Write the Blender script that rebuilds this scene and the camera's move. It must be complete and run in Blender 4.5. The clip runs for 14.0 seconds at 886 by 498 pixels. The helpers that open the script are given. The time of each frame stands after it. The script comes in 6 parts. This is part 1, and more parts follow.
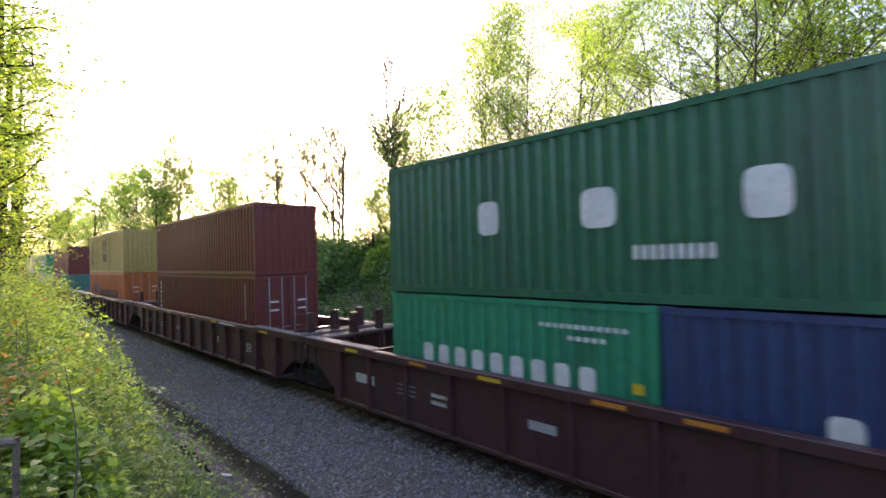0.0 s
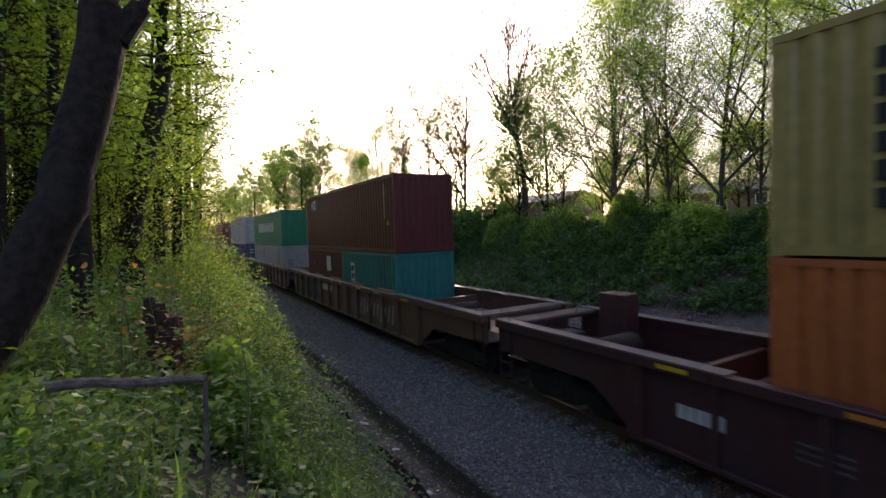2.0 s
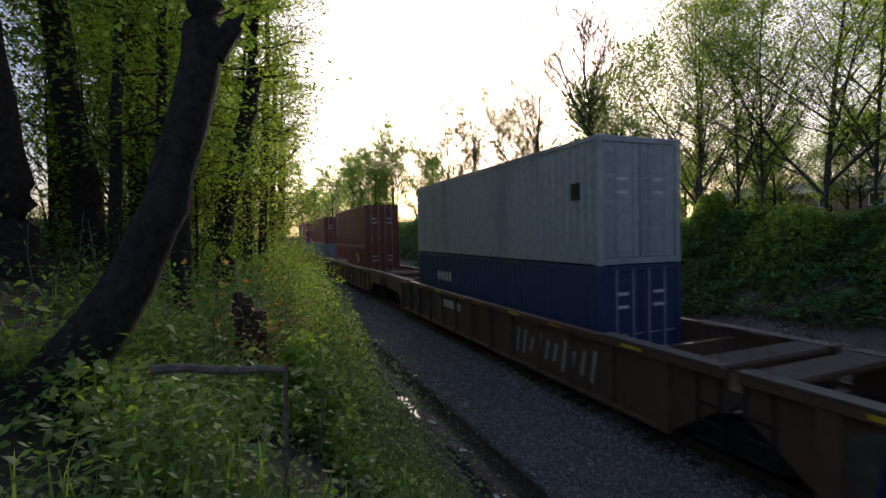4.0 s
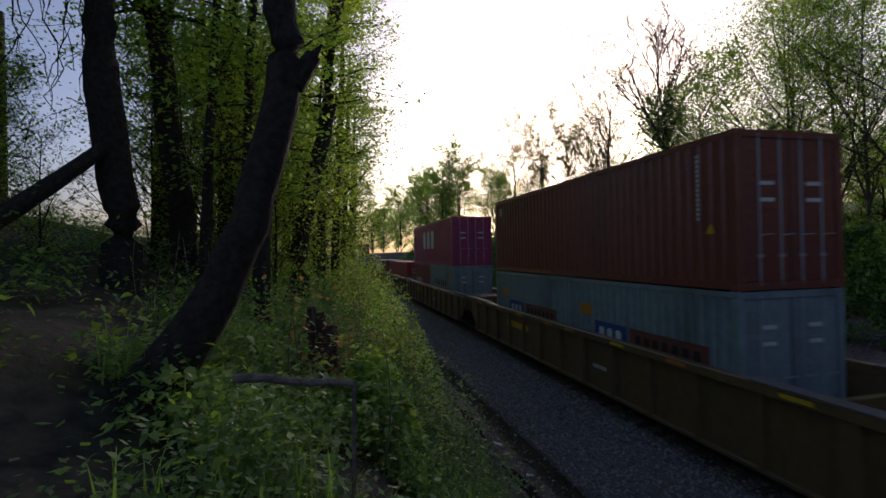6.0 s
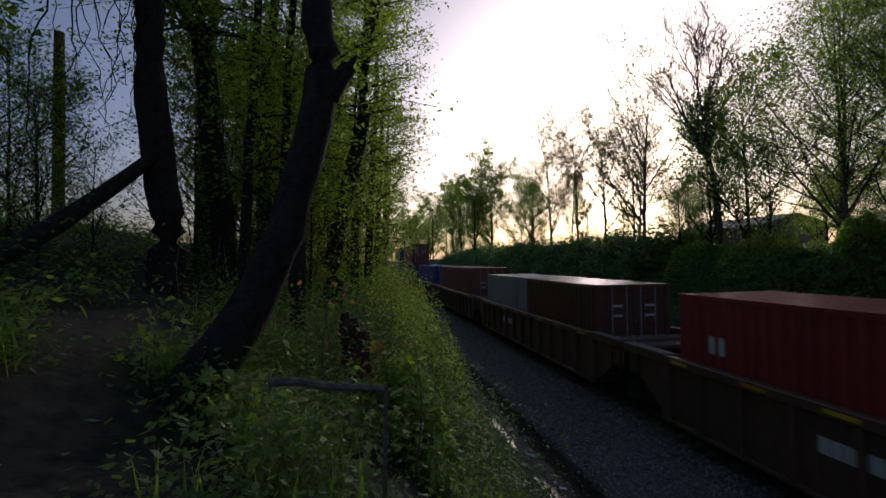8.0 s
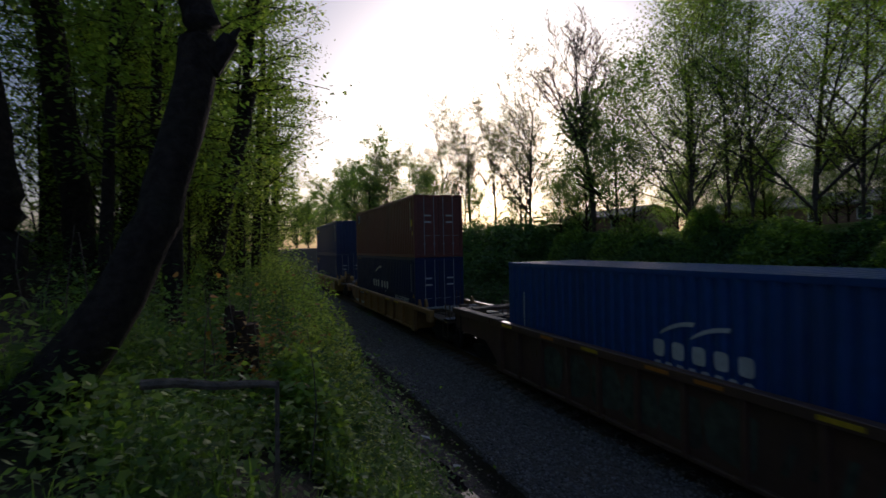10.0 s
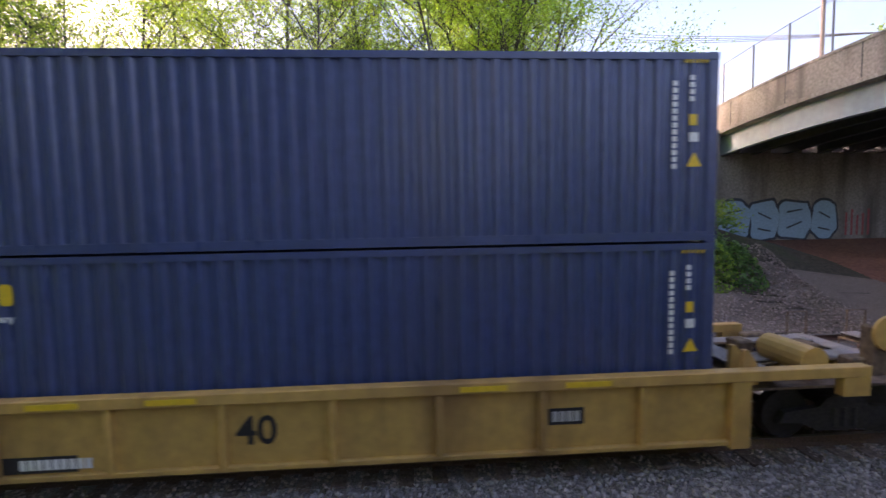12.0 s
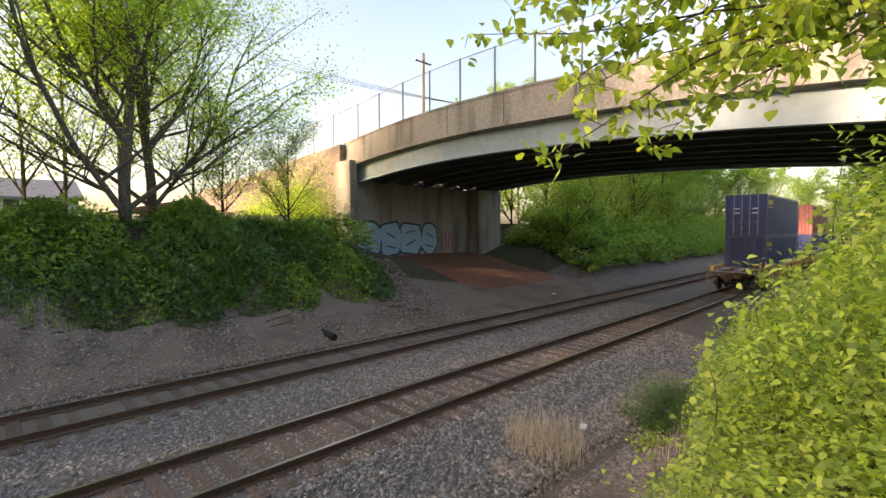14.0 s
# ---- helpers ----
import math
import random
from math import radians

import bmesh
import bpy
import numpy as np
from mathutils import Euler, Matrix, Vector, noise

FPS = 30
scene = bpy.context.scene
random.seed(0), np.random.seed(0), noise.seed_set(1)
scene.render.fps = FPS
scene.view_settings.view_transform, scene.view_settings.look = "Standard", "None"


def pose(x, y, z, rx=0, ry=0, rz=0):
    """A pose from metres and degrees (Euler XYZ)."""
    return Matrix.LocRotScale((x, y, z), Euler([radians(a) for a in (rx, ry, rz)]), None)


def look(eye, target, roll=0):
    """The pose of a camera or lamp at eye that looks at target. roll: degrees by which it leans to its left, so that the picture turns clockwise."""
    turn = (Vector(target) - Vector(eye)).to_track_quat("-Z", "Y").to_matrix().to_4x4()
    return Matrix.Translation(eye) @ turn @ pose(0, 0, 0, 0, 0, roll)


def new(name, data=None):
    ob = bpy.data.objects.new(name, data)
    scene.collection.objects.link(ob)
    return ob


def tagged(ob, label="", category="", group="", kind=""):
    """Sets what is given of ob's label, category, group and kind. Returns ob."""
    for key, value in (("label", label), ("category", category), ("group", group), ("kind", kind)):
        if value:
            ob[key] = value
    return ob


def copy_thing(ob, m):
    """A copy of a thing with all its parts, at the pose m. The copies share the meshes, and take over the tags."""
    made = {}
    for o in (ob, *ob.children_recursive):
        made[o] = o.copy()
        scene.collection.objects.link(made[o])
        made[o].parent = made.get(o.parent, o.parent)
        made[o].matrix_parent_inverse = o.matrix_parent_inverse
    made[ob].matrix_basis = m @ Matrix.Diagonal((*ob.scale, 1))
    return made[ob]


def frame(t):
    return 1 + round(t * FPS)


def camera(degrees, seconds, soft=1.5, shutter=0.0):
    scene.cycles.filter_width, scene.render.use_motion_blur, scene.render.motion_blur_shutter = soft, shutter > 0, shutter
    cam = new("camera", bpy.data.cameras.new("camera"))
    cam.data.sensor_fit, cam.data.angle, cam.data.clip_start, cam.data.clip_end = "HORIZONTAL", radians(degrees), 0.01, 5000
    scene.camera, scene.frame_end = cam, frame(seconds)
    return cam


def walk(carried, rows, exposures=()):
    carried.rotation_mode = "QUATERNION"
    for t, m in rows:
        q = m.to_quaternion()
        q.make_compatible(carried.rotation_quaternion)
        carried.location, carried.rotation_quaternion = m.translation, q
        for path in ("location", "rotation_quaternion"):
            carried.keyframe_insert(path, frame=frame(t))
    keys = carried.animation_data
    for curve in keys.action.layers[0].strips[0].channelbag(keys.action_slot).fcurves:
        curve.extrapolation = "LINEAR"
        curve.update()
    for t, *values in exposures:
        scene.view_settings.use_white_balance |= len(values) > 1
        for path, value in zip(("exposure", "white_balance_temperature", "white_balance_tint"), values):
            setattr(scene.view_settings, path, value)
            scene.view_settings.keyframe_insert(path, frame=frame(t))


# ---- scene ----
cam = camera(86.96, 14.0, soft=1.5, shutter=0.12)
EYE = 3.936
# seconds, tilt, lean, heading of the hand-held camera, which only turns on its spot
PATH = [
    (0.0, 0.95, 1.59, 44.67), (0.5, -0.15, 1.73, 50.07), (1.0, -1.20, 1.73, 53.36), (1.5, -1.85, 1.60, 56.73),
    (2.0, -2.31, 1.75, 59.50), (2.5, -2.49, 1.65, 62.25), (3.0, -2.47, 1.35, 64.48), (4.2, -1.75, 1.30, 68.6),
    (5.5, -0.52, 1.27, 72.81), (6.0, 0.47, 1.14, 76.16), (6.5, 0.73, 1.00, 77.88), (7.0, 1.06, 0.86, 78.55),
    (8.2, 1.45, 0.80, 80.2), (9.3, 1.50, 0.88, 80.31), (9.5, 1.17, 0.90, 78.65), (9.8, 0.45, 1.10, 73.46), (10.0, -0.29, 1.23, 67.32),
    (10.2, -1.41, 1.35, 60.32), (10.5, -2.83, 1.47, 48.64), (10.7, -3.7, 1.50, 40.26), (11.0, -4.80, 1.60, 26.96), (11.3, -5.15, 1.35, 16.9),
    (11.5, -5.24, 1.20, 11.88), (11.8, -4.69, 1.10, 2.67), (12.0, -4.13, 1.00, -4.00), (12.2, -4.0, 0.80, -7.6), (12.5, -4.36, 0.61, -12.86),
    (12.7, -4.04, 0.65, -17.65), (13.0, -3.31, 0.54, -26.16), (13.3, -2.75, 0.45, -34.76), (13.5, -1.68, 0.24, -41.10), (13.6, -1.35, 0.12, -44.0),
    (14.0, -2.31, 0.11, -44.81),
]
# the camera darkens its picture while it faces the sun and brightens again when it turns away
EXPOSURES = [
    (0.0, 2.5, 6200, 34), (0.5, 1.97, 6100, 34), (1.5, 1.3, 6000, 34), (3.0, 0.75, 5900, 31), (5.5, 0.2, 5700, 27), (6.5, -0.3, 5500, 27), (9.5, -0.75, 5400, 26), (10.3, -0.8, 5300, 20),
    (10.8, -0.82, 5400, 20), (11.1, -0.4, 5900, 21), (11.35, 0.8, 6500, 22), (11.6, 2.42, 6600, 38), (11.95, 2.4, 6500, 38), (12.2, 2.65, 6700, 36), (12.5, 2.85, 6900, 30), (12.7, 2.77, 7100, 27), (13.3, 2.46, 7450, 22), (14.0, 2.36, 7500, 22)]
walk(cam, [(t, pose(0, 0, EYE, 90 + tilt, lean, turn)) for t, tilt, lean, turn in PATH], EXPOSURES)

# ---- light: a low hazy sun up the line, and its sky ----
SUN_AZ, SUN_EL = 61.1, 14.6
world = bpy.data.worlds.new("world")
scene.world = world
world.use_nodes = True
wn = world.node_tree
sky = wn.nodes.new("ShaderNodeTexSky")
sky.sky_type, sky.sun_disc = "NISHITA", False
sky.sun_elevation, sky.sun_rotation = radians(SUN_EL), radians(-SUN_AZ)
sky.air_density, sky.dust_density, sky.ozone_density = 1.0, 3.5, 1.0
wn.nodes["Background"].inputs["Strength"].default_value = 0.12
wn.links.new(sky.outputs[0], wn.nodes["Background"].inputs["Color"])
sun = new("sun", bpy.data.lights.new("sun", "SUN"))
sun.data.energy, sun.data.angle, sun.data.color = 2.2, radians(1.2), (1.0, 0.83, 0.62)
SUN_WAY = Vector((-math.sin(radians(SUN_AZ)) * math.cos(radians(SUN_EL)), math.cos(radians(SUN_AZ)) * math.cos(radians(SUN_EL)), math.sin(radians(SUN_EL))))
sun.matrix_world = look(SUN_WAY * 80, (0, 0, 0))


# ---- materials ----
def material(name, base, rough=0.8, metal=0.0, grain=20.0, grain_amount=0.25, stain=1.2, stain_colour=None, stain_amount=0.4, bump=0.0, bump_scale=60.0,
             island=0.0, transl=None, streak=False, vary=0.0):
    m = bpy.data.materials.new(name)
    m.use_nodes = True
    nt = m.node_tree
    bsdf = nt.nodes["Principled BSDF"]
    bsdf.inputs["Roughness"].default_value, bsdf.inputs["Metallic"].default_value = rough, metal
    co = nt.nodes.new("ShaderNodeTexCoord")
    src = co.outputs["Object"]

    def mix(kind, fac, a, b):
        n = nt.nodes.new("ShaderNodeMix")
        n.data_type, n.blend_type = "RGBA", kind
        for sock, v in ((n.inputs["Factor"], fac), (n.inputs["A"], a), (n.inputs["B"], b)):
            if isinstance(v, (int, float)):
                sock.default_value = v
            elif isinstance(v, tuple):
                sock.default_value = (*v, 1)
            else:
                nt.links.new(v, sock)
        return n.outputs["Result"]

    def noise_tex(scale, detail=4, stretch=None):
        n = nt.nodes.new("ShaderNodeTexNoise")
        n.inputs["Scale"].default_value, n.inputs["Detail"].default_value = scale, detail
        if stretch:
            mp = nt.nodes.new("ShaderNodeMapping")
            mp.inputs["Scale"].default_value = stretch
            nt.links.new(src, mp.inputs["Vector"])
            nt.links.new(mp.outputs[0], n.inputs["Vector"])
        else:
            nt.links.new(src, n.inputs["Vector"])
        return n.outputs["Fac"]

    def ramp(fac, lo, hi):
        n = nt.nodes.new("ShaderNodeMapRange")
        n.inputs["From Min"].default_value, n.inputs["From Max"].default_value = lo, hi
        nt.links.new(fac, n.inputs["Value"])
        return n.outputs["Result"]

    dark = tuple(c * (1 - grain_amount) for c in base)
    lite = tuple(min(1, c * (1 + grain_amount)) for c in base)
    colour = mix("MIX", ramp(noise_tex(grain, 3), 0.3, 0.7), dark, lite)
    if stain_colour:
        mask = ramp(noise_tex(stain, 5, (1, 1, 0.18) if streak else None), 0.5, 0.72)
        sc = nt.nodes.new("ShaderNodeMath")
        sc.operation = "MULTIPLY"
        nt.links.new(mask, sc.inputs[0])
        sc.inputs[1].default_value = stain_amount
        colour = mix("MIX", sc.outputs[0], colour, stain_colour)
    if island:
        geo = nt.nodes.new("ShaderNodeNewGeometry")
        hs = nt.nodes.new("ShaderNodeHueSaturation")
        nt.links.new(colour, hs.inputs["Color"])
        nt.links.new(ramp_to(nt, geo.outputs["Random Per Island"], 1 - island, 1 + island), hs.inputs["Value"])
        nt.links.new(ramp_to(nt, geo.outputs["Random Per Island"], 0.5 + island * 0.05, 0.5 - island * 0.03), hs.inputs["Hue"])
        colour = hs.outputs[0]
    if vary:
        oi = nt.nodes.new("ShaderNodeObjectInfo")
        hs = nt.nodes.new("ShaderNodeHueSaturation")
        nt.links.new(colour, hs.inputs["Color"])
        nt.links.new(ramp_to(nt, oi.outputs["Random"], 1 - vary, 1 + vary), hs.inputs["Value"])
        colour = hs.outputs[0]
    nt.links.new(colour, bsdf.inputs["Base Color"])
    if bump:
        b = nt.nodes.new("ShaderNodeBump")
        b.inputs["Strength"].default_value, b.inputs["Distance"].default_value = bump, 0.03
        nt.links.new(noise_tex(bump_scale, 6), b.inputs["Height"])
        nt.links.new(b.outputs[0], bsdf.inputs["Normal"])
    if transl:
        tr = nt.nodes.new("ShaderNodeBsdfTranslucent")
        tc = mix("MULTIPLY", 1.0, colour, transl)
        nt.links.new(tc, tr.inputs["Color"])
        ms = nt.nodes.new("ShaderNodeAddShader")
        nt.links.new(bsdf.outputs[0], ms.inputs[0])
        nt.links.new(tr.outputs[0], ms.inputs[1])
        nt.links.new(ms.outputs[0], nt.nodes["Material Output"].inputs["Surface"])
    return m


def ramp_to(nt, fac, lo, hi):
    n = nt.nodes.new("ShaderNodeMapRange")
    n.inputs["To Min"].default_value, n.inputs["To Max"].default_value = lo, hi
    nt.links.new(fac, n.inputs["Value"])
    return n.outputs["Result"]


def leaf_material(name, base, island=0.35, glow=(2.0, 2.1, 0.8)):
    return material(name, base, rough=0.68, grain=3, grain_amount=0.2, island=island, transl=glow)


LEAF = leaf_material("leaf", (0.095, 0.140, 0.030))
# dark leaf, which also stands in for tree shade on the near undergrowth
LEAF_DARK = leaf_material("leaf_dark", (0.055, 0.095, 0.024))
LEAF_LIGHT = leaf_material("leaf_light", (0.140, 0.188, 0.034), 0.4, (2.3, 2.3, 0.8))
LEAF_BUD = leaf_material("leaf_bud", (0.105, 0.110, 0.045))
LEAF_BUSH = leaf_material("leaf_bush", (0.180, 0.225, 0.048), 0.5, (1.5, 1.5, 0.5))
GRASS = leaf_material("grass_blade", (0.075, 0.125, 0.026), 0.4)
# near-wood leaf made brighter and more see-through to look backlit
LEAF_BACKLIT = leaf_material("backlit_wood_leaf", (0.115, 0.155, 0.030), 0.5, (2.3, 2.3, 0.7))
# deeper green for the far bank, darkened and dulled further for its shade
LEAF_BANK_SHADE = leaf_material("shaded_bank_leaf", (0.050, 0.098, 0.030), 0.5, (1.4, 1.5, 0.6))
RUSSET = leaf_material("russet_leaf", (0.22, 0.13, 0.035), 0.5, (1.4, 1.2, 0.5))
DRY = leaf_material("dry_grass", (0.44, 0.37, 0.28), 0.25, (0.5, 0.45, 0.4))
BARK = material("bark", (0.036, 0.025, 0.018), 0.95, grain=14, grain_amount=0.55, stain=2, stain_colour=(0.036, 0.038, 0.022), bump=0.9, bump_scale=26)
BARK_PALE = material("pale_bark", (0.115, 0.098, 0.078), 0.95, grain=14, grain_amount=0.4, bump=0.6, bump_scale=26)
TWIG = material("twig", (0.10, 0.080, 0.060), 0.95, grain=14, grain_amount=0.4)
STUMPWOOD = material("rotten_wood", (0.085, 0.052, 0.034), 0.95, grain=16, grain_amount=0.5, stain=4, stain_colour=(0.03, 0.022, 0.018), stain_amount=0.8, bump=1.0, bump_scale=22)
DEADWOOD = material("deadwood", (0.19, 0.15, 0.115), 0.95, grain=20, grain_amount=0.4, bump=0.6)
SOIL = material("soil", (0.052, 0.045, 0.030), 1.0, grain=6, grain_amount=0.6, stain=0.5, stain_colour=(0.04, 0.06, 0.018), stain_amount=0.8, bump=1.0, bump_scale=12)
BALLAST = material("ballast_bed", (0.150, 0.138, 0.132), 0.95, grain=38, grain_amount=0.65, stain=0.6, stain_colour=(0.13, 0.095, 0.075), stain_amount=0.6, bump=1.0, bump_scale=30)
GRAVEL_BROWN = material("brown_gravel", (0.185, 0.147, 0.125), 1.0, grain=30, grain_amount=0.6, stain=0.7, stain_colour=(0.085, 0.07, 0.058), stain_amount=0.8, bump=1.0, bump_scale=24)
STONE = material("ballast_stone", (0.225, 0.215, 0.21), 0.9, grain=30, grain_amount=0.2, island=0.45)
STONE_BROWN = material("brown_stone", (0.28, 0.225, 0.195), 0.95, grain=30, grain_amount=0.2, island=0.45)
MUD = material("mud", (0.055, 0.045, 0.036), 0.6, grain=9, grain_amount=0.5, stain=1.1, stain_colour=(0.10, 0.09, 0.08), bump=0.7, bump_scale=18)
WATER = material("puddle_water", (0.02, 0.02, 0.018), 0.03, grain=3, grain_amount=0.1)
RUST = material("rail_side", (0.105, 0.062, 0.042), 0.85, grain=25, grain_amount=0.35, bump=0.3)
RAILTOP = material("rail_head", (0.42, 0.40, 0.38), 0.28, 0.9, grain=30, grain_amount=0.15)
TIE = material("tie_wood", (0.140, 0.105, 0.085), 0.95, grain=16, grain_amount=0.4, stain=3, stain_colour=(0.06, 0.045, 0.04), bump=0.8, vary=0.3)
CONCRETE = material("concrete", (0.315, 0.285, 0.25), 0.9, grain=9, grain_amount=0.28, stain=0.9, stain_colour=(0.115, 0.10, 0.088), stain_amount=0.95, bump=0.5, streak=True)
GIRDER = material("girder_paint", (0.23, 0.30, 0.35), 0.55, grain=3, grain_amount=0.1, stain=0.7, stain_colour=(0.30, 0.25, 0.20), stain_amount=0.35, streak=True)
# inner girders: the deck's shade is in the colour; also dark parapet joints
GIRDER_SHADE_JOINT = material("girder_shade_joint", (0.06, 0.062, 0.066), 0.8, grain=4)
RED_DIRT = material("red_dirt", (0.20, 0.088, 0.062), 1.0, grain=7, grain_amount=0.35, bump=0.8)
GALV = material("galvanised", (0.42, 0.44, 0.46), 0.6, 0.2, grain=20, grain_amount=0.1)
POST = material("weathered_post", (0.19, 0.20, 0.21), 0.7, 0.2, grain=20, grain_amount=0.2)
WINGSTONE = material("weathered_wall", (0.20, 0.155, 0.118), 0.95, grain=7, grain_amount=0.45, stain=0.8, stain_colour=(0.09, 0.072, 0.058), stain_amount=0.9, bump=0.8, bump_scale=9)
WIRE = material("chain_wire", (0.30, 0.32, 0.34), 0.6, 0.3, grain=20, grain_amount=0.1)
WOODPOLE = material("pole_wood", (0.17, 0.145, 0.125), 0.95, grain=12, grain_amount=0.3, bump=0.5)
WALK = material("walkway_steel", (0.17, 0.145, 0.135), 0.75, 0.0, grain=40, grain_amount=0.4, stain=2, stain_colour=(0.10, 0.06, 0.045))
STEEL_DARK = material("dark_steel", (0.035, 0.030, 0.028), 0.8, 0.2, grain=18, grain_amount=0.4)
GRATE = material("grating", (0.36, 0.335, 0.33), 0.7, 0.0, grain=40, grain_amount=0.3)
WHITE = material("white_paint", (0.72, 0.72, 0.70), 0.6, grain=12, grain_amount=0.12, stain=1.5, stain_colour=(0.4, 0.38, 0.36))
BLACK = material("black_paint", (0.02, 0.02, 0.022), 0.6, grain=12)
YELLOW = material("yellow_paint", (0.70, 0.46, 0.02), 0.55, grain=12, grain_amount=0.1)
BLUE_MARK = material("blue_mark", (0.03, 0.08, 0.30), 0.5, grain=12, grain_amount=0.1)
RED_MARK = material("red_mark", (0.55, 0.05, 0.03), 0.5, grain=12, grain_amount=0.1)
ORANGE_MARK = material("orange_mark", (0.60, 0.22, 0.03), 0.5, grain=12, grain_amount=0.1)
WOOD = material("pallet_wood", (0.42, 0.27, 0.16), 0.9, grain=12, grain_amount=0.25)


def paint(name, base, rust=0.35):
    """Road-worn enamel: a film of grey dust, dark runs and scratches over the colour."""
    grey = sum(base) / 3
    dusty = tuple(c * 0.84 + (grey * 0.6 + 0.03) * 0.16 for c in base)
    m = material(name, dusty, 0.30, grain=5, grain_amount=0.14, stain=0.9, stain_colour=tuple(c * 0.42 + 0.035 for c in base), stain_amount=rust + 0.25, bump=0.08, bump_scale=8, streak=True)
    nt = m.node_tree
    bsdf = nt.nodes["Principled BSDF"]
    co, mp, n = nt.nodes.new("ShaderNodeTexCoord"), nt.nodes.new("ShaderNodeMapping"), nt.nodes.new("ShaderNodeTexNoise")
    mp.inputs["Scale"].default_value = (9.0, 9.0, 1.1)
    n.inputs["Scale"].default_value, n.inputs["Detail"].default_value = 1.0, 5
    nt.links.new(co.outputs["Object"], mp.inputs["Vector"])
    nt.links.new(mp.outputs[0], n.inputs["Vector"])
    nt.links.new(ramp_to(nt, n.outputs["Fac"], 0.16, 0.52), bsdf.inputs["Roughness"])
    return m


LAWN = material("lawn", (0.115, 0.165, 0.030), 0.95, grain=9, grain_amount=0.4, stain=0.4, stain_colour=(0.16, 0.17, 0.045), stain_amount=0.7, bump=0.8, bump_scale=30)
PAINTS = {
    "dark green": paint("dark_green_paint", (0.020, 0.150, 0.075)), "bright green": paint("bright_green_paint", (0.008, 0.300, 0.145)),
    "navy": paint("navy_paint", (0.036, 0.060, 0.165)), "maroon": paint("maroon_paint", (0.190, 0.034, 0.029)),
    "dark maroon": paint("dark_maroon_paint", (0.165, 0.030, 0.028)), "mustard": paint("mustard_paint", (0.460, 0.345, 0.085)),
    "orange": paint("orange_paint", (0.580, 0.150, 0.018)), "teal": paint("teal_paint", (0.020, 0.235, 0.205)),
    "off white": paint("off_white_paint", (0.50, 0.47, 0.43), 0.5), "light grey": paint("light_grey_paint", (0.47, 0.47, 0.46), 0.4),
    "rust red": paint("rust_red_paint", (0.270, 0.060, 0.035)), "red": paint("red_paint", (0.420, 0.035, 0.030)), "brick red": paint("brick_red_paint", (0.255, 0.070, 0.055)),
    "magenta": paint("magenta_paint", (0.420, 0.030, 0.130)), "pale blue grey": paint("pale_blue_grey_paint", (0.26, 0.33, 0.34), 0.5),
    "blue": paint("blue_paint", (0.010, 0.085, 0.340)), "deep blue": paint("deep_blue_paint", (0.012, 0.030, 0.130)), "brown": paint("brown_paint", (0.170, 0.062, 0.036)),
}
CAR_MAROON = paint("car_maroon_paint", (0.085, 0.030, 0.030), 0.5)
CAR_BROWN = paint("car_brown_paint", (0.165, 0.085, 0.050), 0.6)
CAR_YELLOW = material("car_yellow_paint", (0.50, 0.305, 0.085), 0.5, grain=5, grain_amount=0.14, stain=0.8, stain_colour=(0.17, 0.088, 0.045), stain_amount=0.8, bump=0.08, bump_scale=8, streak=True)
CAR_AMBER = material("car_amber_paint", (0.40, 0.215, 0.065), 0.5, grain=5, grain_amount=0.16, stain=0.8, stain_colour=(0.15, 0.075, 0.04), stain_amount=0.9, bump=0.08, bump_scale=8, streak=True)
CAR_GRIME = material("grimy_end_steel", (0.17, 0.115, 0.075), 0.8, grain=9, grain_amount=0.4, stain=2.2, stain_colour=(0.07, 0.045, 0.035), stain_amount=0.9, bump=0.3, bump_scale=16)
CAR_OCHRE = paint("car_ochre_paint", (0.20, 0.118, 0.040), 0.6)
SPRAY_DULL = material("faded_spray", (0.105, 0.118, 0.085), 0.7, grain=6, grain_amount=0.35, stain=1.5, stain_colour=(0.10, 0.06, 0.04), stain_amount=0.8, streak=True)


# ---- mesh helpers ----
def box(bm, x0, x1, y0, y1, z0, z1, bevel=0.0):
    vs = [bm.verts.new(p) for p in ((x0, y0, z0), (x1, y0, z0), (x1, y1, z0), (x0, y1, z0), (x0, y0, z1), (x1, y0, z1), (x1, y1, z1), (x0, y1, z1))]
    fs = [bm.faces.new([vs[i] for i in q]) for q in ((0, 3, 2, 1), (4, 5, 6, 7), (0, 1, 5, 4), (1, 2, 6, 5), (2, 3, 7, 6), (3, 0, 4, 7))]
    if bevel:
        bmesh.ops.bevel(bm, geom=list({e for f in fs for e in f.edges}), offset=bevel, segments=1, affect="EDGES")
    return fs


def tube(bm, a, b, r0, r1=None, n=8):
    a, b = Vector(a), Vector(b)
    r1 = r0 if r1 is None else r1
    q = (b - a).to_track_quat("Z", "Y")
    rings = [[bm.verts.new(c + q @ Vector((r * math.cos(2 * math.pi * i / n), r * math.sin(2 * math.pi * i / n), 0))) for i in range(n)] for c, r in ((a, r0), (b, r1))]
    for i in range(n):
        bm.faces.new((rings[0][i], rings[0][(i + 1) % n], rings[1][(i + 1) % n], rings[1][i]))
    bm.faces.new(rings[1])
    bm.faces.new(rings[0][::-1])


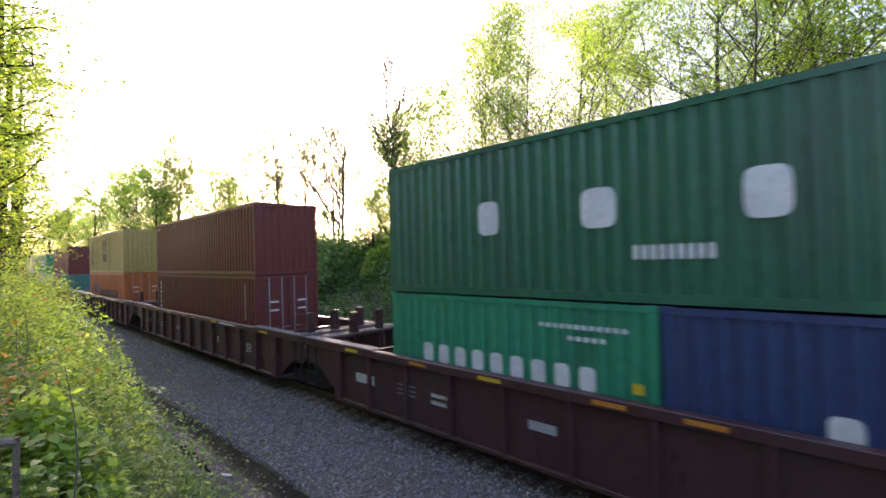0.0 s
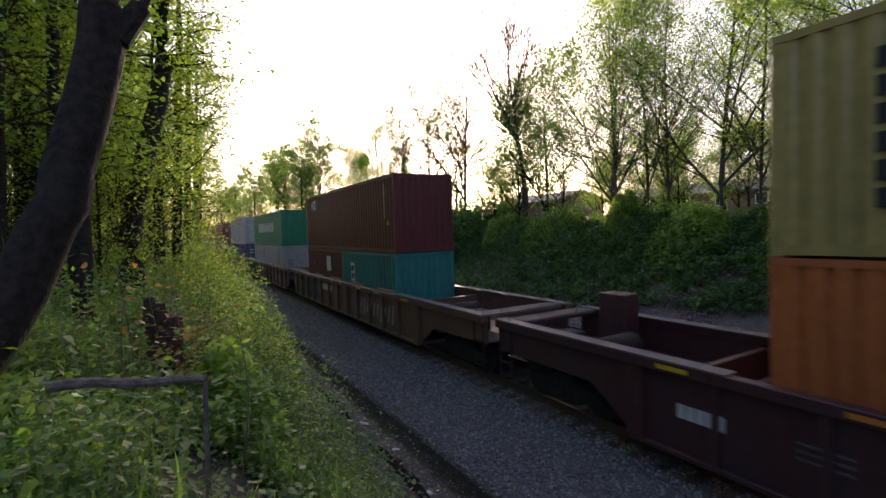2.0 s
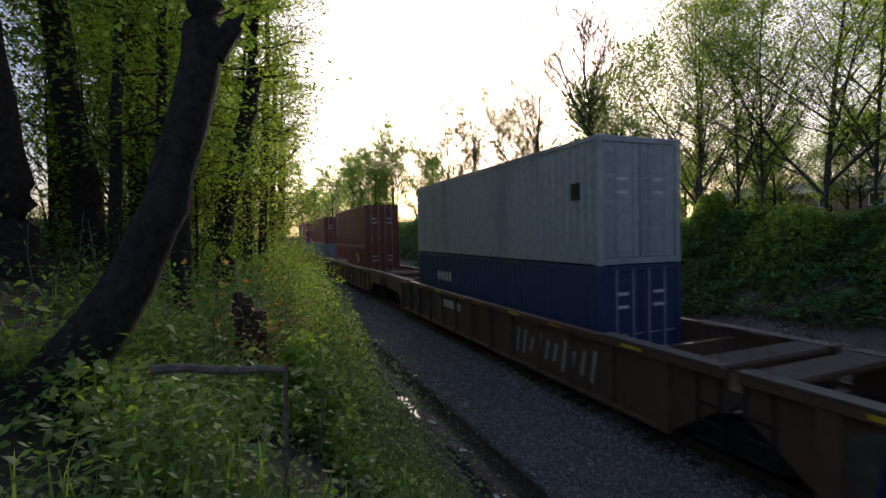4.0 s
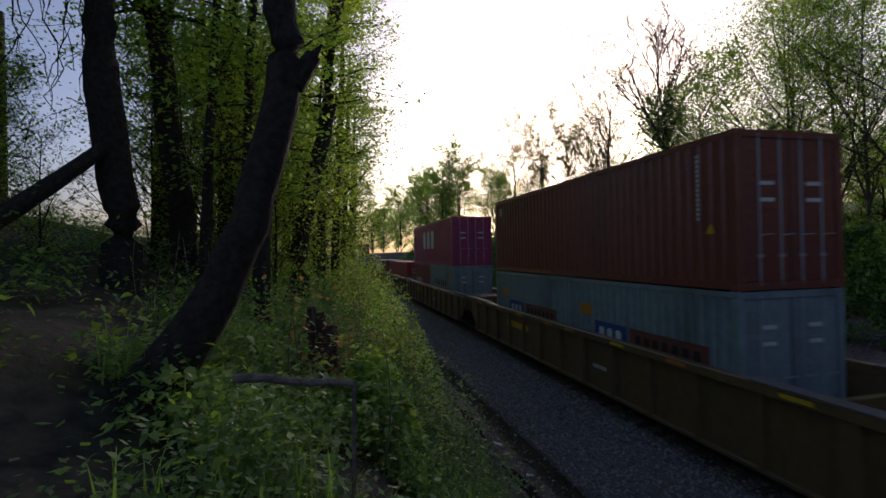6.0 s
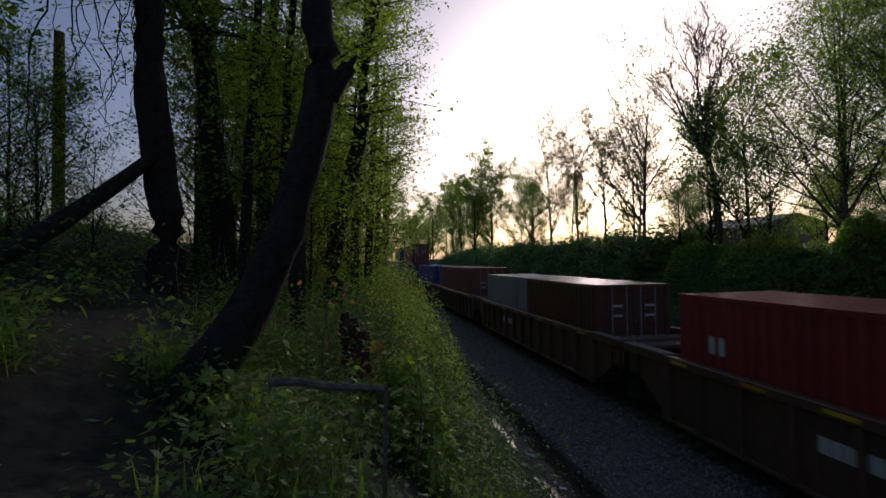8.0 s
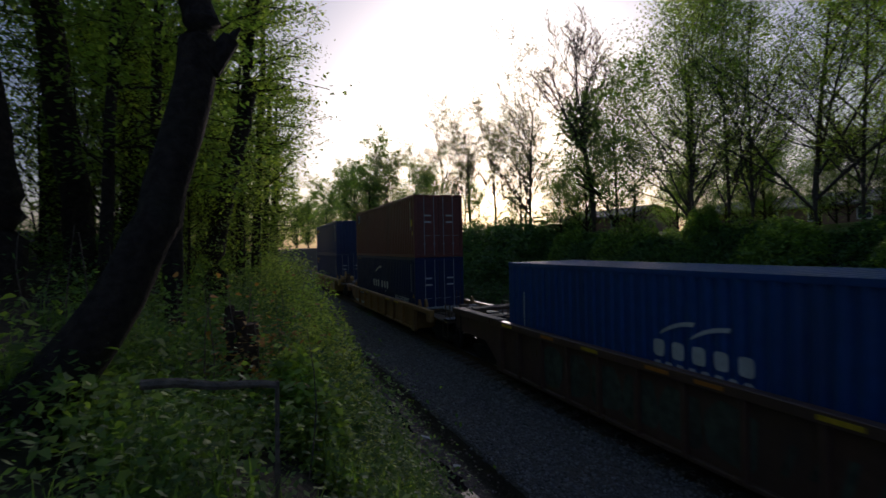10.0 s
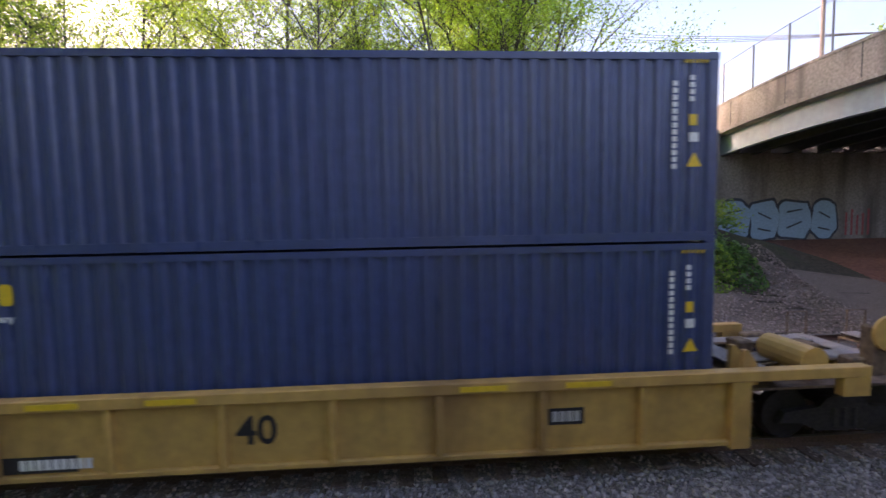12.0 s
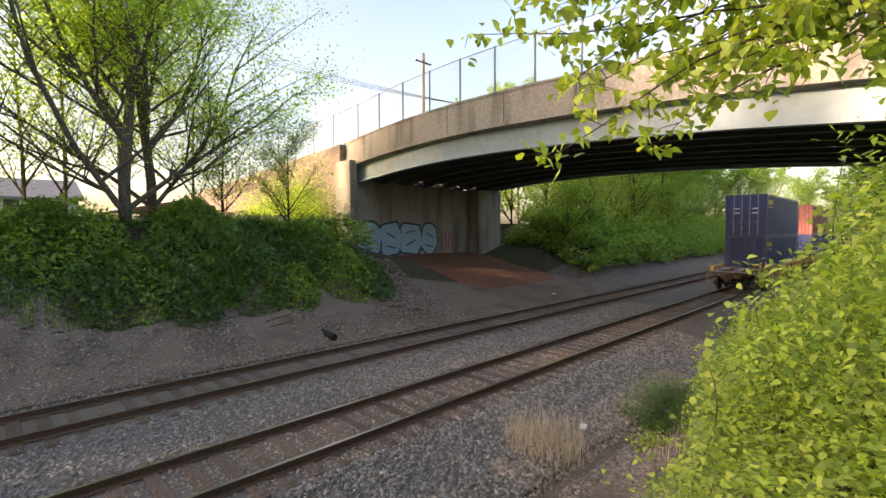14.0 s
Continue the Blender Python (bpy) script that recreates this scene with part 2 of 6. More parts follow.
def rope(bm, pts, r0, r1, n=5):
    """One unbroken bent rod through the given places."""
    rings = []
    for k, p in enumerate(pts):
        d = (pts[min(k + 1, len(pts) - 1)] - pts[max(k - 1, 0)]).normalized()
        q = d.to_track_quat("Z", "Y")
        r = r0 + (r1 - r0) * k / (len(pts) - 1)
        rings.append([bm.verts.new(p + q @ Vector((r * math.cos(a), r * math.sin(a), 0))) for a in np.linspace(0, 2 * math.pi, n, endpoint=False)])
    for a, b in zip(rings, rings[1:]):
        for i in range(n):
            bm.faces.new((a[i], a[(i + 1) % n], b[(i + 1) % n], b[i]))
    bm.faces.new(rings[0][::-1])
    bm.faces.new(rings[-1])


def prism(bm, outline, y0, y1):
    """An outline in x and z, pushed out from y0 to y1."""
    a = [bm.verts.new((x, y0, z)) for x, z in outline]
    b = [bm.verts.new((x, y1, z)) for x, z in outline]
    n = len(a)
    bm.faces.new(a)
    bm.faces.new(b[::-1])
    for i in range(n):
        bm.faces.new((a[i], b[i], b[(i + 1) % n], a[(i + 1) % n]))


def finish(bm, name, mat, smooth=False):
    bmesh.ops.recalc_face_normals(bm, faces=bm.faces)
    me = bpy.data.meshes.new(name)
    bm.to_mesh(me)
    bm.free()
    me.materials.append(mat)
    if smooth:
        me.polygons.foreach_set("use_smooth", [True] * len(me.polygons))
    return me


def part(name, bm, mat, parent, label="", smooth=False):
    ob = new(name, finish(bm, name, mat, smooth))
    ob.parent = parent
    return tagged(ob, label)


def part_of_mesh(name, me, parent, x=0, y=0, z=0, rz=0, label=""):
    ob = new(name, me)
    ob.parent = parent
    ob.matrix_basis = pose(x, y, z, 0, 0, rz)
    return tagged(ob, label)


def thing(name, label, category, group="", kind="", at=(0, 0, 0)):
    ob = new(name)
    ob.location = at
    return tagged(ob, label, category, group, kind)


def solid(name, bm, mat, label, category, group="", kind="", at=(0, 0, 0), smooth=False):
    ob = new(name, finish(bm, name, mat, smooth))
    ob.location = at
    return tagged(ob, label, category, group, kind)


def raw_mesh(name, verts, faces, mat, smooth=False):
    me = bpy.data.meshes.new(name)
    n, k = faces.shape
    me.vertices.add(len(verts))
    me.vertices.foreach_set("co", np.asarray(verts, np.float32).ravel())
    me.loops.add(n * k)
    me.loops.foreach_set("vertex_index", faces.astype(np.int32).ravel())
    me.polygons.add(n)
    me.polygons.foreach_set("loop_start", np.arange(0, n * k, k, dtype=np.int32))
    me.update(calc_edges=True)
    me.materials.append(mat)
    if smooth:
        me.polygons.foreach_set("use_smooth", np.ones(n, dtype=bool))
    return me


def leaf_mesh(name, centres, size, mat, rng, droop=0.35, slim=0.55, spread=0.4, tri=False, heart=False):
    """Small folded leaves, four corners each, round the given centres."""
    n = len(centres)
    yaw = rng.uniform(0, 2 * np.pi, n)
    tip = rng.normal(-droop, 0.45, n)
    s = size * rng.uniform(1 - spread, 1 + spread, n)
    d = np.stack([np.cos(yaw) * np.cos(tip), np.sin(yaw) * np.cos(tip), np.sin(tip)], 1)
    side = np.stack([-np.sin(yaw), np.cos(yaw), rng.normal(0, 0.35, n)], 1)
    side /= np.linalg.norm(side, axis=1)[:, None]
    s = s[:, None]
    if tri:  # far leaves, three corners each
        v = np.empty((n, 3, 3))
        v[:, 0] = centres - d * s * 0.5
        v[:, 1] = centres + d * s * 0.5 + side * s * slim * 0.6
        v[:, 2] = centres + d * s * 0.5 - side * s * slim * 0.6
        return raw_mesh(name, v.reshape(-1, 3), np.arange(3 * n).reshape(n, 3), mat)
    if heart:  # near leaves, broad at the stalk with a drawn-out tip
        fold = np.zeros((n, 3))
        fold[:, 2] = s[:, 0] * rng.uniform(0.02, 0.14, n)
        v = np.empty((n, 6, 3))
        for k, (along, wide, lift) in enumerate(((0, 0, 0), (0.18, 0.46, 1), (0.52, 0.40, 1), (1.0, 0, -0.5), (0.52, -0.40, 1), (0.18, -0.46, 1))):
            v[:, k] = centres + d * s * along + side * s * slim * wide + fold * lift
        return raw_mesh(name, v.reshape(-1, 3), np.arange(6 * n).reshape(n, 6), mat)
    v = np.empty((n, 4, 3))
    v[:, 0] = centres
    v[:, 1] = centres + d * s * 0.45 + side * s * slim * 0.5
    v[:, 2] = centres + d * s
    v[:, 3] = centres + d * s * 0.45 - side * s * slim * 0.5
    return raw_mesh(name, v.reshape(-1, 3), np.arange(4 * n).reshape(n, 4), mat)


def blade_mesh(name, roots, height, mat, rng, width=0.012, bend=0.35):
    n = len(roots)
    yaw = rng.uniform(0, 2 * np.pi, n)
    h = height * rng.uniform(0.45, 1.25, n)
    lean = rng.uniform(0.05, bend, n) * h
    out = np.stack([np.cos(yaw), np.sin(yaw), np.zeros(n)], 1)
    side = np.stack([-np.sin(yaw), np.cos(yaw), np.zeros(n)], 1) * width
    up = np.zeros((n, 3))
    up[:, 2] = h
    v = np.empty((n, 5, 3))
    mid = roots + up * 0.55 + out * (lean * 0.35)[:, None]
    v[:, 0], v[:, 1] = roots - side, roots + side
    v[:, 2], v[:, 4] = mid + side * 0.8, mid - side * 0.8
    v[:, 3] = roots + up * 0.95 + out * lean[:, None]
    quads = np.arange(n)[:, None] * 5 + np.array([[0, 1, 2, 4]])
    tips = np.arange(n)[:, None] * 5 + np.array([[4, 2, 3, 3]])
    me = bpy.data.meshes.new(name)
    f4, f3 = quads, tips[:, :3]
    me.vertices.add(n * 5)
    me.vertices.foreach_set("co", v.astype(np.float32).ravel())
    me.loops.add(n * 7)
    me.loops.foreach_set("vertex_index", np.concatenate([f4.ravel(), f3.ravel()]).astype(np.int32))
    me.polygons.add(2 * n)
    me.polygons.foreach_set("loop_start", np.concatenate([np.arange(n) * 4, 4 * n + np.arange(n) * 3]).astype(np.int32))
    me.update(calc_edges=True)
    me.materials.append(mat)
    return me


def rocks_mesh(name, centres, size, mat, rng):
    n = len(centres)
    base = np.array([(1, 0, 0), (-1, 0, 0), (0, 1, 0), (0, -1, 0), (0, 0, 1), (0, 0, -1)], float)
    tri = np.array([(0, 2, 4), (2, 1, 4), (1, 3, 4), (3, 0, 4), (2, 0, 5), (1, 2, 5), (3, 1, 5), (0, 3, 5)])
    v = base[None] * rng.uniform(0.6, 1.2, (n, 6, 1)) + rng.normal(0, 0.22, (n, 6, 3))
    a = rng.normal(size=(n, 4))
    a /= np.linalg.norm(a, axis=1)[:, None]
    w, x, y, z = a.T
    rot = np.stack([np.stack([1 - 2 * (y * y + z * z), 2 * (x * y - z * w), 2 * (x * z + y * w)], 1),
                    np.stack([2 * (x * y + z * w), 1 - 2 * (x * x + z * z), 2 * (y * z - x * w)], 1),
                    np.stack([2 * (x * z - y * w), 2 * (y * z + x * w), 1 - 2 * (x * x + y * y)], 1)], 1)
    v = np.einsum("nij,nkj->nki", rot, v) * (size * rng.uniform(0.5, 1.3, (n, 1, 1))) * np.array([1, 1, 0.75])
    v += centres[:, None]
    f = tri[None] + (np.arange(n) * 6)[:, None, None]
    return raw_mesh(name, v.reshape(-1, 3), f.reshape(-1, 3), mat)


# ---- the ground: track bed in a shallow cutting ----
TRACK_NEAR, TRACK_FAR = 7.44 + 0.7525, 12.04 + 0.7525
PROFILE = [(-60, 7.0), (-20, 6.2), (-8, 5.0), (-3.2, 3.45), (-1.0, 2.55), (0.3, 2.15), (1.3, 1.35), (2.4, 0.1), (3.1, -0.5), (3.7, -0.68), (4.25, -0.66), (4.5, -0.48), (5.6, -0.38), (6.6, -0.20), (14.4, -0.20),
           (15.2, 0.10), (16.9, 1.05), (18.6, 2.5), (20.8, 4.1), (24, 4.45), (60, 4.8), (400, 6.0)]
PY, PZ = [p[0] for p in PROFILE], [p[1] for p in PROFILE]


def ground(x, y):
    """Height of the ground, also for arrays."""
    x, y = np.asarray(x, float), np.asarray(y, float)
    z = np.interp(y, PY, PZ)
    wild = np.clip((np.abs(y - 9.5) - 5.2) / 2.5, 0, 1)
    z = z + wild * (0.16 * np.sin(x * 0.61 + 1.3) * np.sin(y * 0.83) + 0.10 * np.sin(x * 1.7 + y * 1.1) + 0.05 * np.sin(x * 3.9 - y * 3.1))
    # the ditch cut down beside the shoulder of the track bed
    z = z - 0.24 * np.clip((1.2 - x) / 2, 0, 1) * np.interp(y, (3.3, 4.0, 4.28, 4.5), (0, 1, 1, 0))
    # the road embankment behind the abutments, and the slope under the bridge
    under = np.clip((x - 14.5) / 2.5, 0, 1) * np.clip((34 - x) / 3, 0, 1)
    low = np.interp(y, (14.4, 15.5, 17.4, 25.3, 27), (-0.2, 0.0, 0.45, 2.0, 2.2))
    z = np.where((y > 14.4) & (y < 27), z * (1 - under) + low * under, z)
    z = np.where(y >= 27, z + under * np.clip((y - 27) / 3, 0, 1) * 2.0, z)
    z = np.where(y < -6, z + under * np.clip((-6 - y) / 3, 0, 1) * 3.5, z)
    return z


def sheet(name, xs, ys, mat, lift=0.0, smooth=True):
    X, Y = np.meshgrid(xs, ys)
    v = np.stack([X.ravel(), Y.ravel(), ground(X, Y).ravel() + lift], 1)
    nx, ny = len(xs), len(ys)
    i = (np.arange(ny - 1)[:, None] * nx + np.arange(nx - 1)[None]).ravel()
    return raw_mesh(name, v, np.stack([i, i + 1, i + nx + 1, i + nx], 1), mat, smooth)


def steps(a, b, near, far):
    """Grid lines, fine about the middle and coarse far off."""
    out = [0.0]
    while out[-1] < max(b, -a):
        out.append(out[-1] + near + (far - near) * min(1, out[-1] / 200))
    return np.array(sorted({-v for v in out if v <= -a} | {v for v in out if v <= b}))


xs = steps(-900, 900, 0.5, 60)
ys = np.array(sorted(set(np.linspace(-6, 27, 110)) | {3.3, 4.0, 4.28, 4.5, -900, -400, -200, -120, -60, -35, -20, -14, -10, -8, 30, 34, 40, 60, 120, 250, 500, 900}))
tagged(new("ground", sheet("ground", xs, ys, SOIL)), "dark earth of the banks and cutting", "ground", kind="structure")
tagged(new("ballast_bed", sheet("ballast_bed", xs, np.concatenate([[4.46, 4.5], np.linspace(4.8, 14.4, 24)]), BALLAST, 0.012)), "grey crushed stone track bed", "ballast", kind="structure")
tagged(new("bank_foot", sheet("bank_foot", xs[(xs > -120) & (xs < 120)], np.linspace(14.41, 18.5, 14), GRAVEL_BROWN, 0.016)), "bare brown gravelly foot of the far bank", "bank", kind="structure")
tagged(new("near_slope", sheet("near_slope", xs[(xs > 1.5) & (xs < 60)], np.linspace(0.9, 4.44, 12), GRAVEL_BROWN, 0.02)), "bare brown gravelly slope below the bush", "bank", kind="structure")
tagged(new("ditch", sheet("ditch", xs[xs < 1.6], np.array([2.75, 3.0, 3.3, 3.55, 3.8, 4.0, 4.14, 4.28, 4.36, 4.45]), MUD, 0.014)), "wet muddy ditch beside the track bed", "ditch", kind="structure")

tagged(new("lawn", sheet("lawn", xs[(xs > -70) & (xs < 15)], np.array([22.3, 23, 24, 25, 26, 27, 30, 34, 40, 60]), LAWN, 0.03)), "bright mown grass above the far bank", "lawn", kind="structure")

rng = np.random.default_rng(7)


def scatter(n, x0, x1, y0, y1):
    x, y = rng.uniform(x0, x1, n), rng.uniform(y0, y1, n)
    return np.stack([x, y, ground(x, y)], 1)


for name, n, area, size, mat in (
        ("ballast_stones", 11000, (-16, 2, 4.45, 6.9), 0.046, STONE), ("ballast_stones", 14000, (2, 20, 3.9, 6.9), 0.052, STONE), ("ballast_stones", 9000, (-45, -16, 4.45, 6.9), 0.045, STONE),
        ("ballast_stones", 15000, (-12, 26, 9.4, 11.7), 0.048, STONE), ("ballast_stones", 15000, (-14, 22, 6.9, 9.4), 0.042, STONE_BROWN),
        ("ballast_stones", 5000, (-16, 24, 13.6, 14.6), 0.045, STONE_BROWN), ("bank_stones", 15000, (-20, 17, 14.5, 18.6), 0.055, STONE_BROWN), ("rubble_stones", 9000, (6.5, 15, 2.3, 5.4), 0.062, STONE_BROWN), ("slope_stones", 13000, (2, 15, 1.2, 4.4), 0.052, STONE_BROWN), ("ditch_stones", 5000, (-22, 2, 2.9, 4.4), 0.035, STONE_BROWN)):
    tagged(new(name, rocks_mesh(name, scatter(n, *area) + np.array([0, 0, 0.016]), size, mat, rng)), "loose crushed stones of the track bed", "stones", kind="stuff")

# puddles in the ditch
for x, y, a, b in ((-8.2, 3.62, 1.25, 0.19), (-6.2, 3.5, 0.5, 0.15), (-12.6, 3.72, 1.3, 0.14), (-17, 3.8, 1.6, 0.12)):
    bm = bmesh.new()
    bm.faces.new([bm.verts.new((a * math.cos(k * math.pi / 16) * (1 + 0.25 * math.sin(k * 1.7 + x)), b * math.sin(k * math.pi / 16) * (1 + 0.3 * math.cos(k * 2.3 + x)), 0)) for k in range(32)])
    solid("puddle", bm, WATER, "shallow puddle in the muddy ditch", "puddle", "puddles in the ditch", at=(x, y, float(ground(x, y)) + 0.05))
bm = bmesh.new()
box(bm, -0.17, 0.17, -0.05, 0.05, 0, 0.03, 0.008)
solid("litter_board", bm, WHITE, "small white board lying in the ditch", "litter", at=(-11.1, 4.05, float(ground(-11.1, 4.05)) + 0.02)).rotation_euler = (0, 0, 0.6)


for x, y, w, rz in ((9.3, 5.0, 0.12, 0.4), (24.8, 15.3, 0.25, 0.2), (-9.3, 4.1, 0.08, 1.0), (-7.4, 3.9, 0.07, 0.3)):
    bm = bmesh.new()
    box(bm, -w, w, -w * 0.6, w * 0.6, 0, w * 0.35, w * 0.12)
    for v in bm.verts:
        v.co.z += 0.3 * w * math.sin(v.co.x * 40) * math.cos(v.co.y * 37)
    solid("litter", bm, WHITE, "crumpled pale scrap lying on the stones", "litter", "scraps on the stones", at=(x, y, float(ground(x, y)) + 0.03)).rotation_euler = (0.1, 0.1, rz)


# ---- the two tracks ----
def rail_part(parent, y, x0, x1):
    bm = bmesh.new()
    prof = [(-0.07, -0.172), (0.07, -0.172), (0.07, -0.155), (0.012, -0.13), (0.012, -0.045), (0.036, -0.032), (0.036, -0.004), (-0.036, -0.004), (-0.036, -0.032), (-0.012, -0.045), (-0.012, -0.13), (-0.07, -0.155)]
    a = [bm.verts.new((x0, y + p, z)) for p, z in prof]
    b = [bm.verts.new((x1, y + p, z)) for p, z in prof]
    for i in range(len(prof)):
        bm.faces.new((a[i], b[i], b[(i + 1) % len(prof)], a[(i + 1) % len(prof)]))
    rail = part("rail", bm, RUST, parent, "rust-brown steel rail")
    bm = bmesh.new()
    box(bm, x0, x1, y - 0.034, y + 0.034, -0.004, 0.0)
    part("rail_head", bm, RAILTOP, rail, "worn shiny running surface")


TIE_BM = bmesh.new()
box(TIE_BM, -0.115, 0.115, -1.3, 1.3, -0.30, -0.165, 0.012)
TIE_MESH = finish(TIE_BM, "tie", TIE)
PLATE_BM = bmesh.new()
for s in (-1, 1):
    box(PLATE_BM, -0.09, 0.09, s * 0.7525 - 0.17, s * 0.7525 + 0.17, -0.165, -0.155)
PLATE_MESH = finish(PLATE_BM, "tie_plate", RUST)
for name, yc in (("track_near", TRACK_NEAR), ("track_far", TRACK_FAR)):
    track = thing(name, "railway track of rusty rails on wooden ties", "track", kind="structure", at=(0, yc, 0))
    for s in (-1, 1):
        rail_part(track, s * 0.7525, -600, 600)
    for i in range(140):
        part_of_mesh("tie", TIE_MESH, track, -22 + i * 0.52 + rng.uniform(-0.03, 0.03), rng.uniform(-0.04, 0.04), rng.uniform(-0.008, 0.012), rng.uniform(-1.2, 1.2))
        part_of_mesh("tie_plate", PLATE_MESH, track, -22 + i * 0.52)
    bm = bmesh.new()
    for i in range(260):
        x = -22.52 - i * 0.52
        box(bm, x - 0.115, x + 0.115, -1.3, 1.3, -0.30, -0.165)
        x = 50.8 + i * 0.52
        box(bm, x - 0.115, x + 0.115, -1.3, 1.3, -0.30, -0.165)
    tagged(part("distant_ties", bm, TIE, track, "wooden ties farther along the line"), kind="stuff")


# ---- the road bridge ----
BX0, BX1 = 17.0, 30.6


def deck_low(y):
    return 7.6 - (0.0057 if y > 15 else 0.0035) * (y - 15) ** 2 if y > -10 else 7.6 - 0.0035 * 625 - 0.12 * (-10 - y)


bridge = thing("road_bridge", "road overbridge with a concrete parapet and pale blue steel girders", "bridge", kind="structure")
ROAD_Y = np.linspace(-16, 26.2, 40)


def ribbon(name, x0, x1, lo, hi, mat, parent, label="", ys=ROAD_Y):
    """A bar along the bridge whose edges follow its gentle crest."""
    bm = bmesh.new()
    rows = [[bm.verts.new((x, y, deck_low(y) + z)) for x, z in ((x0, lo), (x1, lo), (x1, hi), (x0, hi))] for y in ys]
    for a, b in zip(rows, rows[1:]):
        for i in range(4):
            bm.faces.new((a[i], a[(i + 1) % 4], b[(i + 1) % 4], b[i]))
    bm.faces.new(rows[0])
    bm.faces.new(rows[-1][::-1])
    return part(name, bm, mat, parent, label)


ribbon("deck", BX0 + 0.25, BX1 - 0.25, 1.02, 1.35, CONCRETE, bridge)
for side, x in ((0, BX0), (1, BX1)):
    d = 1 - 2 * side
    ribbon("parapet", x, x + d * 0.3, 1.2, 2.55, CONCRETE, bridge, "weathered concrete parapet")
    ribbon("parapet_ledge", x - d * 0.08, x + d * 0.26, 1.05, 1.22, CONCRETE, bridge)
    ribbon("parapet_cap", x - d * 0.04, x + d * 0.34, 2.55, 2.66, CONCRETE, bridge)
    g = ribbon("girder", x + d * 0.42, x + d * 0.46, 0.0, 1.05, GIRDER, bridge, "pale blue painted steel edge girder")
    ribbon("flange", x + d * 0.28, x + d * 0.60, -0.03, 0.02, GIRDER, g)
# inner girders, coloured dark to stand for the shade under the deck
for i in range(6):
    g = ribbon("girder", BX0 + 2.2 + i * 1.9, BX0 + 2.24 + i * 1.9, 0.05, 1.03, GIRDER_SHADE_JOINT, bridge, "inner girder, coloured dark for the shade under the deck")
    ribbon("flange", BX0 + 2.06 + i * 1.9, BX0 + 2.38 + i * 1.9, 0.02, 0.06, GIRDER_SHADE_JOINT, g)
# joints in the near parapet
for y in np.arange(-12, 26, 3.6):
    bm = bmesh.new()
    box(bm, BX0 - 0.012, BX0 + 0.002, y - 0.02, y + 0.02, deck_low(y) + 1.24, deck_low(y) + 2.54)
    part("parapet_joint", bm, GIRDER_SHADE_JOINT, bridge)
# far abutment, its breast wall, corner pier and the sunlit wing wall
AB = 25.2
bm = bmesh.new()
box(bm, BX0 + 0.1, BX1 - 2.6, AB, AB + 1.4, -0.5, 7.1, 0.03)
abutment = part("abutment", bm, CONCRETE, bridge, "brown-grey concrete abutment wall")
bm = bmesh.new()
box(bm, BX1 - 2.6, BX1 + 0.2, AB - 1.0, AB + 1.4, -0.5, 7.1, 0.03)
part("pier", bm, CONCRETE, bridge)
bm = bmesh.new()
box(bm, BX0 - 0.45, BX0 + 0.1, AB - 0.3, AB + 1.4, -0.5, 8.35, 0.04)
part("corner_pier", bm, CONCRETE, bridge)
bm = bmesh.new()
vs = [(BX0 - 0.40, AB + 0.9, 0), (BX0 - 2.4, AB + 22, 0), (BX0 - 2.4, AB + 22, 7.4), (BX0 - 0.40, AB + 0.9, 9.45)]
a = [bm.verts.new(v) for v in vs]
b = [bm.verts.new((x + 0.5, y, z)) for x, y, z in vs]
bm.faces.new(a)
bm.faces.new(b[::-1])
for i in range(4):
    bm.faces.new((a[i], b[i], b[(i + 1) % 4], a[(i + 1) % 4]))
part("wing_wall", bm, WINGSTONE, bridge, "sunlit weathered wing wall with creeper")
bm = bmesh.new()
box(bm, BX0 - 0.5, BX1, -13.5, -12.0, 0, 5.9, 0.03)
part("abutment", bm, CONCRETE, bridge)
bm = bmesh.new()
box(bm, BX0 + 0.3, BX1 - 0.3, AB + 1.4, 120, 7.6, 8.0)
part("road_slab", bm, CONCRETE, bridge)
# red dirt slope below the abutment
X, Y = np.meshgrid(np.linspace(BX0 + 1.5, BX1 + 0.5, 24), np.linspace(17.4, AB - 0.1, 16))
Z = ground(X, Y) + 0.015 + 0.22 * np.clip((Y - 17.4) / 1.2, 0, 1) * np.clip((X - BX0 - 1.5) / 1.5, 0, 1) * np.clip((BX1 + 0.5 - X) / 1.5, 0, 1) + 0.03 * np.sin(X * 1.3) * np.sin(Y)
i = (np.arange(15)[:, None] * 24 + np.arange(23)[None]).ravel()
tagged(new("dirt_slope", raw_mesh("dirt_slope", np.stack([X.ravel(), Y.ravel(), Z.ravel()], 1), np.stack([i, i + 1, i + 25, i + 24], 1), RED_DIRT, True)), "bare red dirt slope under the bridge", "slope", kind="structure")

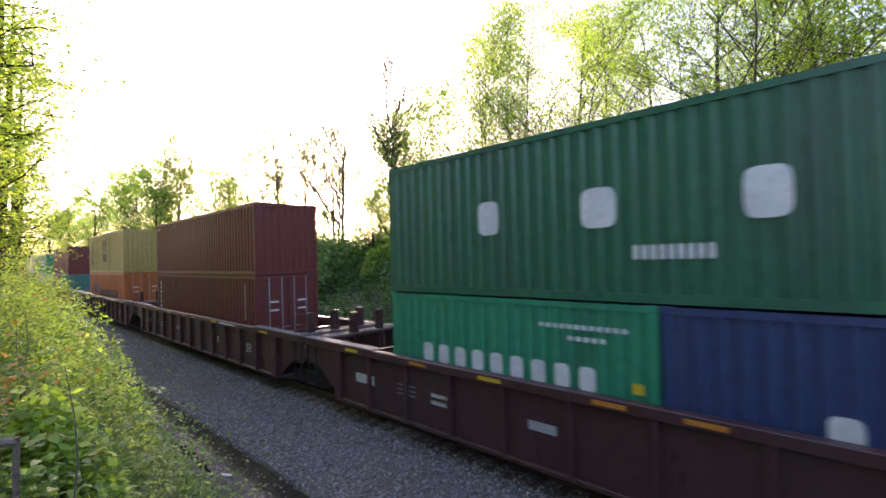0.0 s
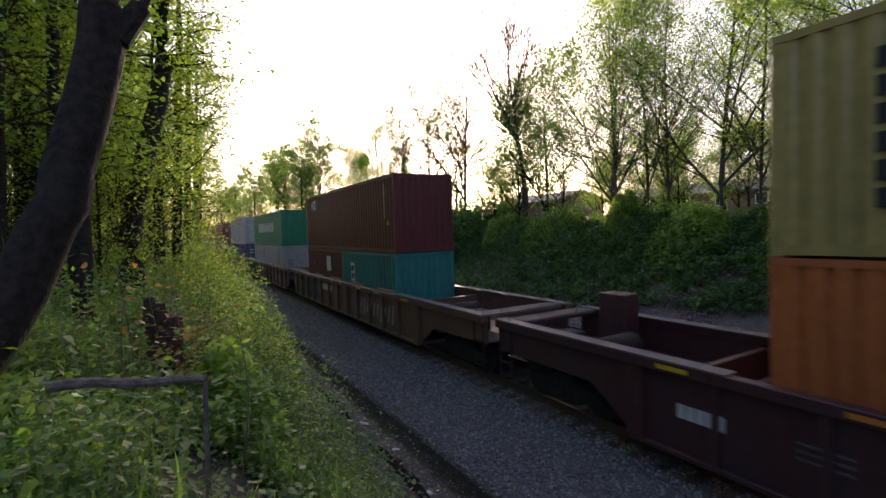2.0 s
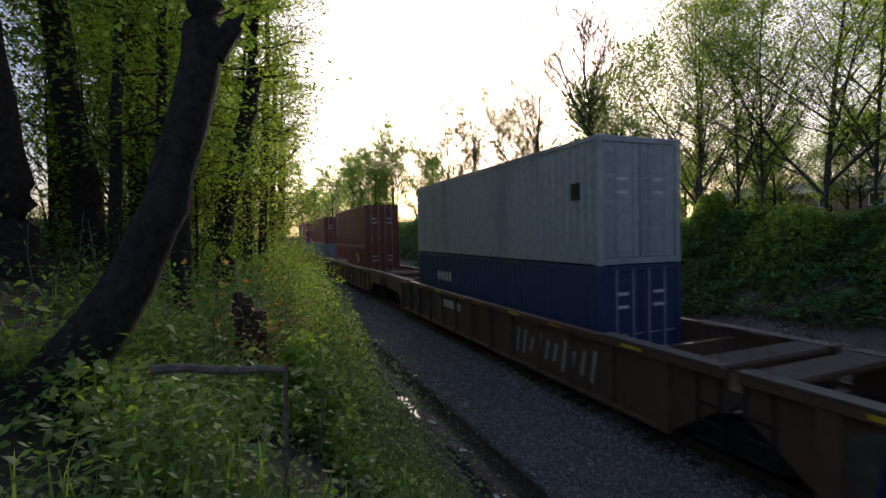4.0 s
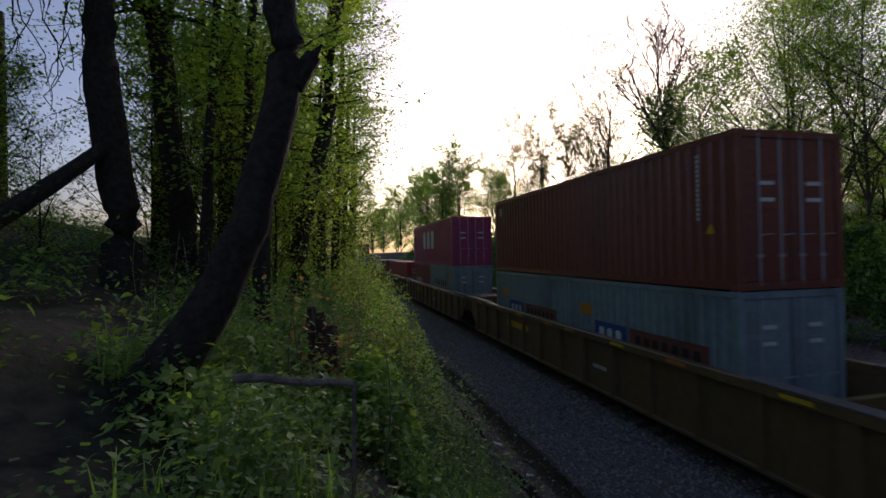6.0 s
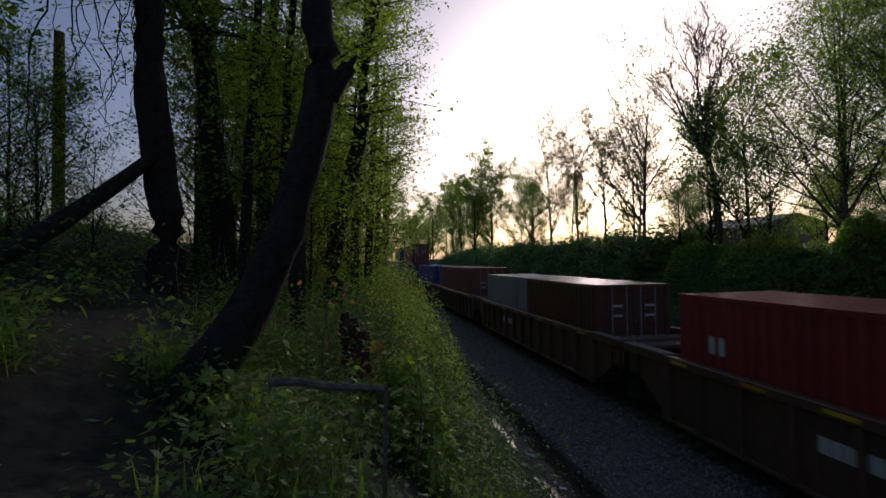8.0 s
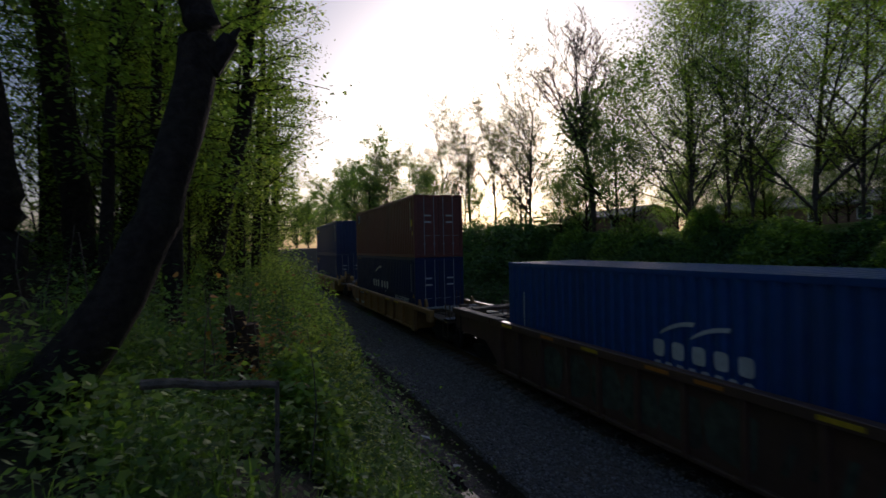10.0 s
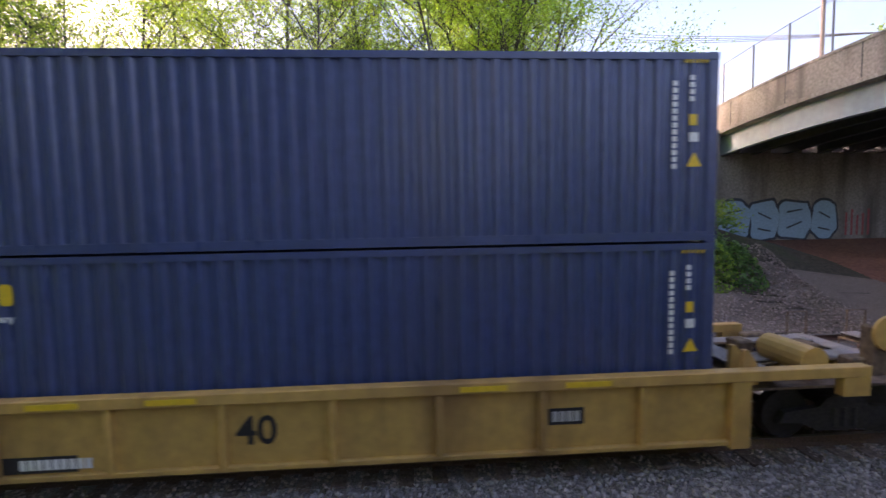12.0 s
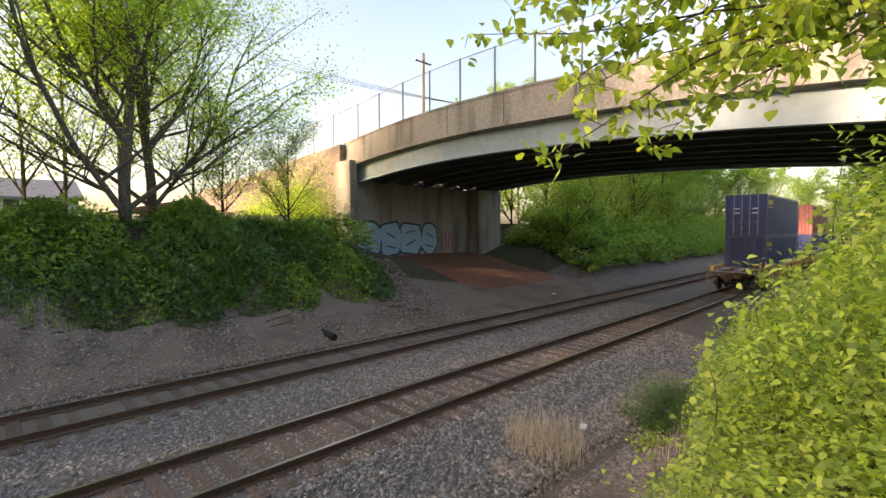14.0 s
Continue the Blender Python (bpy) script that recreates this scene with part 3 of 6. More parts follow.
# painted wall writing, as plain swollen shapes
SPRAY_FILL = material("spray_fill", (0.30, 0.46, 0.60), 0.6, grain=8, grain_amount=0.12)
SPRAY_LINE = material("spray_line", (0.04, 0.05, 0.07), 0.6, grain=8)
SPRAY_RED = material("spray_red", (0.40, 0.09, 0.09), 0.7, grain=8)
mural = thing("wall_graffiti", "pale blue swollen graffiti shapes outlined in black on the abutment", "graffiti", at=(0, AB - 0.006, 0))
for i, (x, w, h) in enumerate(((18.2, 1.1, 1.2), (20.0, 0.95, 1.25), (21.8, 1.1, 1.2), (23.6, 0.85, 1.15))):
    for k, (name, grow, off, mat) in enumerate((("outline", 1.0, 0.0, SPRAY_LINE), ("fill", 0.88, -0.004, SPRAY_FILL))):
        bm = bmesh.new()
        bm.faces.new([bm.verts.new((x + w * grow * math.copysign(abs(math.cos(a)) ** 0.6, math.cos(a)) * (1 + 0.08 * math.sin(5 * a + i)), off, 3.32 + h * grow * math.copysign(abs(math.sin(a)) ** 0.6, math.sin(a)) * (1 + 0.08 * math.cos(4 * a + 2 * i)))) for a in np.linspace(0, 2 * math.pi, 40, endpoint=False)])
        part(name, bm, mat, mural)
    for k in range(2):
        bm = bmesh.new()
        tube(bm, (x - w * 0.4, -0.005, 3.32 + (k - 0.5) * 0.9), (x + w * 0.4, -0.005, 3.32 + (k - 0.5) * 0.7 + 0.25 * (-1) ** i), 0.05, n=5)
        part("stroke", bm, SPRAY_LINE, mural)
for k in range(5):
    bm = bmesh.new()
    box(bm, 24.9 + k * 0.34, 25.02 + k * 0.34, -0.004, 0.004, 2.4, 3.7 + 0.2 * math.sin(k * 2))
    part("red_stroke", bm, SPRAY_RED, mural, "faded red spray mark")

# chain-link fence on the parapet
fence = thing("bridge_fence", "tall chain-link fence on galvanised posts along the parapet", "fence")
FENCE_Y = np.arange(-14.76, 46, 2.2)


def fence_foot(y):
    return deck_low(y) + 2.66 if y < 26 else 9.45 - (y - 26) * 0.098


def fence_x(y):
    return BX0 + 0.15 if y < 26 else BX0 - 0.15 - (y - 26) * 0.095


for y in FENCE_Y:
    bm = bmesh.new()
    tube(bm, (fence_x(y), y, fence_foot(y) - 0.25), (fence_x(y), y, fence_foot(y) + 2.15), 0.045, n=6)
    part("post", bm, POST, fence)
for name, h in (("bottom_rail", 0.05), ("top_rail", 2.12)):
    bm = bmesh.new()
    rope(bm, [Vector((fence_x(y), y, fence_foot(y) + h)) for y in FENCE_Y], 0.02, 0.02, 5)
    part(name, bm, POST, fence)
wires = []
for y in np.arange(-14, 44, 0.11):
    for s in (1, -1):
        y2 = y + s * 2.05
        if -14 <= y2 <= 44:
            wires.append(((fence_x(y), y, fence_foot(y) + 0.05), (fence_x(y2), y2, fence_foot(y2) + 2.1)))
w = np.array(wires)
t = 0.0055
v = np.concatenate([w[:, 0] + (0, t, 0), w[:, 0] - (0, t, 0), w[:, 1] - (0, t, 0), w[:, 1] + (0, t, 0)], 1).reshape(-1, 3)
mesh_part = part_of_mesh("chain_link", raw_mesh("chain_link", v, np.arange(len(v)).reshape(-1, 4), WIRE), fence)
tagged(mesh_part, kind="stuff")

# utility poles and wires
for x, y, h, zb in ((27.0, 29.5, 10.8, 8.0), (-13.75, -7.8, 5.5, 4.6)):
    pole = thing("utility_pole", "weathered wooden utility pole", "pole", at=(x, y, zb))
    bm = bmesh.new()
    tube(bm, (0, 0, -1), (0, 0, h), 0.16, 0.12, 10)
    part("pole_shaft", bm, WOODPOLE, pole)
    if y < 0:
        continue
    bm = bmesh.new()
    box(bm, -0.9, 0.9, -0.06, 0.06, h - 0.8, h - 0.68, 0.01)
    part("crossarm", bm, WOODPOLE, pole)
    for k in (-0.8, -0.3, 0.3, 0.8):
        bm = bmesh.new()
        tube(bm, (k, 0, h - 0.68), (k, 0, h - 0.5), 0.04, 0.03, 8)
        part("insulator", bm, GALV, pole)
cables = thing("overhead_wires", "slack dark overhead wires along the road", "wires")
for k in range(4):
    bm = bmesh.new()
    a, b = Vector((30.5 + 0.2 * k, 26.5 + 0.3 * k, 14.4 + 0.12 * k)), Vector((25.0, 51.0, 23.3 - 0.3 * k))
    pts = [a.lerp(b, u) - Vector((0, 0, 1.2 * u * (1 - u))) for u in np.linspace(-0.6, 1.5, 16)]
    rope(bm, pts, 0.022, 0.022, 4)
    part("wire", bm, STEEL_DARK, cables)

# drain pipe mouth in the far slope
bm = bmesh.new()
tube(bm, (0, -0.3, 0.0), (0, 0.8, 0.1), 0.13, 0.13, 14)
solid("culvert", bm, STEEL_DARK, "dark drain pipe mouth in the gravel slope", "pipe", at=(9.0, 14.95, float(ground(9.0, 14.95)) + 0.06))

# ---- houses beyond the far bank ----
SIDING = material("siding", (0.42, 0.44, 0.48), 0.7, grain=6, grain_amount=0.08)
SHINGLE = material("shingle", (0.20, 0.19, 0.20), 0.9, grain=10, grain_amount=0.2)
BRICKISH = material("brown_render", (0.26, 0.16, 0.12), 0.9, grain=8, grain_amount=0.15)
PANE = material("window_pane", (0.05, 0.06, 0.07), 0.1, grain=3)


def house(x, y, w, d, eaves, ridge, wall_mat, label, chimney=False, windows=3):
    z = float(ground(x, y)) - 0.1
    h = thing("house", label, "house", at=(x, y, z))
    bm = bmesh.new()
    prism(bm, [(-w / 2, 0), (w / 2, 0), (w / 2, eaves), (-w / 2, eaves)], -d / 2, d / 2)
    for s in (-1, 1):
        a = [bm.verts.new((s * w / 2, yy, zz)) for yy, zz in ((-d / 2, eaves), (d / 2, eaves), (0, ridge))]
        bm.faces.new(a)
    part("wall", bm, wall_mat, h)
    bm = bmesh.new()
    for s in (-1, 1):
        q = [(-w / 2 - 0.4, s * (d / 2 + 0.5), eaves - 0.15), (w / 2 + 0.4, s * (d / 2 + 0.5), eaves - 0.15), (w / 2 + 0.4, 0, ridge + 0.08), (-w / 2 - 0.4, 0, ridge + 0.08)]
        lo = [bm.verts.new(p) for p in q]
        hi = [bm.verts.new((p[0], p[1], p[2] + 0.2)) for p in q]
        bm.faces.new(lo)
        bm.faces.new(hi[::-1])
        for i in range(4):
            bm.faces.new((lo[i], hi[i], hi[(i + 1) % 4], lo[(i + 1) % 4]))
    roof = part("roof", bm, SHINGLE, h, "grey shingle roof")
    if chimney:
        bm = bmesh.new()
        box(bm, -w * 0.3 - 0.45, -w * 0.3 + 0.45, -0.4, 0.4, ridge - 0.8, ridge + 1.2, 0.03)
        part("chimney", bm, BRICKISH, roof, "brick chimney")
    for i in range(windows):
        wx = -w / 2 + w * (i + 0.5) / windows
        bm = bmesh.new()
        box(bm, wx - 0.6, wx + 0.6, -d / 2 - 0.06, -d / 2 + 0.05, eaves * 0.4, eaves * 0.4 + 1.2)
        win = part("window", bm, WHITE, h)
        bm = bmesh.new()
        box(bm, wx - 0.5, wx + 0.5, -d / 2 - 0.075, -d / 2 - 0.062, eaves * 0.4 + 0.1, eaves * 0.4 + 1.1)
        part("pane", bm, PANE, win)


house(-11.5, 46, 9, 8, 2.6, 4.8, SIDING, "small grey-blue house with a gabled shingle roof", True)
house(-30, 56, 24, 10, 2.5, 3.8, BRICKISH, "long low brown building behind the trees", windows=6)
house(0.5, 58, 12, 9, 2.2, 3.9, SIDING, "grey house half hidden behind the trees", windows=4)
house(-47, 44, 12, 8, 2.4, 3.4, BRICKISH, "flat brown building above the far bank", windows=3)


# ---- trees ----
def grow(seed, height, radius, spread, crown, levels, twigs, lean=(0, 0), up=0.25, wob=0.10, rise=0.55, fine=0.005):
    """A skeleton of tapered limbs; gives limb pieces and the tips that carry leaves."""
    r = random.Random(seed)
    pieces, tips = [], []

    def limb(p, d, length, rad, level):
        n = 6 if level == 0 else 4 if level < 2 else 3
        for k in range(n):
            q = p + d * (length / n)
            rad2 = rad * (1 - (0.62 if level == 0 else 0.75) * (k + 1) / n) if level else radius * (1 - 0.80 * ((k + 1) / n) ** 1.1)
            r1 = (radius * (1 - 0.80 * (k / n) ** 1.1)) if level == 0 else rad * (1 - 0.75 * k / n)
            pieces.append((p.copy(), q.copy(), max(r1, fine), max(rad2, fine), level))
            frac = (k + 1) / n
            if level < levels and (level > 0 or frac > crown):
                for _ in range(twigs[level]):
                    a = r.uniform(0, 2 * math.pi)
                    out = Vector((math.cos(a), math.sin(a), r.uniform(0.1, 0.9) if level == 0 else r.uniform(-0.2, 0.8))).normalized()
                    nd = (d * (rise if level == 0 else 0.35 * rise + 0.36) + out * 0.85).normalized()
                    ln = length * spread[level] * r.uniform(0.65, 1.15) * (1.25 - 0.6 * frac)
                    limb(q.lerp(p, r.random() * 0.8), nd, ln, r1 * r.uniform(0.45, 0.62), level + 1)
            if level >= max(1, levels - 1):
                tips.append((q.copy(), length / n))
            w = wob * (0.35 if level == 0 else 1)
            d = (d + Vector((r.gauss(0, w), r.gauss(0, w), up * (0.3 if level == 0 else 0.5) * r.random()))).normalized()
            p = q

    limb(Vector((0, 0, -0.3)), Vector((lean[0], lean[1], 1)).normalized(), height + 0.3, radius, 0)
    return pieces, tips


def limb_mesh(name, pieces, mat, sides=(10, 6, 4, 3)):
    bm = []
    verts, faces = [], []
    base = 0
    for a, b, r0, r1, level in pieces:
        n = sides[min(level, 3)]
        q = (b - a).to_track_quat("Z", "Y")
        for c, rad in ((a, r0), (b, r1)):
            for i in range(n):
                t = 2 * math.pi * i / n
                verts.append(c + q @ Vector((rad * math.cos(t), rad * math.sin(t), 0)))
        for i in range(n):
            faces.append((base + i, base + (i + 1) % n, base + n + (i + 1) % n, base + n + i))
        base += 2 * n
    return raw_mesh(name, np.array([tuple(v) for v in verts]), np.array(faces), mat, True)


def tree(name, label, seed, height, radius, spread, crown, levels, twigs, leaves, leaf_size, leaf_mat, lean=(0, 0), jitter=0.35, bark=None, slim=0.55, wob=0.10, rise=0.55, fine=0.006):
    rr = np.random.default_rng(seed)
    pieces, tips = grow(seed, height, radius, spread, crown, levels, twigs, lean, wob=wob, rise=rise, fine=fine)
    t = thing(name, label, "tree")
    big = [p for p in pieces if p[4] == 0]
    small = [p for p in pieces if p[4] > 0]
    bm = bmesh.new()
    rope(bm, [big[0][0]] + [p[1] for p in big], big[0][2], big[-1][3], 10)
    part("trunk", bm, bark or BARK, t, smooth=True)
    tagged(part_of_mesh("branchwork", limb_mesh("branchwork", small, bark or BARK), t), kind="stuff")
    if leaves:
        pts = np.array([tuple(p) for p, _ in tips])
        reach = np.array([l for _, l in tips])
        pick = rr.integers(0, len(pts), leaves)
        c = pts[pick] + rr.normal(0, 1, (leaves, 3)) * (np.clip(reach[pick], 0.25, 0.9) * jitter)[:, None] * np.array([1.25, 1.25, 0.7]) + rr.normal(0, 0.14, (leaves, 3))
        part_of_mesh("crown", leaf_mesh("crown", c, leaf_size, leaf_mat, rr, slim=slim, tri=True), t)
    return t


def plant(first, spots, group, tall=False):
    """Sets out copies of a tree: x, y, height factor (or the height of its top), turn."""
    if tall:
        top = max(v.co.z for o in first.children for v in o.data.vertices)
        spots = [(x, y, (h - float(ground(x, y))) / top, turn) for x, y, h, turn in spots]
    for i, (x, y, s, turn) in enumerate(spots):
        m = pose(x, y, float(ground(x, y)) - 0.05, 0, 0, turn)
        t = copy_thing(first, m)
        t.scale = (s, s, s)
        tagged(t, group=group)
    for o in (*first.children_recursive, first):
        bpy.data.objects.remove(o)


FAR = "trees on the far bank"
broad = tree("broadleaf_tree", "tall broadleaf tree in fresh spring leaf on the bank", 11, 11.5, 0.135, (0.62, 0.55, 0.5), 0.16, 3, (2, 3, 2), 22000, 0.092, LEAF_LIGHT, jitter=0.8, slim=0.75, bark=BARK_PALE, fine=0.005)
plant(broad, [(-5.2, 21.5, 1.02, 140), (-12.6, 23, 1.02, 60), (-9.1, 26, 1.05, 220), (-2.2, 23, 0.98, 300), (-18.6, 22.6, 1.0, 20)], FAR)
thin = tree("slender_tree", "slender tree with thin new foliage on the bank", 23, 11.5, 0.095, (0.42, 0.5, 0.5), 0.14, 3, (2, 3, 2), 11000, 0.090, LEAF_LIGHT, jitter=0.95, slim=0.75, bark=BARK_PALE, fine=0.005)
plant(thin, [(-16.0, 22.2, 1.0, 10), (-14.7, 22, 0.98, 300), (-3.2, 22, 0.94, 30), (-2.6, 24, 1.0, 120), (-1.5, 25, 1.0, 240), (1.6, 30, 1.05, 0), (-11.1, 23.5, 1.0, 170), (-17.1, 21, 1.0, 40), (-21.5, 26, 0.95, 260), (-7.2, 24, 0.9, 15), (3.0, 28.5, 1.0, 44), (8.2, 27.2, 0.85, 190), (5.5, 30, 1.05, 290)], FAR)
multi = tree("spreading_tree", "spreading tree with several stems and fine pale leaves", 31, 11.0, 0.22, (0.78, 0.55, 0.5), 0.02, 3, (2, 3, 2), 50000, 0.100, LEAF_LIGHT, jitter=0.85, wob=0.16, slim=0.75, bark=BARK_PALE)
plant(multi, [(4.0, 21.3, 1.1, 0), (5.2, 22.6, 1.0, 150)], FAR)
bud = tree("budding_tree", "tall thin tree with sparse opening buds", 41, 11.0, 0.17, (0.70, 0.60, 0.55, 0.5), 0.25, 4, (2, 2, 2, 1), 12000, 0.10, LEAF_BUD, jitter=0.9, bark=TWIG, slim=0.7, rise=1.0, fine=0.0095)
plant(bud, [(-33.3, 21.9, 21.5, 200), (-43.0, 24, 21.0, 0), (-49.0, 24, 24.0, 100), (-56.5, 24, 24.0, 60), (-66.0, 25, 21.5, 160), (-84.0, 24, 24.5, 300), (-101.0, 25, 20, 30), (-113.0, 25, 20, 130), (-39.5, 25.5, 16.5, 210), (-29.5, 25, 15.0, 70), (-61, 29, 18, 255), (-75, 28, 18, 20), (-36.5, 23, 17, 310)], FAR, True)
bare = tree("bare_tree", "bare tree with a fan of fine twigs", 53, 11.0, 0.20, (0.55, 0.55, 0.55, 0.5), 0.36, 4, (3, 3, 2, 1), 500, 0.08, LEAF_BUD, bark=TWIG, rise=1.7, fine=0.0105)
plant(bare, [(-25.4, 21.8, 21.3, 0)], FAR, True)
mid = tree("mid_bank_tree", "small leafy tree on the far bank", 61, 7.5, 0.11, (0.6, 0.55, 0.5), 0.02, 3, (2, 3, 1), 11000, 0.125, LEAF, jitter=0.8, slim=0.8)
plant(mid, [(-31, 24, 0.5, 0), (-24.5, 23, 1.2, 90), (-27.0, 22.5, 1.0, 33), (-28, 21, 0.6, 150), (-38, 23, 0.5, 20), (-43, 22, 0.6, 250), (-35, 27, 0.55, 310), (10.5, 21, 0.55, 70), (8.0, 22.5, 0.6, 170), (-21.5, 21.5, 0.7, 200), (-55, 21, 1.1, 10), (-62, 22, 1.1, 130), (-8.0, 28, 0.6, 5), (-0.5, 27, 0.5, 177), (-19.5, 31, 0.5, 222), (-24.0, 31, 0.5, 12), (-29, 33, 0.5, 92), (-12, 33, 0.5, 62)] + [(-21 + 2.3 * i, 24.5 + (i * 3) % 5, 0.40 + 0.05 * (i * 5 % 4), i * 67) for i in range(8)] + [(-25 + 2.4 * i, 30 + (i * 5) % 4, 0.55 + 0.06 * (i * 3 % 4), i * 29) for i in range(10)] + [(33.5 + 3.1 * i, 19.5 + (i * 4) % 7, 0.55 + 0.08 * (i * 3 % 4), i * 41) for i in range(14)], FAR)
wood = tree("woodland_tree", "leafy tree of the wood along the line, some added unseen to block sky", 71, 13.0, 0.2, (0.55, 0.5, 0.5), 0.04, 3, (2, 2, 2), 13000, 0.21, LEAF, jitter=0.8, slim=0.8)
WOODS = "trees of the wood along the line"
plant(wood, [(-85 - 13 * i, 21 + (i * 7) % 11, 0.95 + 0.09 * (i * 5 % 7), i * 73) for i in range(14)] + [(38 + 5.5 * i, 20 + (i * 5) % 9, 0.65 + 0.06 * (i * 3 % 5), i * 51) for i in range(14)]
      + [(36 + 4.5 * i, 27 + (i * 7) % 12, 0.75 + 0.06 * (i * 3 % 5), i * 83) for i in range(16)] + [(40 + 6 * i, 1.0 - (i * 5) % 7, 0.55 + 0.06 * (i % 4), i * 97) for i in range(10)] + [(120 + 14 * i, 8 + 9 * (i % 3), 1.0, i * 40) for i in range(6)]
      # the eight set by bearing stand unseen behind the viewer, added to block skylight
      + [(-28 - 8 * i, -3.0 - (i * 3) % 4, 0.8 + 0.08 * (i % 3), i * 61) for i in range(14)] + [(*((-math.sin(radians(a)) * d, math.cos(radians(a)) * d)), 0.9, a * 7) for a, d in ((130, 11), (137, 15), (142, 10), (150, 14), (158, 11), (168, 15), (131, 20), (145, 21))]
      + [(-260 - 20 * i, 6 * (i % 5) - 2, 1.1, i * 33) for i in range(6)], WOODS)

# near wood on the camera's side
NEARWOOD = "trees of the near wood"


def trunk_tree(label, base, points, radii, seed, limbs, leaves, leaf_size, leaf_mat, reach=2.2, start=0.45):
    """A tree whose trunk follows the given bends, with side limbs from its upper part."""
    t = thing("woodland_tree", label, "tree", NEARWOOD, at=base)
    r = random.Random(seed)
    rr = np.random.default_rng(seed)
    pts = [Vector(p) for p in points]
    n = 22
    smooth_pts, rads = [], []
    for k in range(n + 1):
        u = k / n * (len(pts) - 1)
        i = min(int(u), len(pts) - 2)
        f = u - i
        smooth_pts.append(pts[i].lerp(pts[i + 1], f * f * (3 - 2 * f) * 0.5 + f * 0.5) + Vector((r.gauss(0, 0.012), r.gauss(0, 0.012), 0)))
        rads.append(radii[i] * (1 - f) + radii[i + 1] * f)
    bm = bmesh.new()
    rings = []
    for k, (p, rad) in enumerate(zip(smooth_pts, rads)):
        d = (smooth_pts[min(k + 1, n)] - smooth_pts[max(k - 1, 0)]).normalized()
        q = d.to_track_quat("Z", "Y")
        rings.append([bm.verts.new(p + q @ Vector((math.cos(a) * rad, math.sin(a) * rad, 0)) * (1 + 0.07 * noise.noise(Vector((a * 2, k * 0.7, seed))))) for a in np.linspace(0, 2 * math.pi, 14, endpoint=False)])
    for a, b in zip(rings, rings[1:]):
        for i in range(14):
            bm.faces.new((a[i], a[(i + 1) % 14], b[(i + 1) % 14], b[i]))
    part("trunk", bm, BARK, t, smooth=True)
    pieces, tips = [], []
    for k in range(limbs):
        u = r.uniform(start, 1.0)
        i = min(int(u * n), n - 1)
        p = smooth_pts[i].copy()
        a = r.uniform(0, 2 * math.pi)
        d = Vector((math.cos(a), math.sin(a), r.uniform(-0.1, 0.55))).normalized()
        rad = rads[i] * r.uniform(0.13, 0.3)
        ln = reach * r.uniform(0.5, 1.2)
        for s in range(5):
            q = p + d * ln / 5
            pieces.append((p.copy(), q.copy(), rad * (1 - s / 6), rad * (1 - (s + 1) / 6), 1))
            tips.append(q.copy())
            for _ in range(2):
                e = (d + Vector((r.gauss(0, 0.8), r.gauss(0, 0.8), r.gauss(0, 0.5)))).normalized()
                w = q + e * ln * r.uniform(0.15, 0.4)
                pieces.append((q.copy(), w.copy(), rad * 0.3, 0.006, 3))
                tips += [w.copy(), q.lerp(w, 0.6)]
            d = (d + Vector((r.gauss(0, 0.25), r.gauss(0, 0.25), r.gauss(0.02, 0.2)))).normalized()
            p = q
    tagged(part_of_mesh("branchwork", limb_mesh("branchwork", pieces, BARK), t), kind="stuff")
    if leaves:
        pp = np.array([tuple(v) for v in tips])
        count = int(leaves * 1.8)
        c = pp[rr.integers(0, len(pp), count)] + rr.normal(0, 1, (count, 3)) * np.array([0.22, 0.22, 0.08])
        part_of_mesh("crown", leaf_mesh("crown", c, leaf_size * 0.62, leaf_mat, rr, droop=0.2, slim=0.7), t)
    return t


def polar(az, d, up):
    """The place at a bearing from the viewer's spot, a distance and a height above the rails."""
    return (-math.sin(radians(az)) * d, math.cos(radians(az)) * d, up)


def ground_at(az, d):
    x, y, _ = polar(az, d, 0)
    return (x, y, float(ground(x, y)))


def rel(az, d, el, base):
    x, y, _ = polar(az, d, 0)
    return (x - base[0], y - base[1], EYE + d * math.tan(radians(el)) - base[2])


b = ground_at(109.5, 4.3)
trunk_tree("leaning dark woodland tree with a curved trunk", b, [(0.02, 0.03, -0.4), rel(108.2, 4.3, -13.0, b), rel(104.8, 4.3, -9.0, b), rel(101.4, 4.3, -3.0, b), rel(98.9, 4.3, 3.35, b), rel(96.9, 4.3, 9.9, b), rel(95.2, 4.3, 16.3, b), rel(94.3, 4.3, 22.3, b), rel(95.2, 4.3, 27.7, b), rel(95.7, 4.3, 38, b), rel(96, 4.5, 52, b)], (0.25, 0.22, 0.195, 0.175, 0.162, 0.155, 0.15, 0.15, 0.135, 0.11, 0.08), 5, 12, 0, 0.11, LEAF_BACKLIT, 0.8, 0.88)
stub = thing("broken_limb", "snapped limb stub on the leaning tree", "branch", at=polar(92.9, 4.3, EYE + 4.3 * math.tan(radians(20.6))))
bm = bmesh.new()
tube(bm, (0.02, -0.05, -0.12), (0.0, 0.12, 0.16), 0.10, 0.075, 9)
tube(bm, (0.0, 0.1, 0.13), (0.02, 0.2, 0.26), 0.05, 0.012, 6)
part("stub", bm, BARK, stub)
b = ground_at(110.8, 9.0)
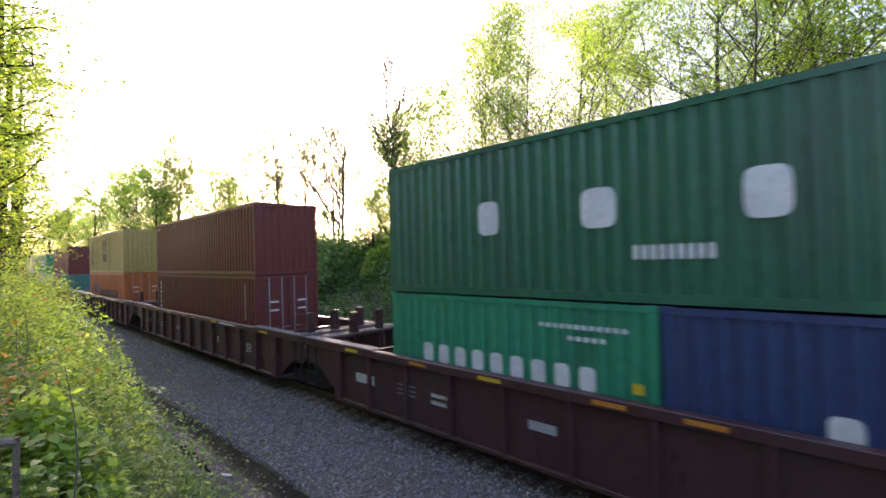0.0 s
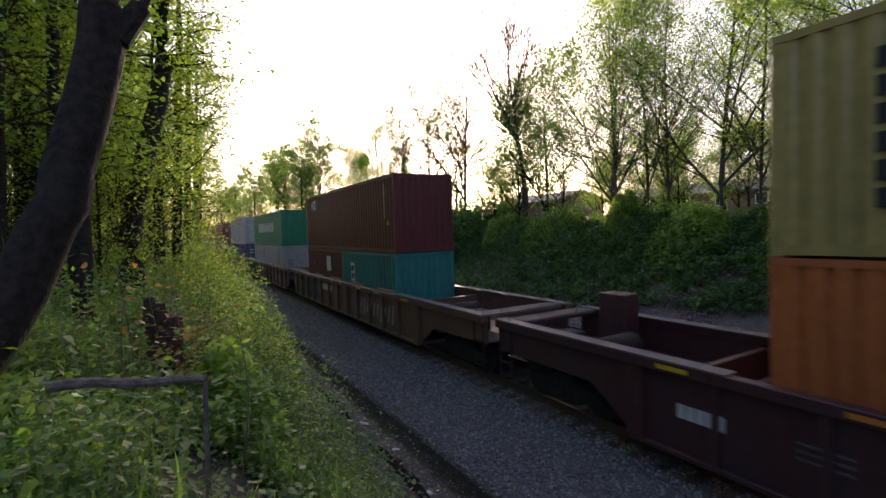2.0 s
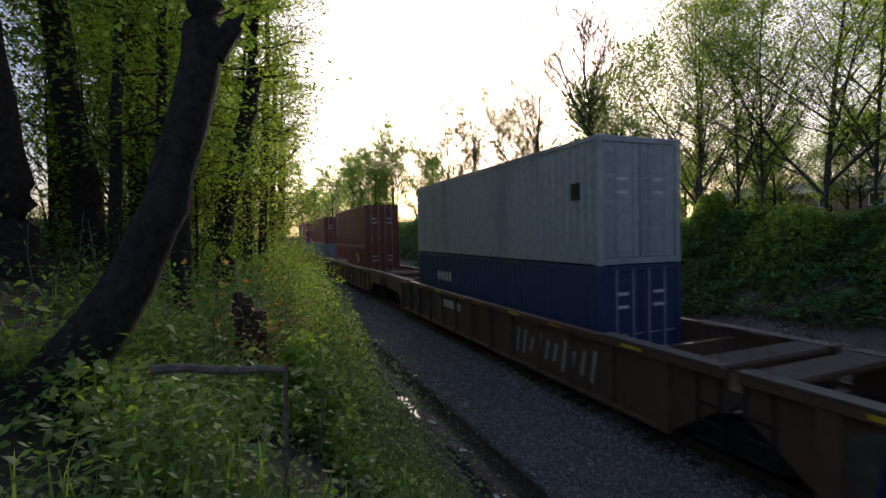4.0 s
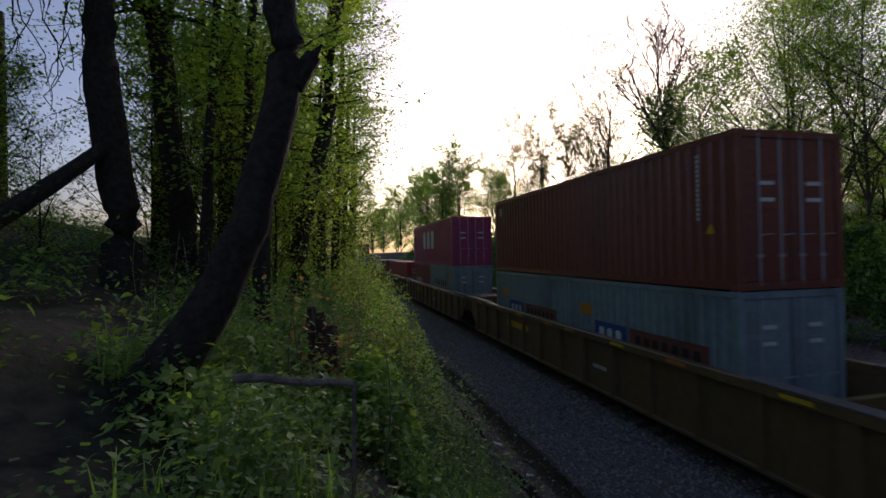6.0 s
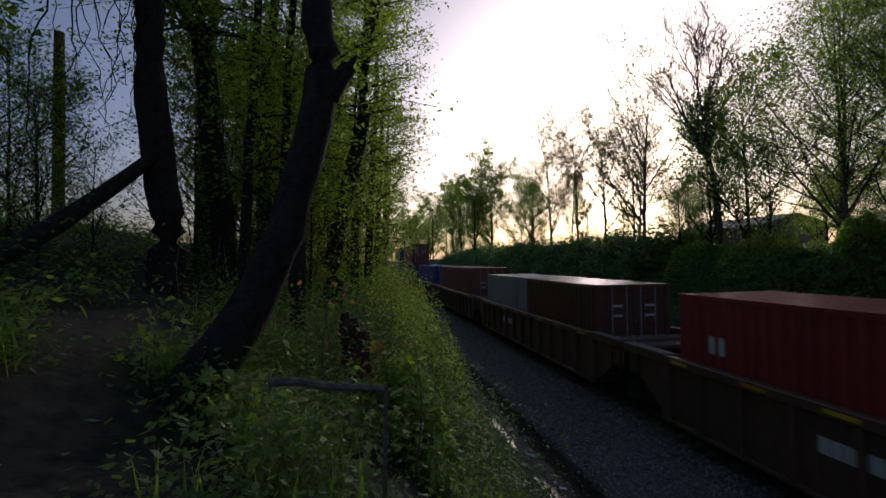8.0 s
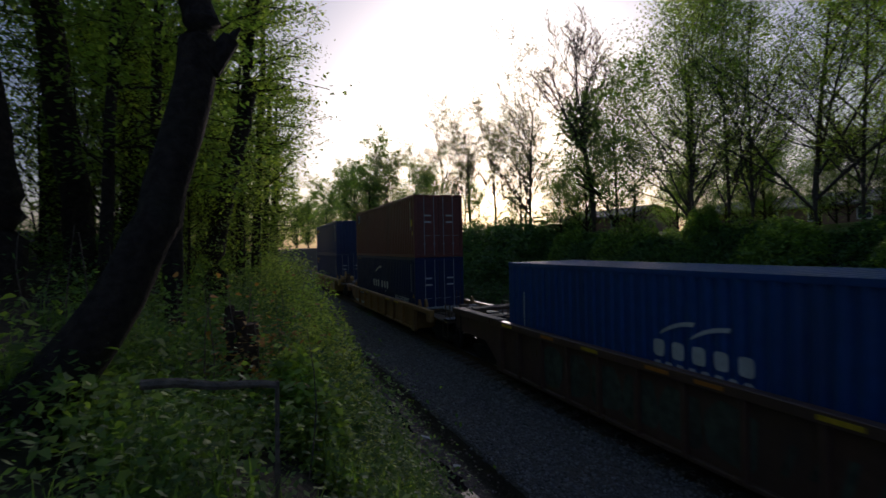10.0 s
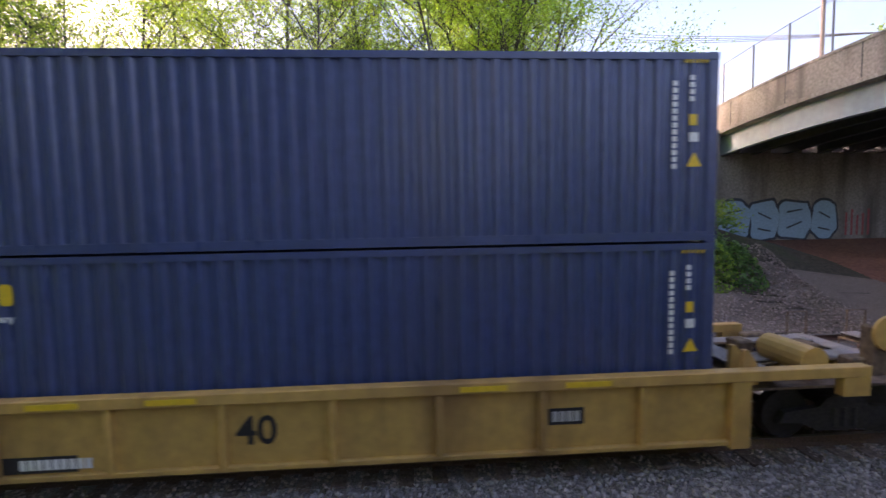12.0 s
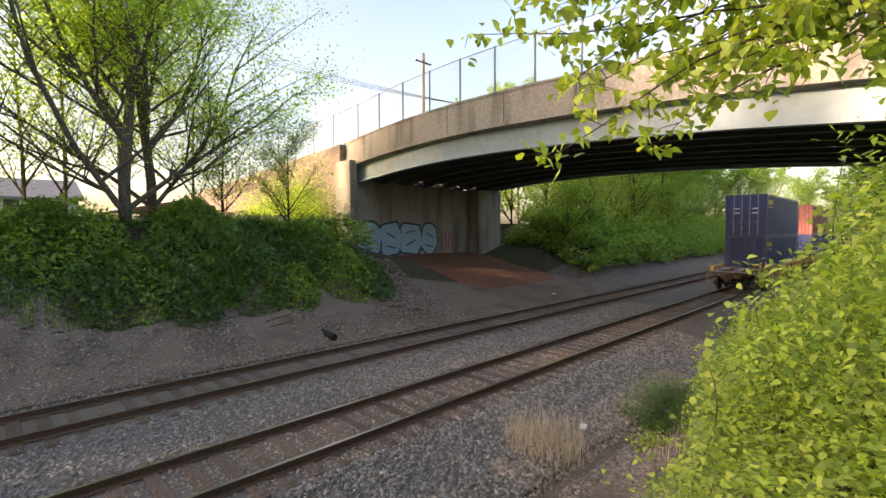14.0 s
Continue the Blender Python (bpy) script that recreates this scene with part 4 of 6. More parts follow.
trunk_tree("thick dark woodland tree", b, [(0, 0, -0.4), rel(110.6, 9, 4, b), rel(112, 9, 16, b), rel(112.3, 9, 28, b), rel(111, 9, 40, b), rel(110, 9, 52, b)], (0.32, 0.26, 0.245, 0.235, 0.20, 0.15), 6, 30, 4200, 0.14, LEAF, 2.0, 0.8)
b = ground_at(105.0, 10.5)
trunk_tree("dark woodland tree wound with vines", b, [(0, 0, -0.4), rel(105.3, 10.5, 5, b), rel(106.5, 10.5, 14, b), rel(107.5, 10.5, 25, b), rel(107, 10.5, 40, b)], (0.27, 0.235, 0.215, 0.20, 0.14), 7, 30, 4200, 0.15, LEAF, 2.0, 0.72)
b = ground_at(97.6, 9.0)
trunk_tree("dark bent woodland tree behind the leaning one", b, [(0, 0, -0.4), rel(97.3, 9, 2, b), rel(97.0, 9, 7, b), rel(96.0, 9, 12.3, b), rel(95.0, 9, 17.2, b), rel(94.5, 9, 22, b), rel(94.0, 9, 30, b), rel(94.5, 9, 42, b)], (0.17, 0.15, 0.145, 0.14, 0.13, 0.12, 0.10, 0.06), 9, 16, 1800, 0.12, LEAF, 1.2, 0.7)
b = ground_at(93.2, 12.0)
trunk_tree("slim dark tree bending over the line", b, [(0, 0, -0.4), rel(93.4, 12, -0.5, b), rel(92.7, 12, 4, b), rel(91.4, 12, 9.5, b), rel(90.3, 12, 14, b), rel(89.5, 12, 18, b), rel(89.6, 12, 23, b), rel(88, 12, 29, b), rel(87, 12, 40, b)], (0.26, 0.22, 0.20, 0.185, 0.18, 0.175, 0.17, 0.14, 0.07), 8, 18, 2400, 0.115, LEAF_BACKLIT, 1.5, 0.62)
for k, (az, d, rad) in enumerate(((101.5, 13, 0.16), (97.5, 16, 0.14), (99.5, 10.5, 0.10), (103.5, 9.5, 0.09), (95, 20, 0.15), (92, 24, 0.16), (107.5, 15, 0.2))):
    b = ground_at(az, d)
    trunk_tree("slim dark woodland tree in leaf", b, [(0, 0, -0.4), (0.1, 0.15, 2.5), (0.25 * (-1) ** k, 0.25, 5.2), (0.1, 0.5, 8.4), (0.2, 0.8, 11)], (rad * 1.25, rad, rad * 0.85, rad * 0.65, rad * 0.3), 20 + k, 26, 3600, 0.15, LEAF, 2.4, 0.25)
# edge trees get the brightened leaf, inner ones plain LEAF, imitating the backlight
for k, (az, d, tall, rad) in enumerate(((89.3, 19, 12.6, 0.15), (88.4, 25, 12.5, 0.17), (87.6, 32, 12.5, 0.18), (91, 16, 12.0, 0.13), (87.2, 41, 13, 0.2))):
    b = ground_at(az, d)
    trunk_tree("leafy tree reaching out over the ditch", b, [(0, 0, -0.4), (0.1, 0.1, tall * 0.25), (-0.1, 0.3, tall * 0.5), (0.1, 0.45, tall * 0.75), (0.2, 0.6, tall)], (rad * 1.25, rad, rad * 0.85, rad * 0.6, rad * 0.25), 60 + k, 44, 5200, 0.15 + 0.012 * k, LEAF_BACKLIT, 2.0, 0.25)
# bare vines hanging beside the thick tree
for k in range(16):
    r = random.Random(900 + k)
    az0, d0 = 112.5 + (k * 0.61) % 8, 8.4 + (k * 0.37) % 1.6
    g = polar(az0, d0, EYE + d0 * math.tan(radians(24 + (k * 3.7) % 12)))
    pts, p = [], Vector((0, 0, 0))
    for q in range(12):
        pts.append(p.copy())
        p += Vector((r.gauss(0, 0.07) + 0.05 * math.sin(q + k), r.gauss(0, 0.07), -0.20 - 0.08 * r.random()))
    bm = bmesh.new()
    rope(bm, pts, 0.013, 0.006, 5)
    solid("hanging_vine", bm, BARK, "bare dark vine hanging from the woodland trees", "vine", "vines in the near wood", at=g)
sapling = tree("sapling", "leafy sapling under the woodland trees", 83, 5.0, 0.05, (0.5, 0.55, 0.5), 0.02, 3, (2, 2, 1), 4200, 0.08, LEAF_BACKLIT, jitter=0.7, slim=0.7)
plant(sapling, [(*polar(az, d, 0)[:2], s, az * 37) for az, d, s in ((96, 11, 0.8), (100, 12, 1.0), (103, 14, 1.1), (108, 13, 0.9), (98, 17, 1.1), (94, 15, 0.9), (91.5, 19, 1.0), (90, 24, 1.1), (104, 18, 1.3), (121, 13, 0.6), (90.5, 31, 1.2), (93, 28, 1.3), (101, 15, 1.3), (98, 14, 1.2), (106, 22, 1.5), (123, 12, 0.7), (126, 9, 0.6), (117, 10, 0.45), (121, 9, 0.5))], "saplings in the near wood")
# fallen dead trunk leaning across the wood
bm = bmesh.new()
p, q = Vector(polar(124, 8.0, 4.0)), Vector(polar(112.0, 8.8, 5.65))
rope(bm, [p.lerp(q, u) - Vector((0, 0, 0.25 * u * (1 - u))) for u in np.linspace(0, 1, 7)], 0.14, 0.10, 10)
solid("leaning_dead_trunk", bm, BARK, "dead trunk leaning against a woodland tree", "dead trunk")
# stump and broken branch
b = ground_at(91.3, 6.0)
bm = bmesh.new()
for k in range(5):
    z0, z1 = k * 0.17 - 0.2, (k + 1) * 0.17 - 0.2
    tube(bm, (0.02 * math.sin(k), 0.02 * k, z0), (0.02 * math.sin(k + 1), 0.02 * k, z1 + 0.004), 0.22 - 0.012 * k, 0.22 - 0.012 * (k + 1), 11)
for k, (a, h) in enumerate(((0.4, 0.16), (2.6, 0.10), (4.4, 0.22))):
    tube(bm, (0.07 * math.cos(a), 0.07 * math.sin(a), 0.5), (0.08 * math.cos(a), 0.08 * math.sin(a), 0.66 + h), 0.10, 0.05, 7)
solid("tree_stump", bm, STUMPWOOD, "broken rotten tree stump in the undergrowth", "stump", at=b)
p, q = Vector(polar(100.5, 2.7, EYE - 2.7 * math.tan(radians(13.2)))), Vector(polar(87.2, 2.6, EYE - 2.6 * math.tan(radians(15.2))))
branch = thing("broken_branch", "bare broken branch propped over the undergrowth", "branch", at=tuple(q))
bm = bmesh.new()
rope(bm, [(p - q) * (k / 8) + Vector((0, 0, 0.007 * math.sin(k * 1.3))) for k in range(9)], 0.019, 0.026, 8)
part("bough", bm, DEADWOOD, branch)
bm = bmesh.new()
tube(bm, (0, 0, 0.02), (0.04, -0.02, -0.95), 0.012, 0.015, 6)
part("prop", bm, DEADWOOD, branch)


# ---- undergrowth ----
def herbs(name, label, n, x0, x1, y0, y1, height, size, mat, per=14, seed=1, keep=None, tri=False, heart=False):
    r = np.random.default_rng(seed)
    x, y = r.uniform(x0, x1, n), r.uniform(y0, y1, n)
    if keep is not None:
        k = keep(x, y)
        x, y = x[k], y[k]
    n = len(x)
    h = height * r.uniform(0.35, 1.25, n) * (0.8 + 0.3 * np.sin(x * 1.1 + 2) * np.sin(y * 1.4) + 0.3 * np.sin(x * 2.7) * np.sin(y * 3.1 + 1))
    z = ground(x, y)
    idx = np.repeat(np.arange(n), per)
    u = r.uniform(0.15, 1.0, len(idx)) ** 0.8
    fan = 0.14 + 0.20 * h[idx]
    c = np.stack([x[idx] + r.normal(0, 1, len(idx)) * fan * 0.8, y[idx] + r.normal(0, 1, len(idx)) * fan * 0.8, z[idx] + h[idx] * u], 1)
    tagged(new(name, leaf_mesh(name, c, size, mat, r, droop=0.15, tri=tri, heart=heart, slim=0.75 if tri or heart else 0.55)), label, "undergrowth", kind="stuff")


def grass(name, label, n, x0, x1, y0, y1, height, mat, seed, width=0.010, keep=None, bend=0.35):
    r = np.random.default_rng(seed)
    x, y = r.uniform(x0, x1, n), r.uniform(y0, y1, n)
    if keep is not None:
        k = keep(x, y)
        x, y = x[k], y[k]
    roots = np.stack([x, y, ground(x, y) - 0.02], 1)
    tagged(new(name, blade_mesh(name, roots, height, mat, r, width, bend)), label, "grass", kind="stuff")


def mound(name, label, n, x0, x1, y0, y1, top, size, mat, seed, keep, tri=False, heart=False):
    """A bush as a body of leaves under a lumpy top, thickest at its skin."""
    r = np.random.default_rng(seed)
    x, y = r.uniform(x0, x1, n), r.uniform(y0, y1, n)
    k = keep(x, y)
    x, y = x[k], y[k]
    z0 = ground(x, y)
    h = top(x, y) * (1 + 0.16 * np.sin(x * 3.1) * np.sin(y * 2.7 + 1) + 0.10 * np.sin(x * 7.3 + y * 5.1))
    u = 1 - r.uniform(0, 1, len(x)) ** 1.6
    c = np.stack([x, y, z0 + h * u + r.normal(0, 0.06, len(x))], 1)
    tagged(new(name, leaf_mesh(name, c, size, mat, r, droop=0.45, slim=0.7, tri=tri, heart=heart)), label, "bush", kind="stuff")


def clear(x, y):
    """Nothing grows right before the viewer's spot, and the rest stands in clumps."""
    clump = np.sin(x * 2.3 + 0.7 * y) + np.sin(y * 2.9 - x * 0.8 + 1) + 0.8 * np.sin(x * 5.3 + 2) * np.sin(y * 4.7)
    shaded = (np.degrees(np.arctan2(-x, y)) > 103) & (np.hypot(x, y) < 11)
    return (np.hypot(x + 0.3, y) > 2.0) & (clump > np.where(shaded, 0.9, -0.55))


# near undergrowth takes the darker leaf to stand for the trees' shade
herbs("undergrowth", "fresh green nettles and shoots on the near bank", 3300, -15, -5.0, -3.5, 2.5, 1.05, 0.07, LEAF_DARK, 24, 101, clear)
herbs("undergrowth", "low green shoots close to the viewer", 4200, -6.0, -1.3, -3.0, 2.4, 0.55, 0.055, LEAF_DARK, 18, 109, clear)
herbs("undergrowth", "broad green leaves low on the near bank", 1500, -6.5, -1.3, -3.5, 1.0, 0.6, 0.085, LEAF, 10, 102, lambda x, y: clear(x, y) & (np.hypot(x, y) > 3.0), heart=True)
herbs("undergrowth", "pale green weeds along the ditch", 2200, -22, -3, 0.0, 2.2, 0.6, 0.055, LEAF_LIGHT, 18, 103, clear)
herbs("undergrowth", "green thicket farther along the near bank", 3400, -48, -13, -4, 2.4, 1.4, 0.13, LEAF, 18, 104)
# dark leaf again in place of the shade inside the wood
herbs("undergrowth", "growth on the wood floor, leaf colour darkened for shade", 2800, -24, -2, -12, -3, 0.8, 0.10, LEAF_DARK, 12, 105, clear)
herbs("broadleaf_plants", "broad pale-edged leaves on low stems by the viewer", 300, -4.8, -1.6, -1.8, 0.9, 0.5, 0.075, LEAF, 10, 131, lambda x, y: clear(x, y) & (np.hypot(x, y) > 3.0), heart=True)
herbs("russet_sprigs", "russet and yellow young leaves round the stump", 26, -6.5, -5.2, -0.45, 0.5, 1.15, 0.07, RUSSET, 20, 132, heart=True)
for k, (x, y, w, h) in enumerate(((-6.6, 1.0, 0.8, 1.3), (-8.2, 1.2, 1.0, 1.7), (-10.4, 1.0, 1.1, 2.0), (-12.8, 1.3, 1.3, 2.2), (-15.4, 1.2, 1.4, 2.2), (-18.5, 1.4, 1.7, 2.4), (-22.5, 1.4, 2.0, 2.6), (-5.2, 0.6, 0.6, 0.9), (-27, 1.5, 2.2, 2.6))):
    mound("ditch_bush", "yellow-green bush leaning over the ditch", 5200, x - w, x + w, y - w * 0.8, y + w * 0.8, lambda a, b: h * np.sqrt(np.clip(1 - ((a - x) / w) ** 2 - ((b - y) / (w * 0.8)) ** 2, 0.02, 1)), 0.06 + 0.005 * k, (LEAF_BUSH, LEAF_LIGHT)[k % 2], 400 + k, lambda a, b: ((a - x) / w) ** 2 + ((b - y) / (w * 0.8)) ** 2 < 1)
grass("grass", "long green grass on the near bank", 11000, -16, -1.5, -2.5, 2.8, 0.5, GRASS, 106, keep=clear)
grass("grass", "green grass at the edge of the ditch", 12000, -26, -4, 1.0, 2.65, 0.3, GRASS, 107)
# thin bare stems standing in the growth
for k in range(16):
    az, d = 84 + (k * 7.3) % 26, 4.2 + (k * 1.7) % 4
    g = ground_at(az, d)
    bm = bmesh.new()
    pts = [Vector((0, 0, -0.1))]
    for s in range(4):
        pts.append(pts[-1] + Vector((0.05 * math.sin(k * 2.1 + s), 0.05 * math.cos(k * 1.3 + s), 0.34)))
    rope(bm, pts, 0.009, 0.003)
    solid("dead_stem", bm, DEADWOOD, "thin dead stem standing in the undergrowth", "stem", "dead stems in the undergrowth", at=g)
# far bank: shrubs and creeper
for k in range(27):
    x, y = -28 + k * 1.52 + 0.7 * math.sin(k * 2.1), 19.6 + 0.9 * math.sin(k * 1.7) + 0.4 * math.sin(k * 3.3)
    w, h = 1.5 + 0.6 * math.sin(k * 2.9), 0.95 + 0.5 * math.sin(k * 4.1)
    mound("bank_shrub", "dense green shrub on the far bank", 4200, x - w, x + w, y - w, y + w, lambda a, b: h * np.sqrt(np.clip(1 - ((a - x) / w) ** 2 - ((b - y) / w) ** 2, 0.03, 1)), 0.15, (LEAF_BANK_SHADE, LEAF_DARK, LEAF)[k % 3], 500 + k, lambda a, b: ((a - x) / w) ** 2 + ((b - y) / w) ** 2 < 1, True)
for k in range(9):
    x, y = 2.6 + k * 1.25, 17.9 + 0.5 * math.sin(k * 2.3)
    w, h = 1.2 + 0.3 * math.sin(k * 1.9), 0.8 + 0.3 * math.sin(k * 3.7)
    mound("bank_shrub", "green shrub spilling down the far bank", 2600, x - w, x + w, y - w, y + w, lambda a, b: h * np.sqrt(np.clip(1 - ((a - x) / w) ** 2 - ((b - y) / w) ** 2, 0.03, 1)), 0.14, (LEAF_BANK_SHADE, LEAF)[k % 2], 560 + k, lambda a, b: ((a - x) / w) ** 2 + ((b - y) / w) ** 2 < 1, True)
herbs("bank_shrubs", "low green growth on the far bank", 1900, -30, 14.0, 17.6, 21.8, 0.5, 0.13, LEAF_BANK_SHADE, 26, 111, lambda x, y: y > 18.0 + 0.8 * np.sin(x * 0.5) + 0.6 * np.sin(x * 1.3), tri=True)
herbs("bank_shrubs", "bright green shrubs along the bank top", 1100, -30, 15.5, 20.3, 22.6, 0.6, 0.13, LEAF, 28, 112, lambda x, y: np.sin(x * 1.3) + np.sin(x * 0.47 + y) > -0.2, tri=True)
# low growth whose dark leaf colour carries the bank's shade
herbs("bank_shrubs", "growth low on the far bank, leaf colour darkened for its shade", 3000, -48, -7, 14.9, 19.5, 0.7, 0.15, LEAF_BANK_SHADE, 24, 117, lambda x, y: y > 16.0 + 0.30 * np.clip(x + 11, -6, 5) + 0.5 * np.sin(x * 0.9), tri=True)
herbs("bank_shrubs", "dark green shrubs farther along the far bank", 3600, -110, -28, 16.5, 24, 2.2, 0.24, LEAF_BANK_SHADE, 30, 113, tri=True)
herbs("bank_shrubs", "green growth beyond the bridge", 2800, 31.5, 90, 16.5, 24, 1.8, 0.27, LEAF, 26, 114, tri=True)
grass("bank_grass", "thin grass on the lower far bank", 9000, -26, 14, 16.8, 18.8, 0.28, GRASS, 115, 0.014, keep=lambda x, y: np.sin(x * 0.8) + np.sin(x * 2.1 + y) > 0)
herbs("creeper", "creeper over the wing wall", 520, 13.2, 16.3, 24.2, 34, 2.9, 0.14, LEAF_LIGHT, 26, 116)
# the viewer's side, towards the bridge
def bush_edge(x, y):
    return (y < 0.30 * x + 0.12 * np.sin(x * 2.3) + 0.1 * np.sin(x * 5.1)) & (x > 2.6 + 1.6 * np.clip(y + 0.2, 0, 1.2) + 0.3 * np.sin(y * 3))


mound("bush", "sunlit yellow-green bush on the near bank", 76000, 2.6, 13, -2.4, 3.2, lambda x, y: np.clip((0.36 * x - y) * 1.5, 0.12, 1) * (1.45 + 0.75 * np.clip(-y + 0.7, 0, 1.2)) * (1 + 0.28 * np.sin(x * 5.3 + 1) * np.sin(y * 6.1)), 0.064, LEAF_BUSH, 121, bush_edge, heart=True)
mound("bush", "greener shoots mixed into the sunlit bush", 15000, 2.6, 13, -2.4, 3.2, lambda x, y: np.clip((0.36 * x - y) * 1.5, 0.12, 1) * (1.5 + 0.8 * np.clip(-y + 0.7, 0, 1.2)) * (1 + 0.35 * np.sin(x * 4.1 + 2) * np.sin(y * 5.0 + 1)), 0.075, LEAF, 127, bush_edge, heart=True)
mound("bush", "green bushes farther along the near bank", 14000, 13, 30, -3, 2.6, lambda x, y: 1.3 + 0.3 * np.sin(x), 0.16, LEAF_LIGHT, 126, lambda x, y: y < 2.2 + 0.3 * np.sin(x))
for k in range(14):
    az, d = -74 - (k * 5.9) % 18, 4.8 + (k * 0.83) % 2.4
    g = ground_at(az, d)
    r9 = np.random.default_rng(300 + k)
    shoot = thing("leafy_shoot", "upright leafy shoot standing out of the bush", "shoot", "shoots of the bush", at=g)
    h = 1.5 + 0.9 * ((k * 7) % 5) / 5 + (0.8 if az < -80 else 0)
    pts = [Vector((0.12 * math.sin(k + s * 0.5), 0.12 * math.cos(k * 1.7 + s * 0.6), h * s / 7)) for s in range(8)]
    bm = bmesh.new()
    rope(bm, pts, 0.007, 0.004)
    part("stem", bm, TWIG, shoot)
    c = np.array([tuple(pts[3 + i % 5]) for i in range(90)]) + r9.normal(0, 0.13, (90, 3))
    part_of_mesh("foliage", leaf_mesh("foliage", c, 0.10, LEAF_BUSH, r9, droop=0.3, slim=0.7, heart=True), shoot)
herbs("weeds", "grey-green weeds on the gravel slope", 330, 10.6, 13.2, 3.4, 4.7, 0.8, 0.06, LEAF_DARK, 26, 122)
grass("dry_grass", "tangle of dry pale grass", 1700, 7.0, 9.0, 4.2, 6.1, 0.62, DRY, 123, 0.0028, keep=lambda x, y: np.hypot(x - 8.0, y - 5.1) < 0.85, bend=1.3)
herbs("sprig", "small bright green sprig on the rubble slope", 16, 9.7, 10.1, 3.6, 3.9, 0.5, 0.07, LEAF_BUSH, 22, 133, heart=True)
herbs("weeds", "bright weeds crowding the foot of the bush", 700, 1.9, 5.0, -1.4, 1.5, 0.55, 0.06, LEAF_BUSH, 20, 134, lambda x, y: (x > 2.0 + 0.9 * np.clip(y, 0, 2)) & (y < 0.33 * x), heart=True)
grass("dry_grass", "dry stalks on the gravel slope", 1600, 9, 20, 2.2, 3.6, 0.5, DRY, 124, 0.005)
grass("grass", "grass on the slope by the bush", 6000, 6, 24, 0.6, 2.8, 0.35, GRASS, 125)

# overhanging branch of heart-shaped leaves by the viewer
over = thing("overhanging_branch", "sunlit overhanging branch with heart-shaped green leaves", "branch", at=polar(-84, 4.6, 5.75))
r = random.Random(9)
rr = np.random.default_rng(9)
tips, pieces = [], []
for k in range(34):
    p = Vector((r.uniform(-0.2, 0.5), r.uniform(-0.9, 0.0), r.uniform(-0.3, 1.0)))
    e = Vector(polar(r.choice((-48, -54, -60, -66, -70, -74, -80)) + r.uniform(-3, 3), r.uniform(3.9, 5.0), 0)) - Vector(polar(-84, 4.6, 0))
    e.z = r.uniform(-1.25, 0.55)
    for s in range(6):
        q = p + e / 6 + Vector((r.gauss(0, 0.05), r.gauss(0, 0.05), r.gauss(0, 0.05) + 0.03 - 0.02 * s))
        pieces.append((p.copy(), q.copy(), 0.014 * (1 - s / 8), 0.014 * (1 - (s + 1) / 8), 2))
        if s > 0:
            tips += [q.copy(), p.lerp(q, 0.5)]
            for _ in range(2):
                w = q + Vector((r.gauss(0, 0.13), r.gauss(0, 0.13), r.gauss(-0.06, 0.1)))
                pieces.append((q.copy(), w.copy(), 0.005, 0.003, 3))
                tips.append(w)
        p = q
tagged(part_of_mesh("twigwork", limb_mesh("twigwork", pieces, TWIG), over), kind="stuff")
pp = np.array([tuple(v) for v in tips])
part_of_mesh("foliage", leaf_mesh("foliage", pp[rr.integers(0, len(pp), 4200)] + rr.normal(0, 0.06, (4200, 3)), 0.088, LEAF_BUSH, rr, droop=0.75, slim=0.95, spread=0.35, heart=True), over)


# ---- the train ----
SPEED = 22.5
FLOOR = 0.55
LOW, HIGH = 2.591, 2.896
CONTAINERS, CARS = [], []


def wave(length):
    """Corrugation of a steel wall: places along it and depths."""
    n = max(4, round(length / 0.278))
    p = length / n
    xs, ds = [], []
    for i in range(n):
        for u, d in ((0.0, 0.0), (0.35, 0.0), (0.50, 0.042), (0.85, 0.042)):
            xs.append(-length / 2 + (i + u) * p)
            ds.append(d)
    return xs + [length / 2], ds + [0.0]


def corrugated(length, z0, z1):
    bm = bmesh.new()
    xs, ds = wave(length)
    lo = [bm.verts.new((x, d, z0)) for x, d in zip(xs, ds)]
    hi = [bm.verts.new((x, d, z1)) for x, d in zip(xs, ds)]
    for i in range(len(xs) - 1):
        bm.faces.new((lo[i], lo[i + 1], hi[i + 1], hi[i]))
    return bm


MESHES = {}


def shared(key, make, name, mat):
    if key not in MESHES:
        MESHES[key] = finish(make(), name, mat)
    return MESHES[key]


def beam(x0, x1, y0, y1, z0, z1, bevel=0.0):
    bm = bmesh.new()
    box(bm, x0, x1, y0, y1, z0, z1, bevel)
    return bm


